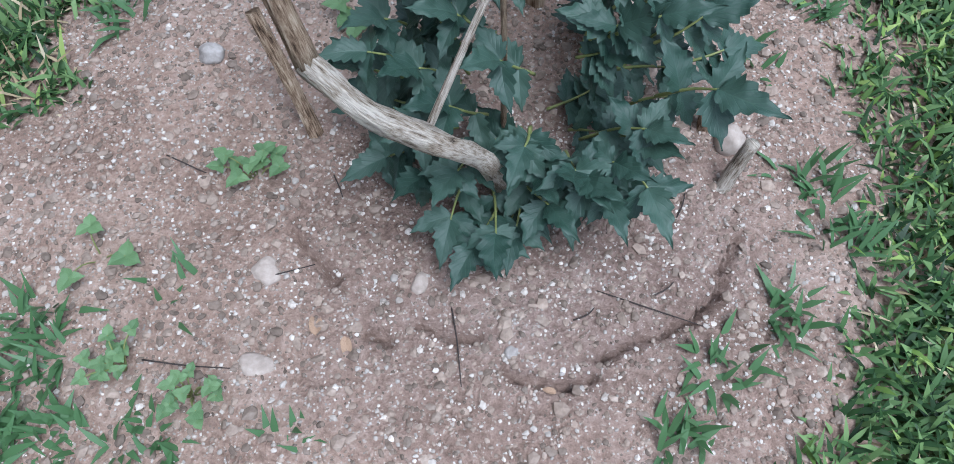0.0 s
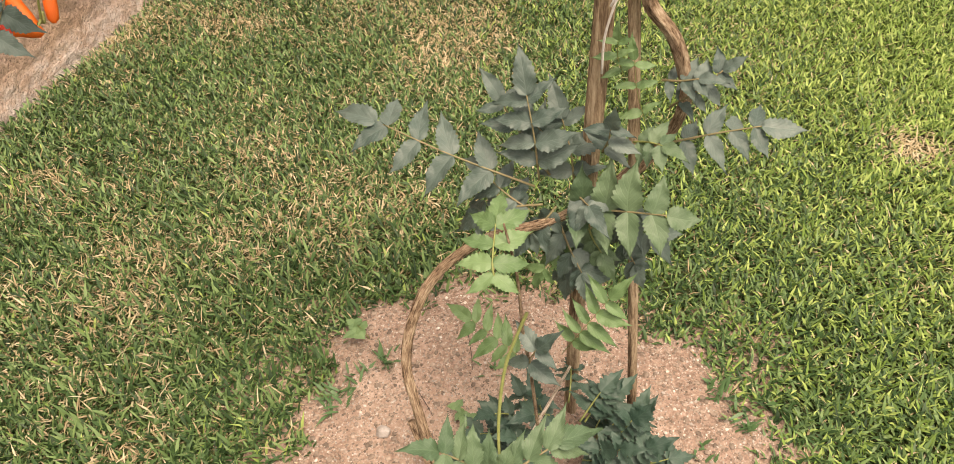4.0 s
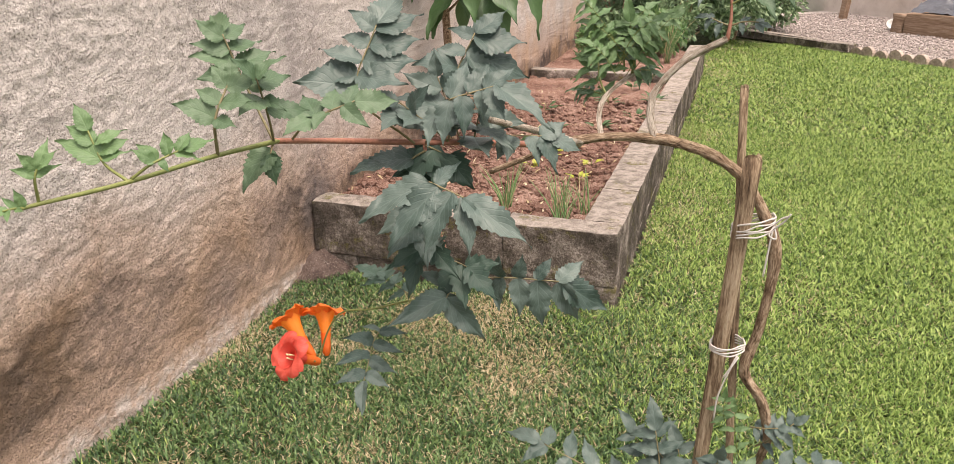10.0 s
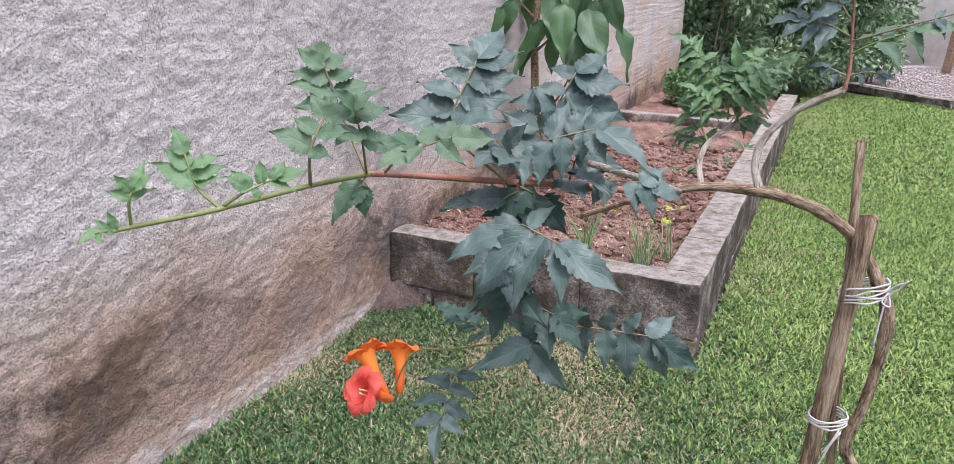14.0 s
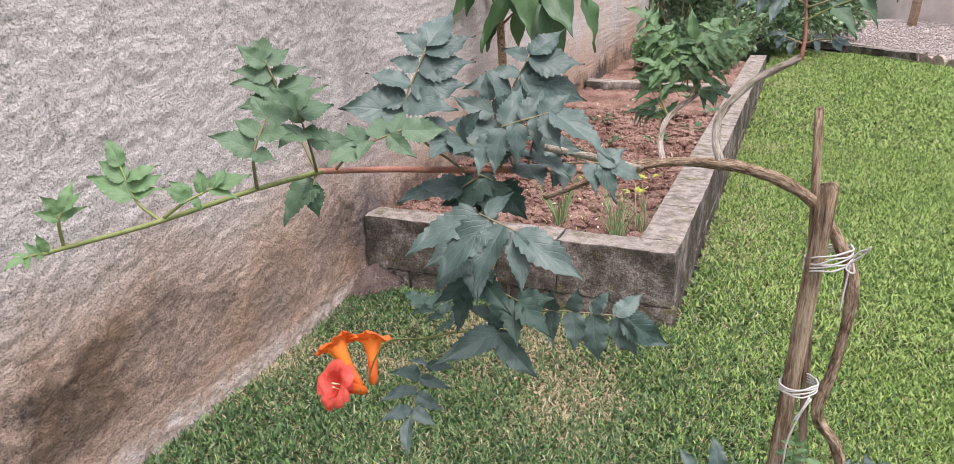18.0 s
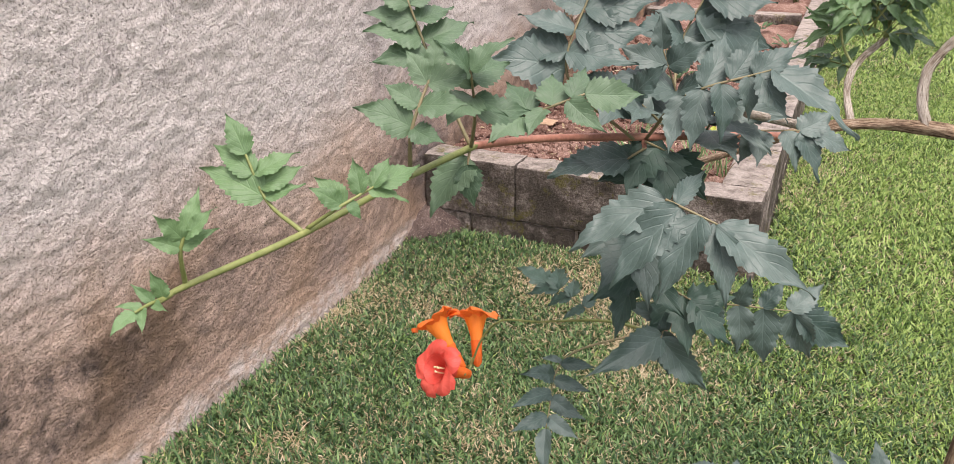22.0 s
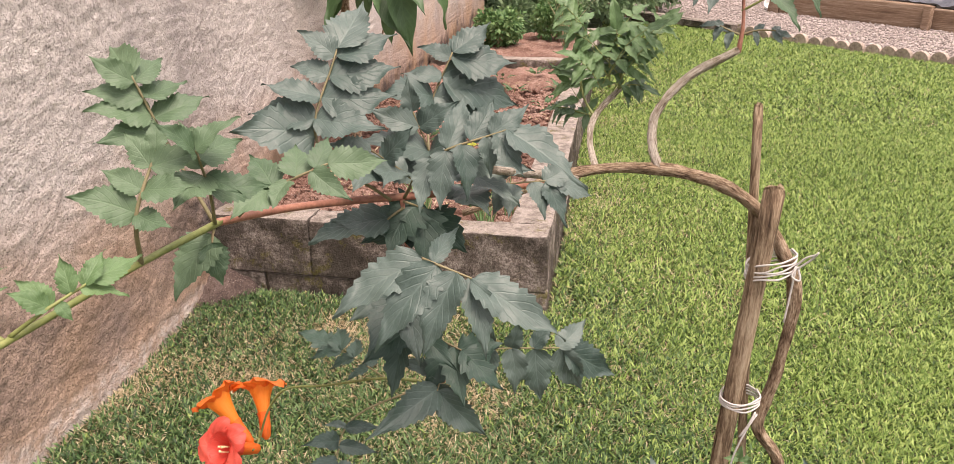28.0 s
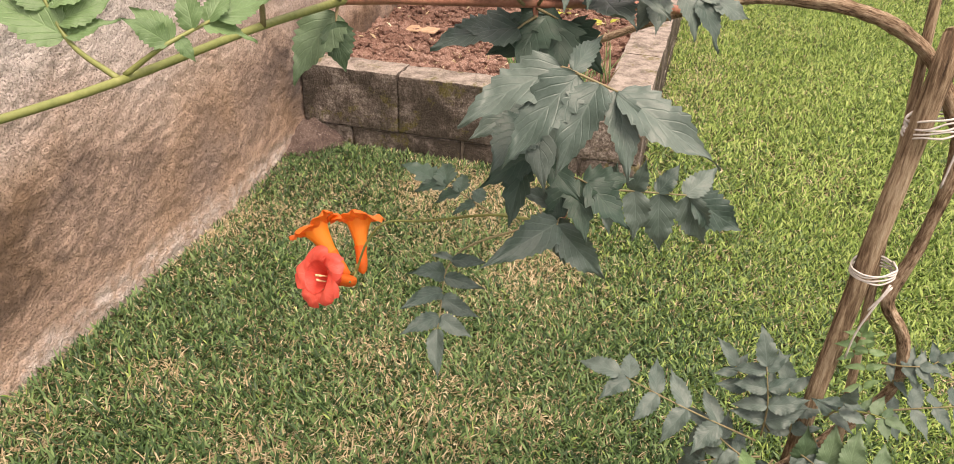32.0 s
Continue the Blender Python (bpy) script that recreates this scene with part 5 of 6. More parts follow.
FOOT = [
    ((1.560, 1.915, 0.470), (1.385, 1.915, 0.532), (0.1, -0.5, 0.85), 4, 0.050, False, 0.12, 1.2, 0.25),
    ((1.565, 1.915, 0.480), (1.552, 1.925, 0.580), (0.0, -0.75, 0.6), 4, 0.048, False, 0.15, 1.1, 0.25),
    ((1.690, 1.965, 0.510), (1.780, 1.965, 0.545), (0.0, -0.5, 0.85), 4, 0.040, False, 0.3, 1.2, 0.2),
    ((1.590, 1.905, 0.430), (1.622, 1.870, 0.395), (0.1, -0.7, 0.7), 3, 0.045, False, 0.4, 1.1, 0.2),
    ((1.600, 1.930, 0.470), (1.585, 1.940, 0.545), (0.0, -0.7, 0.7), 3, 0.045, False, 0.2, 1.1, 0.2),
    ((1.690, 1.960, 0.560), (1.735, 1.955, 0.610), (0.1, -0.6, 0.8), 4, 0.026, False, 0.2, 1.1, 0.2),
    ((1.670, 1.950, 0.540), (1.655, 1.935, 0.625), (0.0, -0.7, 0.7), 3, 0.026, True, 0.2, 1.1, 0.2),
    ((1.630, 1.950, 0.470), (1.660, 1.935, 0.410), (0.1, -0.7, 0.7), 3, 0.046, False, 0.45, 1.1, 0.2),
    ((1.610, 1.930, 0.420), (1.60, 1.90, 0.36), (0.0, -0.8, 0.5), 3, 0.042, False, 0.4, 1.1, 0.2),
    ((1.570, 1.910, 0.450), (1.50, 1.90, 0.43), (0.0, -0.6, 0.8), 3, 0.046, False, 0.3, 1.1, 0.25),
    # young pair low on the shoot
    ((1.575, 1.805, 0.300), (1.500, 1.835, 0.322), (0.1, -0.6, 0.8), 5, 0.036, True, 0.16, 1.2, 0.25),
    ((1.604, 1.850, 0.270), (1.658, 1.840, 0.395), (0.0, -0.7, 0.7), 5, 0.038, True, 0.16, 1.1, 0.3),
    ((1.579, 1.80, 0.30), (1.590, 1.79, 0.35), (0.0, -0.6, 0.8), 2, 0.040, False, 0.3, 1.1, 0.3),
    # more leaves round the stakes
    ((1.575, 1.925, 0.480), (1.520, 1.940, 0.560), (0.1, -0.65, 0.75), 3, 0.036, False, 0.15, 1.2, 0.35),
    ((1.590, 1.930, 0.500), (1.560, 1.930, 0.540), (0.0, -0.7, 0.7), 2, 0.036, False, 0.2, 1.1, 0.2),
    ((1.650, 1.925, 0.450), (1.690, 1.900, 0.440), (0.1, -0.6, 0.8), 3, 0.040, False, 0.45, 1.1, 0.2),
    ((1.640, 1.930, 0.430), (1.675, 1.905, 0.385), (0.1, -0.7, 0.7), 3, 0.036, False, 0.5, 1.1, 0.2),
    ((1.680, 1.960, 0.590), (1.715, 1.945, 0.605), (0.0, -0.6, 0.8), 3, 0.026, False, 0.2, 1.1, 0.2),
    ((1.645, 1.945, 0.600), (1.640, 1.925, 0.650), (0.0, -0.7, 0.7), 3, 0.022, True, 0.15, 1.1, 0.2),
    ((1.560, 1.905, 0.440), (1.500, 1.925, 0.470), (0.0, -0.55, 0.85), 3, 0.040, False, 0.2, 1.1, 0.3),
    ((1.630, 1.925, 0.520), (1.640, 1.905, 0.565), (0.1, -0.7, 0.7), 3, 0.034, False, 0.25, 1.1, 0.2),
    ((1.660, 1.935, 0.530), (1.690, 1.915, 0.545), (0.1, -0.65, 0.75), 3, 0.030, 2, 0.3, 1.1, 0.2),
    ((1.605, 1.915, 0.470), (1.625, 1.885, 0.480), (0.0, -0.6, 0.8), 3, 0.040, False, 0.35, 1.1, 0.2),
    ((1.645, 1.920, 0.480), (1.665, 1.890, 0.470), (0.1, -0.6, 0.8), 3, 0.038, False, 0.4, 1.1, 0.2),
    ((1.585, 1.910, 0.450), (1.560, 1.885, 0.425), (0.0, -0.7, 0.7), 3, 0.036, False, 0.4, 1.1, 0.2),
    ((1.620, 1.910, 0.430), (1.640, 1.885, 0.415), (0.0, -0.7, 0.7), 3, 0.036, 2, 0.4, 1.1, 0.2),
    ((1.600, 1.900, 0.420), (1.575, 1.880, 0.375), (0.0, -0.75, 0.6), 3, 0.032, True, 0.35, 1.1, 0.2),
]
for k, (b, e, n, pairs, size, young, hang, term, first) in enumerate(FOOT):
    compound_leaf(vine, b, e, n, pairs, size, young, hang, term, first, seed=100 + k, wide=0.78 if hang > 0.48 and young is True else 1.0)
sprig(vine, (1.605, 1.905, 0.455), (1.704, 1.874, 0.492), ((1, (1.738, 1.884, 0.484)), (0.1, (1.619, 1.853, 0.452)), (0.35, (1.650, 1.856, 0.444)), (0.6, (1.674, 1.846, 0.452)), (0.85, (1.704, 1.846, 0.462)),
      (0.1, (1.612, 1.905, 0.515)), (0.35, (1.640, 1.905, 0.528)), (0.6, (1.668, 1.905, 0.530)), (0.85, (1.696, 1.900, 0.522))), "fresh", 1.05, (0.1, -0.6, 0.8), None, 1.2, 40)
sprig(vine, (1.570, 1.800, 0.430), (1.545, 1.822, 0.505), ((1, (1.538, 1.864, 0.503)), (0.85, (1.514, 1.828, 0.500)), (0.85, (1.575, 1.848, 0.500)), (0.55, (1.512, 1.800, 0.494)), (0.55, (1.582, 1.822, 0.494)), (0.25, (1.518, 1.772, 0.482)), (0.25, (1.588, 1.792, 0.482)),
      (0.02, (1.532, 1.748, 0.470)), (0.02, (1.584, 1.762, 0.470))), "young", 0.9, (0.0, -0.45, 0.9), (1.557, 1.768, 0.482), 1.1, 41)
# pale leaves held out in front on the arching young shoot
sprig(vine, (1.634, 1.532, 0.553), (1.597, 1.526, 0.579), ((1, (1.577, 1.512, 0.597)), (0.9, (1.604, 1.498, 0.574)), (0.62, (1.611, 1.499, 0.565)), (0.38, (1.619, 1.502, 0.558)), (0.14, (1.628, 1.500, 0.559)),
      (0.92, (1.598, 1.545, 0.594)), (0.68, (1.607, 1.547, 0.593)), (0.42, (1.615, 1.545, 0.590)), (0.2, (1.624, 1.542, 0.588)), (0.02, (1.640, 1.544, 0.580))), "fresh", 0.86, (0.0, -0.3, 0.95), None, 0.9, 42)
sprig(vine, (1.636, 1.531, 0.554), (1.666, 1.554, 0.571), ((1, (1.694, 1.584, 0.562)), (0.25, (1.664, 1.530, 0.546)), (0.6, (1.678, 1.548, 0.541)), (0.9, (1.688, 1.564, 0.552)), (0.15, (1.646, 1.554, 0.580)), (0.5, (1.656, 1.564, 0.586)), (0.85, (1.668, 1.576, 0.588))),
      "fresh", 0.82, (0.1, -0.3, 0.95), None, 0.9, 43)
# Low leaves wear the darkened green, which stands in for shadow under the vine.
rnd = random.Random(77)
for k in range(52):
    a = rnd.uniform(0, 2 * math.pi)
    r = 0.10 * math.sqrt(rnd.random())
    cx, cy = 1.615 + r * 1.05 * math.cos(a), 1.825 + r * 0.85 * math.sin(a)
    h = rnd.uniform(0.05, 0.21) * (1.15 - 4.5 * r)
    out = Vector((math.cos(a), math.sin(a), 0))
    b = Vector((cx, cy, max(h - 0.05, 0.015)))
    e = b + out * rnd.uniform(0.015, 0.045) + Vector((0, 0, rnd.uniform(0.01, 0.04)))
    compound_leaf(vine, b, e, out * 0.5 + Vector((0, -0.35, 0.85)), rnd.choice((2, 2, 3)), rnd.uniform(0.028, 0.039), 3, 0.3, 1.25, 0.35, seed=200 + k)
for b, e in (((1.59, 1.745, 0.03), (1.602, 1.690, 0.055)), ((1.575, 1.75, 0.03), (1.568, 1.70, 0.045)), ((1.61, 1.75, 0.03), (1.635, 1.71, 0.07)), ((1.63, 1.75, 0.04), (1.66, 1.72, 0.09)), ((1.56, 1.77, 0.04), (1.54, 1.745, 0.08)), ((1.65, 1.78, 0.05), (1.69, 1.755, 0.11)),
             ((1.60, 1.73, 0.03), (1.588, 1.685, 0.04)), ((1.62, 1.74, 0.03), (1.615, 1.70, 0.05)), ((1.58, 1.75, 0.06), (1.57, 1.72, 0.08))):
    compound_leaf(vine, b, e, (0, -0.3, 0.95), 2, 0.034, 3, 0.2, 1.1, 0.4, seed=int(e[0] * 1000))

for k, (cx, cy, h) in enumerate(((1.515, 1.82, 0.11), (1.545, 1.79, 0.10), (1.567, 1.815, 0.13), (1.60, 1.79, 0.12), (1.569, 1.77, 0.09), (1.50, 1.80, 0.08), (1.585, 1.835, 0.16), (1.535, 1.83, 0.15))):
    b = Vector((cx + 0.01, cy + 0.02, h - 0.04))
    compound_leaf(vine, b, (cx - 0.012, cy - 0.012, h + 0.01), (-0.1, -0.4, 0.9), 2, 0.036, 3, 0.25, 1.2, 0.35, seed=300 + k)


# ---- stakes and ties ----
def stake(base, top, w0, w1, label, seed):
    """A split pole of uneven section, cracked, with a rough-sawn top."""
    rnd = random.Random(seed)
    base, top = Vector(base), Vector(top)
    d = (top - base).normalized()
    sx = d.cross(Vector((0, 1, 0))).normalized()
    sy = d.cross(sx)
    sides, rows = 14, 26
    shape = [1 + 0.22 * math.cos(2 * (2 * math.pi * k / sides) + seed) + rnd.uniform(-0.1, 0.1) for k in range(sides)]
    verts, faces = [], []
    for i in range(rows + 1):
        t = i / rows
        p = base.lerp(top, t) + sx * 0.006 * math.sin(3 * t + seed) + sy * 0.004 * math.sin(5 * t)
        w = w0 + (w1 - w0) * t
        for k in range(sides):
            a = 2 * math.pi * k / sides + 0.25 * t
            r = w * shape[k] * (1 + 0.05 * noise.noise(Vector((k * 2.1, i * 0.3, seed))))
            q = p + sx * math.cos(a) * r + sy * math.sin(a) * r
            if i == rows:
                q += d * rnd.uniform(-0.004, 0.004)
            verts.append(q)
    for i in range(rows):
        for k in range(sides):
            a, b = i * sides + k, i * sides + (k + 1) % sides
            faces.append((a, b, b + sides, a + sides))
    faces.append(tuple(range(rows * sides, (rows + 1) * sides)))
    ob = part("stake", mesh_from("stake", verts, faces), STAKE)
    ob.data.polygons[len(faces) - 1].use_smooth = False
    rim = [v + d * 0.003 - (v - (top + sx * 0.006 * math.sin(3 + seed) + sy * 0.004 * math.sin(5))) * 0.06 for v in verts[rows * sides:]]
    part("cut_end", mesh_from("cut_end", rim + [v - d * 0.008 for v in rim], [tuple(range(sides))] + [(k, sides + k, sides + (k + 1) % sides, (k + 1) % sides) for k in range(sides)], False), STAKE, ob, "grey end grain of the sawn top")
    return tagged(ob, label, "stake", "stakes of the vine")


stake((1.595, 1.950, -0.12), (1.634, 1.940, 0.985), 0.0082, 0.0094, "weathered split wooden stake, the shorter and thicker one, cut flat", 1)
stake((1.690, 1.925, -0.12), (1.623, 1.985, 1.062), 0.0066, 0.0064, "weathered grey wooden stake, the taller one, behind the other", 4)


def tie(name, rings, label):
    cord = thing(name, rings[0][0], label, "cord", "cord ties")
    for pts in rings:
        part("cord", tube([(*p, 0.0012) for p in pts], 5, 6), CORD, cord)
    return cord


def ring(c, rx, ry, tilt, lift, seed):
    rnd = random.Random(seed)
    out = []
    for k in range(11):
        a = 2 * math.pi * k / 10 + 0.5
        out.append((c[0] + rx * math.cos(a), c[1] + ry * math.sin(a), c[2] + tilt * math.cos(a) + lift + rnd.uniform(-0.0028, 0.0028)))
    return out


tie("upper_tie", [ring((1.649, 1.955, 0.893), 0.026, 0.024, 0.008, 0.0042 * k - 0.008, k) for k in range(5)] +
    [[(1.672, 1.940, 0.900), (1.680, 1.935, 0.912), (1.688, 1.93, 0.918)], [(1.672, 1.938, 0.896), (1.684, 1.933, 0.910), (1.690, 1.928, 0.922)],
     [(1.672, 1.938, 0.896), (1.670, 1.936, 0.865), (1.668, 1.936, 0.832)], [(1.673, 1.938, 0.900), (1.668, 1.933, 0.89), (1.677, 1.933, 0.886), (1.674, 1.938, 0.900)]],
    "white nylon cord wound round the stakes and the stem, knotted")
tie("lower_tie", [ring((1.635, 1.945, 0.722), 0.0225, 0.021, 0.003, 0.0034 * k - 0.005, 10 + k) for k in range(4)] +
    [[(1.648, 1.915, 0.724), (1.642, 1.912, 0.708), (1.634, 1.912, 0.690)], [(1.650, 1.914, 0.722), (1.640, 1.911, 0.70), (1.630, 1.912, 0.66), (1.628, 1.915, 0.62)]],
    "white nylon cord wound round both stakes")
tie("small_tie", [ring((1.684, 1.966, 0.505), 0.0095, 0.0095, 0.004, 0.004 * k, 30 + k) for k in range(2)] + [[(1.690, 1.954, 0.508), (1.700, 1.95, 0.515), (1.704, 1.95, 0.51)]],
    "short white cord tied round the stem")

# ---- bare soil round the vine ----
CRACKS = [[(1.446, 1.692), (1.457, 1.678), (1.475, 1.666), (1.492, 1.653)],
          [(1.78, 1.743), (1.771, 1.724), (1.766, 1.693), (1.747, 1.67), (1.718, 1.651), (1.693, 1.638), (1.688, 1.627)],
          [(1.623, 1.61), (1.637, 1.606), (1.667, 1.606), (1.688, 1.619)], [(1.552, 1.633), (1.58, 1.629), (1.602, 1.629)], [(1.519, 1.62), (1.541, 1.615)]]
CRACK_POINTS = []
for line in CRACKS:
    for (x0, y0), (x1, y1) in zip(line, line[1:]):
        steps = max(2, int(math.hypot(x1 - x0, y1 - y0) / 0.0018))
        for k in range(steps):
            t = k / steps
            x, y = x0 + (x1 - x0) * t, y0 + (y1 - y0) * t
            CRACK_POINTS.append((x + 0.004 * noise.noise(Vector((x * 90, y * 90, 1))), y + 0.004 * noise.noise(Vector((x * 90, y * 90, 9)))))
CRACK_POINTS = np.array(CRACK_POINTS)


def patch_z(x, y):
    v = Vector((x, y, 0))
    lift = min(max(soil_edge(x, y) * 0.10, -0.02), 0.012)
    return 0.004 * noise.noise(v * 9) + 0.0032 * noise.noise(v * 45) + 0.0022 * noise.noise(v * 130) + lift - 0.004


def patch_mesh():
    step = 0.0045
    x0, x1, y0, y1 = 1.02, 2.06, 1.36, 2.30
    nx, ny = int((x1 - x0) / step), int((y1 - y0) / step)
    gx, gy = np.meshgrid(np.linspace(x0, x1, nx), np.linspace(y0, y1, ny))
    z = np.empty(gx.size)
    e = np.empty(gx.size)
    for i, (x, y) in enumerate(zip(gx.ravel(), gy.ravel())):
        e[i] = soil_edge(x, y)
        z[i] = patch_z(x, y)
    pts = np.stack([gx.ravel(), gy.ravel()], 1)
    near = np.full(len(pts), 1.0)
    for s in range(0, len(pts), 4000):
        d = np.hypot(pts[s:s + 4000, None, 0] - CRACK_POINTS[None, :, 0], pts[s:s + 4000, None, 1] - CRACK_POINTS[None, :, 1])
        near[s:s + 4000] = d.min(1)
    z -= 0.018 * np.clip(1 - near / 0.0046, 0, 1)
    a = (np.arange(ny - 1)[:, None] * nx + np.arange(nx - 1)[None]).ravel()
    quads = np.stack([a, a + 1, a + nx + 1, a + nx], 1)
    keep = e[quads].max(1) > -0.09
    return fast_mesh("soil_patch", np.stack([gx.ravel(), gy.ravel(), z], 1), quads[keep])


soil = part("soil_patch", patch_mesh(), SOIL)
tagged(soil, "bare sandy soil, cracked and strewn with pale grit, round the vine", "soil", "", "structure")

gen = np.random.default_rng(5)


def scatter(count, cx, cy, r):
    a, d = gen.uniform(0, 2 * np.pi, count), r * np.sqrt(gen.uniform(0, 1, count))
    return cx + d * np.cos(a), cy + d * np.sin(a)


def off_cracks(x, y):
    near = [np.hypot(x[k:k + 4000, None] - CRACK_POINTS[None, :, 0], y[k:k + 4000, None] - CRACK_POINTS[None, :, 1]).min(1) for k in range(0, len(x), 4000)]
    return np.concatenate(near) > 0.0042


x, y = scatter(21000, SOIL_MID[0], SOIL_MID[1], 0.47)
keep = (in_soil(x, y) > 0.0) & off_cracks(x, y)
x, y = x[keep], y[keep]
size = gen.exponential(0.0004, len(x)).clip(0.0001, 0.0022) + 0.00065
zz = np.array([patch_z(a, b) for a, b in zip(x, y)])
grit = part("pale_grit", lumps("pale_grit", np.stack([x, y, zz + size * 0.3], 1), size, gen), PEBBLE)
tagged(grit, "pale round grit scattered on the bare soil", "grit", "", "stuff")
x, y = scatter(30000, SOIL_MID[0], SOIL_MID[1], 0.48)
keep = (in_soil(x, y) > -0.03) & off_cracks(x, y)
x, y = x[keep], y[keep]
zz = np.array([patch_z(a, b) for a, b in zip(x, y)])
crumbs = part("soil_crumbs", lumps("soil_crumbs", np.stack([x, y, zz], 1), gen.exponential(0.0009, len(x)).clip(0.0002, 0.0045) + 0.0007, gen), CRUMB)
tagged(crumbs, "small crumbs of dry sandy soil", "soil crumbs", "", "stuff")


def stone(at, size, label, mat, seed, flat=0.5):
    bm = bmesh.new()
    bmesh.ops.create_icosphere(bm, subdivisions=3, radius=1)
    for v in bm.verts:
        n = noise.noise(v.co * 1.3 + Vector((seed, 0, 0)))
        v.co *= 1 + 0.35 * n
        v.co = Vector((v.co.x * size[0], v.co.y * size[1], v.co.z * size[2]))
        v.co += Vector(at)
    ob = part("stone", bm, mat)
    ob.data.polygons.foreach_set("use_smooth", [True] * len(ob.data.polygons))
    return tagged(ob, label, "stone", "stones on the soil")


stone((1.333, 1.837, 0.012), (0.011, 0.009, 0.009), "small angular blue-grey stone lying on the soil", STONE, 1)
stone((1.437, 1.652, 0.008), (0.011, 0.011, 0.006), "flat pale tan stone lying on the soil", FLAT_STONE, 2)
stone((1.454, 1.582, 0.006), (0.016, 0.010, 0.005), "flat grey-brown stone half sunk in the soil", FLAT_STONE, 3)
stone((1.551, 1.663, 0.007), (0.006, 0.010, 0.005), "oval pale stone on the soil", FLAT_STONE, 4)
stone((1.625, 1.623, 0.006), (0.006, 0.006, 0.005), "small dark purple-grey stone on the soil", STONE, 5)
stone((1.768, 1.825, 0.014), (0.012, 0.012, 0.012), "rounded tan stone beside the cut stub", FLAT_STONE, 6)

for k, (a, b) in enumerate((((1.329, 1.737), (1.381, 1.722)), ((1.421, 1.642), (1.471, 1.665)), ((1.371, 1.573), (1.435, 1.578)), ((1.572, 1.663), (1.595, 1.593)), ((1.675, 1.681), (1.76, 1.666)),
                            ((1.718, 1.682), (1.736, 1.701)), ((1.463, 1.745), (1.478, 1.722)), ((1.665, 1.655), (1.679, 1.667)), ((1.609, 1.71), (1.616, 1.738)), ((1.729, 1.742), (1.738, 1.782)),
                            ((1.40, 2.05), (1.43, 1.98)), ((1.36, 1.92), (1.40, 1.88)))):
    m = ((a[0] + b[0]) / 2, (a[1] + b[1]) / 2)
    tw = part("dry_stalk", tube([(*a, 0.007, 0.0007), (m[0] + 0.002, m[1] - 0.002, 0.011, 0.0006), (*b, 0.007, 0.0004)], 4, 5), TWIG)
    tagged(tw, "thin blackened dry leaf stalk lying on the soil", "twig", "dry stalks on the soil")


def stub(base, top, r, label, mat):
    ob = part("stem_stub", tube([(*base, r * 1.15), ((base[0] + top[0]) / 2, (base[1] + top[1]) / 2 + 0.003, (base[2] + top[2]) / 2, r), (*top, r * 0.95)], 6, 9, 0.16, int(base[0] * 100)), mat)
    return tagged(ob, label, "stub", "cut stubs in the soil")


stub((1.452, 1.765, -0.02), (1.400, 1.815, 0.10), 0.0062, "cut grey-brown stub of an old stem, leaning", BARK)
stub((1.762, 1.775, -0.02), (1.775, 1.795, 0.055), 0.0058, "short pale cut stub standing in the soil", PALE_BARK)
stub((1.752, 1.83, -0.02), (1.745, 1.835, 0.035), 0.006, "low dark stub of an old stem", BARK)

# fallen leaves
for at, turn_deg, s in (((1.487, 1.611, 0.009), 20, 0.024), ((1.507, 1.614, 0.009), 200, 0.020), ((1.66, 1.60, 0.008), 80, 0.012), ((1.70, 1.86, 0.008), 130, 0.02)):
    me = leaf_blade(10, 0.4, 0, 0.3, 0.25, int(turn_deg))
    ob = part("fallen_leaf", me, DEAD, None, "", Matrix.Translation(at) @ Matrix.Rotation(radians(turn_deg), 4, "Z") @ Matrix.Scale(s, 4))
    tagged(ob, "dry tan fallen leaflet on the soil", "leaf", "fallen leaflets")


def clover(at, count, size, seed, label, mat=None):
    rnd = random.Random(seed)
    w = thing("weed", (at[0], at[1], 0), label, "weed", "weeds in the soil")
    for k in range(count):
        a = rnd.uniform(0, 6.28)
        p = Vector((at[0] + 0.028 * rnd.random() * math.cos(a), at[1] + 0.028 * rnd.random() * math.sin(a), 0.018 + 0.012 * rnd.random()))
        st = part("stalk", tube([(at[0], at[1], 0.0, 0.0007), ((at[0] + p.x) / 2, (at[1] + p.y) / 2, p.z * 0.8, 0.0006), (*p, 0.0005)], 3, 4), GREEN_STEM, w)
        for j in range(3):
            b = a + j * 2.09
            part("leaflet", WEED_BLADES[j % 2], mat, st, "", aim(p, (math.cos(b), math.sin(b), 0.15), (0, 0, 1), size * rnd.uniform(0.8, 1.2)))


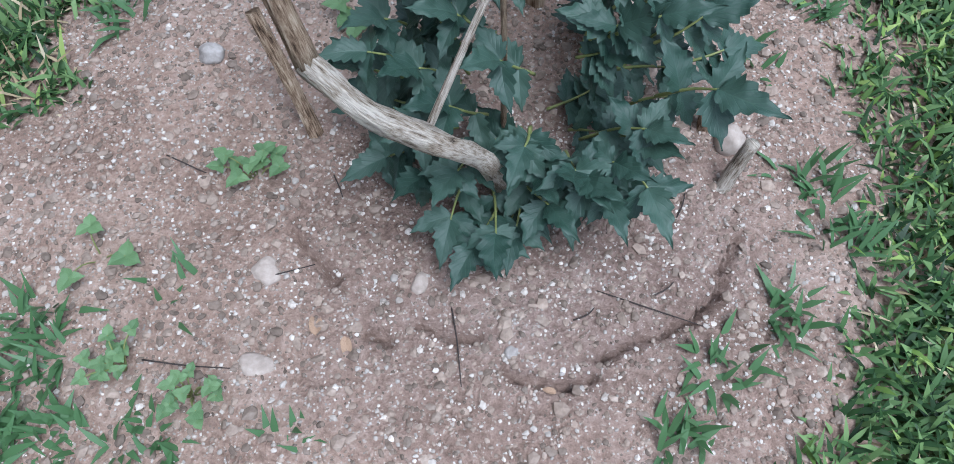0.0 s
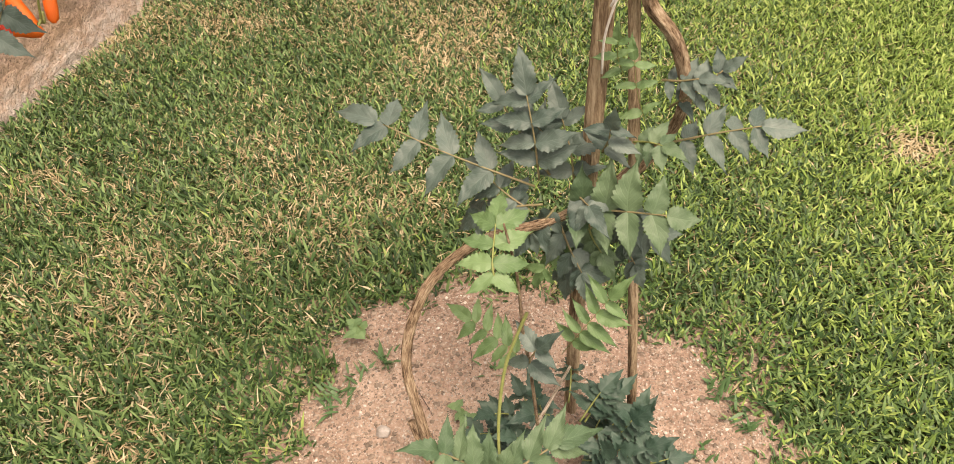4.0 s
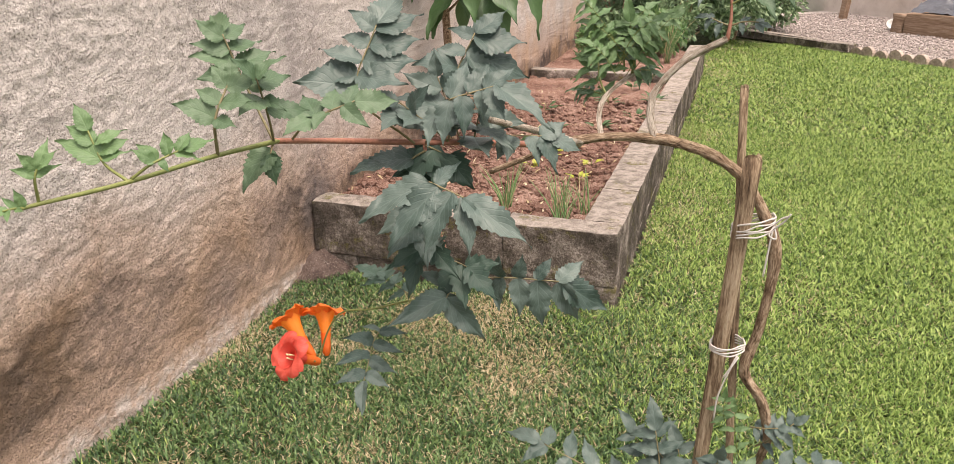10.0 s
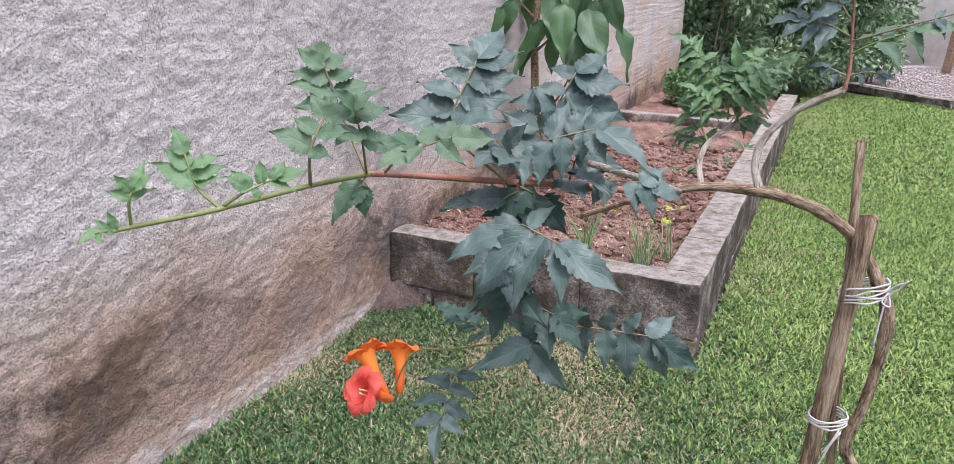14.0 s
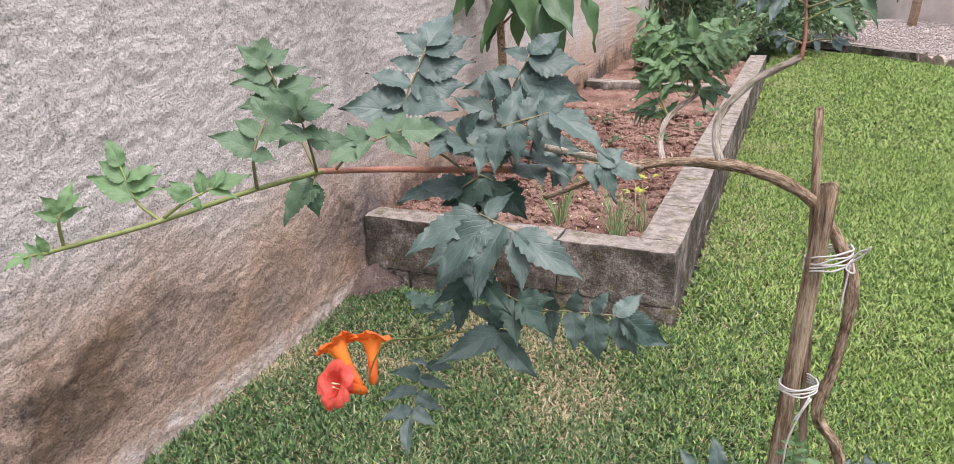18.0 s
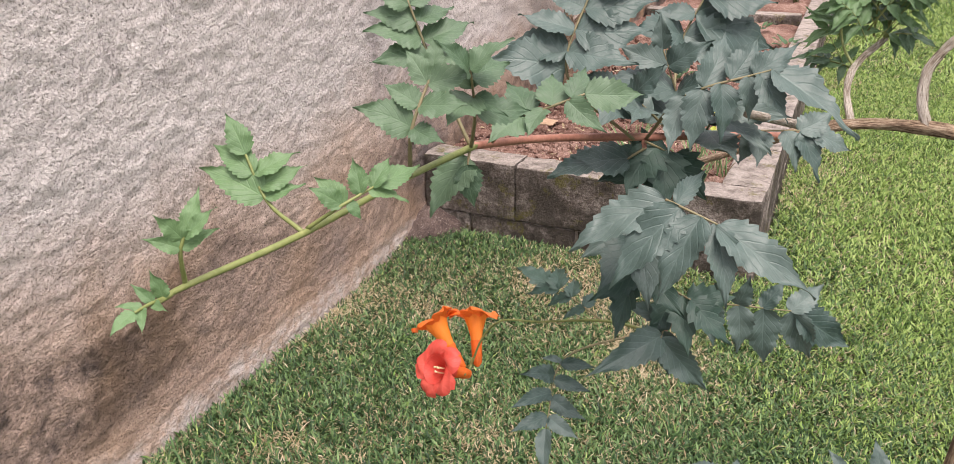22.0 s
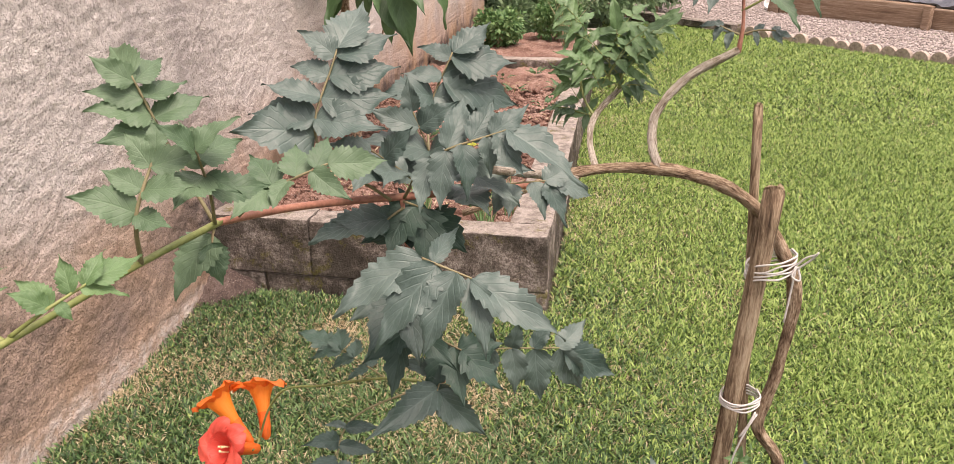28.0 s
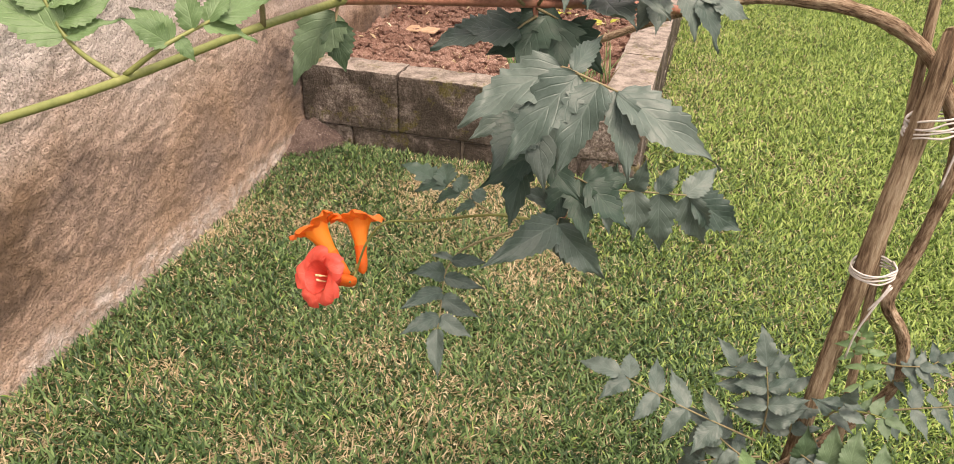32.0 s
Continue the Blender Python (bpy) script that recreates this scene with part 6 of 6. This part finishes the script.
WEED_BLADES = blades(YOUNG, [(8, 0.85, 0, 0.15, 0.1), (8, 0.75, 0, 0.2, 0.15)])
clover((1.405, 1.73), 9, 0.0105, 1, "small clover-like weed with rounded leaflets on the soil")
clover((1.311, 1.643), 3, 0.013, 2, "small seedling with two rounded leaves on the soil")
clover((1.413, 1.556), 12, 0.0075, 3, "low creeping weed with small leaves on the soil")
clover((1.36, 1.565), 11, 0.008, 4, "low creeping weed with small leaves on the soil")
clover((1.24, 2.005), 3, 0.020, 5, "seedling with rounded leaves at the edge of the grass")
clover((1.45, 1.90), 4, 0.014, 6, "small weed behind the old stem")


def tuft(name, at, count, length, width, lean, seed, label, group, mat=GRASS, radius=0.01):
    """A tuft: each blade of grass is a part of its own."""
    g = np.random.default_rng(seed)
    t = thing(name, at, label, "grass tuft", group)
    for k in range(count):
        a, r = g.uniform(0, 6.28), radius * math.sqrt(g.uniform(0, 1))
        base = np.array([[at[0] + r * math.cos(a), at[1] + r * math.sin(a), at[2]]])
        part("blade", blade_field("blade", base, np.array([length * g.uniform(0.6, 1.15)]), np.array([width * g.uniform(0.8, 1.2)]), lean + g.uniform(-0.2, 0.2), g), mat, t)
    return t


for k, (px, py, n, ln) in enumerate(((1.38, 1.624, 8, 0.05), (1.288, 1.585, 30, 0.055), (1.30, 1.56, 24, 0.055), (1.491, 1.528, 10, 0.04), (1.816, 1.687, 22, 0.045), (1.774, 1.640, 22, 0.05), (1.748, 1.588, 20, 0.05),
                                     (1.236, 1.876, 18, 0.045), (1.286, 1.969, 14, 0.04), (1.25, 1.93, 10, 0.04), (1.835, 1.80, 20, 0.05), (1.86, 1.76, 18, 0.05), (1.80, 2.03, 16, 0.04), (1.84, 1.99, 16, 0.04), (1.79, 1.92, 10, 0.035),
                                     (1.46, 2.0, 8, 0.045), (1.332, 1.516, 22, 0.04), (1.375, 1.528, 14, 0.035), (1.30, 1.50, 26, 0.045), (1.40, 1.508, 14, 0.035), (1.27, 1.54, 20, 0.045))):
    tuft("grass_tuft", (px, py, -0.002), int(n * 1.5), ln * 0.72, 0.0046, 0.72, 40 + k, "tuft of broad-bladed green grass creeping into the bare soil", "tufts in the soil", TUFT, 0.02)

# ---- lawn ----
LAWN = [((WALL_X, 2.9, 1.0, 3.5), 300000, 0.0215, 0.0040, 0.70, 11, 0.02), ((1.2, 4.6, 3.5, 6.5), 210000, 0.026, 0.0046, 0.72, 12, 0.0), ((1.3, 6.5, 6.5, 11.5), 150000, 0.038, 0.0072, 0.80, 13, 0.0), ((2.9, 4.4, 1.6, 3.5), 40000, 0.03, 0.0040, 0.70, 14, 0.0),
        ((WALL_X, 7.5, -2.6, 1.0), 30000, 0.05, 0.010, 0.75, 16, 0.0), ((2.9, 7.5, 1.0, 1.6), 6000, 0.05, 0.009, 0.75, 17, 0.0), ((4.4, 8.0, 1.6, 6.5), 22000, 0.05, 0.011, 0.78, 18, 0.0), ((6.5, 8.5, 6.0, 7.6), 4000, 0.05, 0.011, 0.78, 19, 0.0),
        ((WALL_X, 1.35, 0.9, 2.3), 9000, 0.036, 0.0045, 0.6, 15, 0.02)]
for region, count, length, width, lean, seed, margin in LAWN:
    green, bright, straw = lawn(region, count, length, width, lean, seed, margin)
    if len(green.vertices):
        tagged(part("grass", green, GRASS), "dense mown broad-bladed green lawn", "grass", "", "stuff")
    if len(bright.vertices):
        tagged(part("grass", bright, SUNLIT_GRASS), "yellow-green mown lawn, painted brighter as if sunlit in the open yard", "grass", "", "stuff")
    tagged(part("dry_grass", straw, DRY), "straw-coloured dead blades in the lawn", "dry grass", "", "stuff")

# ---- clods and small plants in the raised bed ----
gen = np.random.default_rng(9)
n = 13000
y = BED_Y + 0.13 + (5.9 - BED_Y) * gen.uniform(0, 1, n) ** 1.5
x = WALL_X + gen.uniform(0, 1, n) * (BED_X + (y - BED_Y) * BED_FLARE - 0.13 - WALL_X)
z = np.array([clod_height(a, b) for a, b in zip(x, y)])
clods = part("soil_clods", lumps("soil_clods", np.stack([x, y, z + 0.003], 1), gen.exponential(0.0055, n).clip(0.002, 0.026) + 0.003, gen, 0.8), CLOD)
tagged(clods, "lumps of red-brown soil in the raised bed", "soil clods", "", "stuff")

gen = np.random.default_rng(19)
n = 700
y = BED_Y + 0.14 + (6.2 - BED_Y) * gen.uniform(0, 1, n) ** 1.6
x = WALL_X + 0.02 + gen.uniform(0, 1, n) * (BED_X + (y - BED_Y) * BED_FLARE - 0.16 - WALL_X)
z = np.array([clod_height(a, b) + 0.008 for a, b in zip(x, y)])
litter = part("leaf_litter", blade_field("leaf_litter", np.stack([x, y, z], 1), gen.uniform(0.012, 0.04, n), gen.uniform(0.003, 0.011, n), 0.93, gen), DRY)
tagged(litter, "straw and dry leaf bits strewn on the red soil", "litter", "", "stuff")


def chives(at, count, length, seed):
    rnd = random.Random(seed)
    t = thing("chive_clump", at, "clump of thin green chives in the raised bed", "chives", "herbs in the bed")
    for k in range(count):
        a, lean = rnd.uniform(0, 6.28), rnd.uniform(0.05, 0.5)
        ln = length * rnd.uniform(0.6, 1.1)
        b = Vector(at) + Vector((0.02 * rnd.uniform(-1, 1), 0.02 * rnd.uniform(-1, 1), -0.01))
        d = Vector((math.cos(a) * lean, math.sin(a) * lean, 1)).normalized()
        p, q = b + d * ln * 0.5, b + d * ln + Vector((math.cos(a), math.sin(a), -0.4)) * ln * 0.25 * lean
        part("blade", tube([(*b, 0.0022), (*p, 0.002), (*q, 0.0006)], 4, 5), CHIVE if rnd.random() > 0.2 else DRY, t)


CHIVE = simple("chive", [(0.3, (0.09, 0.18, 0.06)), (0.7, (0.20, 0.33, 0.14))], 30, 0.5, 0.4, None)
chives((0.82, 3.71, 0.26), 20, 0.21, 1)
chives((1.06, 3.60, 0.26), 26, 0.21, 2)
chives((1.125, 3.70, 0.26), 14, 0.19, 3)
chives((1.06, 7.75, 0.26), 40, 0.55, 4)


def seedling(at, count, size, mat_blades, seed, label, up=0.5):
    rnd = random.Random(seed)
    t = thing("seedling", at, label, "seedling", "seedlings in the bed")
    for k in range(count):
        a = rnd.uniform(0, 6.28)
        d = Vector((math.cos(a), math.sin(a), up * rnd.uniform(0.4, 1.3)))
        p = Vector(at) + d * size * 0.5
        part("leaf", mat_blades[k % len(mat_blades)], None, t, "", aim(p, d, (0, 0, 1), size * rnd.uniform(0.7, 1.2)))
    part("stalk", tube([(*at, 0.0015), (at[0], at[1], at[2] + size * 0.6, 0.001)], 3, 5), GREEN_STEM, t)


LIME = leaf_material("lime_leaf", (0.25, 0.30, 0.03), (0.5, 0.5, 0.09), 0.5, 5, 0.5, 0.25)
LIME_BLADES = blades(LIME, [(8, 0.6, 5, 0.2, 0.2), (8, 0.5, 5, 0.25, 0.3)])
for k, (px, py) in enumerate(((0.79, 4.27), (0.83, 4.52), (1.03, 4.38), (1.02, 4.13))):
    seedling((px, py, 0.27), 7, 0.04, LIME_BLADES, k, "small lime-green seedling in the red soil", 0.6)
for k, (px, py) in enumerate(((0.94, 5.1), (0.72, 4.95), (1.1, 5.4), (0.88, 5.8), (0.6, 4.62), (1.15, 5.9), (0.75, 6.2), (0.95, 6.35), (0.55, 5.5))):
    seedling((px, py, 0.27), 8, 0.065, BROAD_BLADES, 20 + k, "small green vegetable seedling in the red soil", 0.7)
for at, end in (((0.27, 4.13), (0.42, 4.04)), ((0.46, 3.98), (0.53, 3.92)), ((0.9, 4.75), (0.97, 4.72))):
    ob = part("wood_chip", box_mesh("wood_chip", (at[0], end[1], 0.26), (end[0] - 0.02, at[1] - 0.01, 0.268), 0.004, 2, 0.012, 2), DEAD)
    tagged(ob, "pale curled wood chip on the red soil", "wood chip", "chips on the bed")


# ---- young broad-leaved tree by the wall ----
tree = thing("young_fruit_tree", (0.29, 4.62, 0.25), "young broad-leaved tree with hanging leaves by the wall", "tree")
part("trunk", tube([(0.27, 4.62, 0.2, 0.024), (0.265, 4.62, 0.6, 0.021), (0.25, 4.61, 0.95, 0.019), (0.27, 4.6, 1.4, 0.015), (0.26, 4.6, 1.9, 0.008)], 6, 9, 0.1, 2), BARK, tree)
for k, pts in enumerate((((0.25, 4.61, 0.9), (0.36, 4.58, 1.0), (0.44, 4.56, 1.12)), ((0.27, 4.6, 1.2), (0.42, 4.56, 1.28), (0.56, 4.52, 1.34)), ((0.255, 4.61, 1.05), (0.2, 4.5, 1.15), (0.18, 4.42, 1.28)),
                         ((0.27, 4.6, 1.35), (0.4, 4.7, 1.5), (0.5, 4.75, 1.62)), ((0.27, 4.62, 0.55), (0.40, 4.60, 0.72), (0.46, 4.58, 0.86)))):
    part("limb", tube([(*p, 0.007 - 0.002 * i) for i, p in enumerate(pts)], 5, 7, 0.1, k), BARK, tree)
rnd = random.Random(3)
for k in range(36):
    hgt = rnd.uniform(1.0, 1.75)
    a = rnd.uniform(0, 6.28)
    r = rnd.uniform(0.04, 0.34)
    p = Vector((max(0.15, 0.36 + r * math.cos(a)), 4.58 + r * 0.7 * math.sin(a), hgt))
    d = Vector((math.cos(a) * 0.5, math.sin(a) * 0.5, -0.9 + rnd.uniform(-0.1, 0.5)))
    part("leaf", BROAD_BLADES[k % 3], None, tree, "", aim(p, d, (math.cos(a) * 0.8, math.sin(a) - 0.5, 0.5), rnd.uniform(0.24, 0.36)))
for p, d, s in (((0.42, 4.56, 1.12), (0.1, 0, -1), 0.25), ((0.56, 4.52, 1.16), (0.25, -0.1, -0.9), 0.24), ((0.5, 4.55, 1.2), (0.05, -0.1, -1), 0.2), ((0.62, 4.52, 1.2), (0.35, -0.05, -0.8), 0.22), ((0.2, 4.45, 1.15), (-0.2, -0.2, -0.8), 0.2),
                ((0.46, 4.58, 0.88), (0.1, -0.1, -0.9), 0.16), ((0.36, 4.57, 0.98), (0.0, -0.1, -1), 0.18)):
    part("leaf", BROAD_BLADES[0], None, tree, "", aim(p, d, (0.25, -0.9, 0.3), s))
part("leaf", LIME_BLADES[0], None, tree, "yellowed dying leaf", aim((0.46, 4.52, 1.0), (0.1, -0.1, -1), (0.1, -0.9, 0.3), 0.12))

# ---- far end of the yard ----
ALONG, AWAY = Vector((0.671, -0.741, 0)), Vector((0.741, 0.671, 0))   # the far border runs slantwise
FAR0 = Vector((2.84, 10.88, 0))


def far_point(s, w, z=0.0):
    """s metres along the edging from its left end, w metres behind it."""
    return FAR0 + ALONG * s + AWAY * w + Vector((0, 0, z))


FAR_M = Matrix((ALONG, AWAY, Vector((0, 0, 1)))).transposed().to_4x4()
FAR_M.translation = FAR0

gravel = part("gravel_strip", mesh_from("gravel_strip", [far_point(-4, 0.05, 0.02), far_point(9, 0.05, 0.02), far_point(9, 6, 0.02), far_point(-4, 6, 0.02)], [(0, 1, 2, 3)], False), GRAVEL)
tagged(gravel, "strip of pale gravel beyond the lawn", "gravel", "", "structure")
gen = np.random.default_rng(21)
s, w = gen.uniform(-3.6, 5.5, 24000), 0.06 + 3.6 * gen.uniform(0, 1, 24000) ** 1.5
c = np.array([[FAR0.x + ALONG.x * a + AWAY.x * b, FAR0.y + ALONG.y * a + AWAY.y * b, 0.03] for a, b in zip(s, w)])
tagged(part("gravel_stones", lumps("gravel_stones", c, gen.uniform(0.007, 0.017, len(c)), gen), CHIPPINGS), "loose pale pinkish gravel stones", "gravel", "", "stuff")

edging = thing("scalloped_edging", far_point(2, 0), "low scalloped terracotta lawn edging between grass and gravel", "edging", "", "structure")
bm = bmesh.new()
bmesh.ops.create_cone(bm, cap_ends=True, segments=14, radius1=0.083, radius2=0.083, depth=0.05)
bmesh.ops.rotate(bm, verts=bm.verts, matrix=Matrix.Rotation(radians(90), 3, "X"))
for v in bm.verts:
    v.co.z = v.co.z + 0.03 if v.co.z > 0 else v.co.z * 0.6
tile = bpy.data.meshes.new("edging_tile")
bm.to_mesh(tile)
bm.free()
tile.materials.append(EDGING)
for k in range(9, 44):
    part("edging_tile", tile, None, edging, "", FAR_M @ Matrix.Translation((-1.4 + 0.165 * k, 0.02 * math.sin(k * 1.7), -0.022 + 0.014 * math.sin(k * 3.3))) @ Matrix.Rotation(radians(3 * math.sin(k * 2.3)), 4, "Y"))

BORDER_M = FAR_M @ Matrix.Translation((-0.9, 0, 0))
border = thing("sleeper_border", far_point(2.1, 2.05), "raised border of weathered timber sleepers holding a covered bed", "timber border")
for k, (s0, s1, w0, w1, h) in enumerate(((-0.05, 2.0, 2.0, 2.2, 0.30), (2.05, 4.6, 2.02, 2.22, 0.26), (4.65, 7.5, 2.04, 2.24, 0.25))):
    part("sleeper", box_mesh("sleeper", (s0, w0, 0.0), (s1, w1, h), 0.02, k, 0.02, 6), TIMBER, border, "", BORDER_M)
part("sleeper", box_mesh("sleeper", (-0.25, 2.0, 0.0), (-0.07, 3.6, 0.27), 0.02, 7, 0.02, 6), TIMBER, border, "", BORDER_M)
part("peg", box_mesh("peg", (2.0, 1.92, 0.0), (2.09, 2.0, 0.30), 0.01, 9, 0.006, 2), TIMBER, border, "", BORDER_M)


def cover_height(x, y):
    v = Vector((x * 1.1, y * 1.6, 4))
    edge = min(1.0, (x + 0.2) * 3.2, (7.4 - x) * 2.5, (y - 2.1) * 1.9 + 0.12, (3.75 - y) * 3 + 0.4)
    fold = 1 - abs(noise.noise(v * 2.3)) * 2.2
    return 0.26 + max(0, edge) * (0.20 + 0.13 * noise.noise(v * 0.8) + 0.07 * fold) + 0.085 * max(0, edge) ** 0.5 * (1 - 2.4 * abs(noise.noise(v * 4.3))) + 0.012 * noise.noise(v * 17)


cover = part("plastic_sheet", sheet("plastic_sheet", -0.06, 7.3, 2.1, 3.75, 0.035, cover_height), PLASTIC, None, "", BORDER_M)
tagged(cover, "crumpled black plastic sheet spread over the timber-edged bed", "plastic sheet")
far_wall = part("wall_north", box_mesh("wall_north", (-9, 3.8, -0.05), (12, 3.98, 2.6)), FAR_WALL, None, "", FAR_M)
tagged(far_wall, "pale plastered boundary wall at the far end of the yard", "wall", "", "structure")

bowl = thing("white_bowl", far_point(-1.3, 2.25), "white bowl lying beside the timber border", "bowl")
me = lathe([(0.03, 0.02), (0.07, 0.035), (0.095, 0.07), (0.105, 0.11), (0.098, 0.11), (0.088, 0.075), (0.06, 0.045), (0.015, 0.035)], 20, "body")
part("body", me, WHITE, bowl, "", Matrix.Translation(far_point(-1.3, 2.25, 0.03)) @ Matrix.Rotation(radians(40), 4, "X"))
post = part("wooden_post", box_mesh("wooden_post", (-0.05, 2.9, 0.0), (0.05, 3.0, 1.7), 0.01, 5, 0.01, 5), TIMBER, None, "", FAR_M @ Matrix.Translation((-2.8, 0, 0)) @ Matrix.Rotation(radians(5), 4, "Y"))
tagged(post, "leaning wooden post standing in the gravel", "post")


# ---- shrubs ----
def leaf_cloud(name, centres, radii, count, size, gen, droop=0.2):
    """Many small folded leaves spread over uneven clumps, denser outside."""
    which = gen.integers(0, len(centres), count)
    d = gen.normal(0, 1, (count, 3))
    d /= np.linalg.norm(d, axis=1)[:, None]
    r = np.asarray(radii)[which] * (gen.uniform(0, 1, count) ** 0.45)[:, None]
    p = np.asarray(centres)[which] + d * r
    p = p[p[:, 2] > 0.02]
    d = d[:len(p)]
    n = len(p)
    along = d + gen.normal(0, 0.5, (n, 3)) - np.array([0, 0, droop])
    along /= np.linalg.norm(along, axis=1)[:, None]
    side = np.cross(along, gen.normal(0, 1, (n, 3)))
    side /= np.linalg.norm(side, axis=1)[:, None]
    up = np.cross(side, along)
    L = (size * gen.uniform(0.6, 1.3, n))[:, None]
    a, b = p + along * L * 0.45 + side * L * 0.27 + up * L * 0.08, p + along * L * 0.45 - side * L * 0.27 + up * L * 0.08
    tip = p + along * L
    v = np.stack([p, a, tip, b], 1).reshape(-1, 3)
    o = (np.arange(n) * 4)[:, None]
    return fast_mesh(name, v, None, np.concatenate([o + np.array([[0, 1, 2]]), o + np.array([[0, 2, 3]])]), False)


SHRUB = blade_material("shrub_leaves", [(0.1, (0.07, 0.125, 0.065)), (0.5, (0.16, 0.25, 0.13)), (0.9, (0.32, 0.42, 0.25))], 0.4)
BUSH = blade_material("bush_leaves", [(0.1, (0.06, 0.14, 0.05)), (0.5, (0.12, 0.24, 0.09)), (0.9, (0.22, 0.34, 0.14))], 0.5)


def shrub(at, height, spread, count, leaf, mat, seed, label, name="shrub"):
    g = np.random.default_rng(seed)
    t = thing(name, at, label, "shrub", "shrubs at the far end")
    n = 14
    cs, rs = [], []
    for k in range(n):
        a, r, h = g.uniform(0, 6.28), spread * math.sqrt(g.uniform(0, 1)) * 0.75, height * g.uniform(0.18, 0.95)
        cs.append((at[0] + r * math.cos(a), at[1] + r * math.sin(a), at[2] + h))
        rs.append(spread * g.uniform(0.28, 0.5))
        if k < 7:
            part("limb", tube([(at[0], at[1], at[2], 0.014), (at[0] + r * 0.4 * math.cos(a), at[1] + r * 0.4 * math.sin(a), at[2] + h * 0.55, 0.009), (*cs[-1], 0.004)], 4, 6, 0.1, k), BARK, t)
    part("crown", leaf_cloud("crown", np.array(cs), np.array(rs)[:, None], count, leaf, g), mat, t)


for k, (px, py, h, sp) in enumerate(((0.35, 9.75, 1.75, 0.62), (0.95, 10.5, 1.7, 0.7), (1.55, 11.5, 1.8, 0.75), (2.0, 12.6, 1.7, 0.75), (0.0, 10.6, 2.2, 0.8), (0.9, 12.0, 2.2, 0.9))):
    shrub((px, py, 0.0), h, sp, 9000, 0.075, SHRUB, 60 + k, "dense dark-green leafy shrub against the boundary")
shrub((0.52, 7.75, 0.25), 0.24, 0.24, 2400, 0.045, BUSH, 90, "low bushy light-green herb in the raised bed", "herb_bush")
shrub((0.95, 8.2, 0.25), 0.35, 0.2, 1500, 0.05, BUSH, 91, "leafy green herb in the raised bed", "herb_bush")
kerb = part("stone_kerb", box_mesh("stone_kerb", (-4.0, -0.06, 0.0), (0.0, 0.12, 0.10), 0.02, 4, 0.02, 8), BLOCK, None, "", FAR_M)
tagged(kerb, "low mossy stone kerb before the shrubs", "kerb", "", "structure")
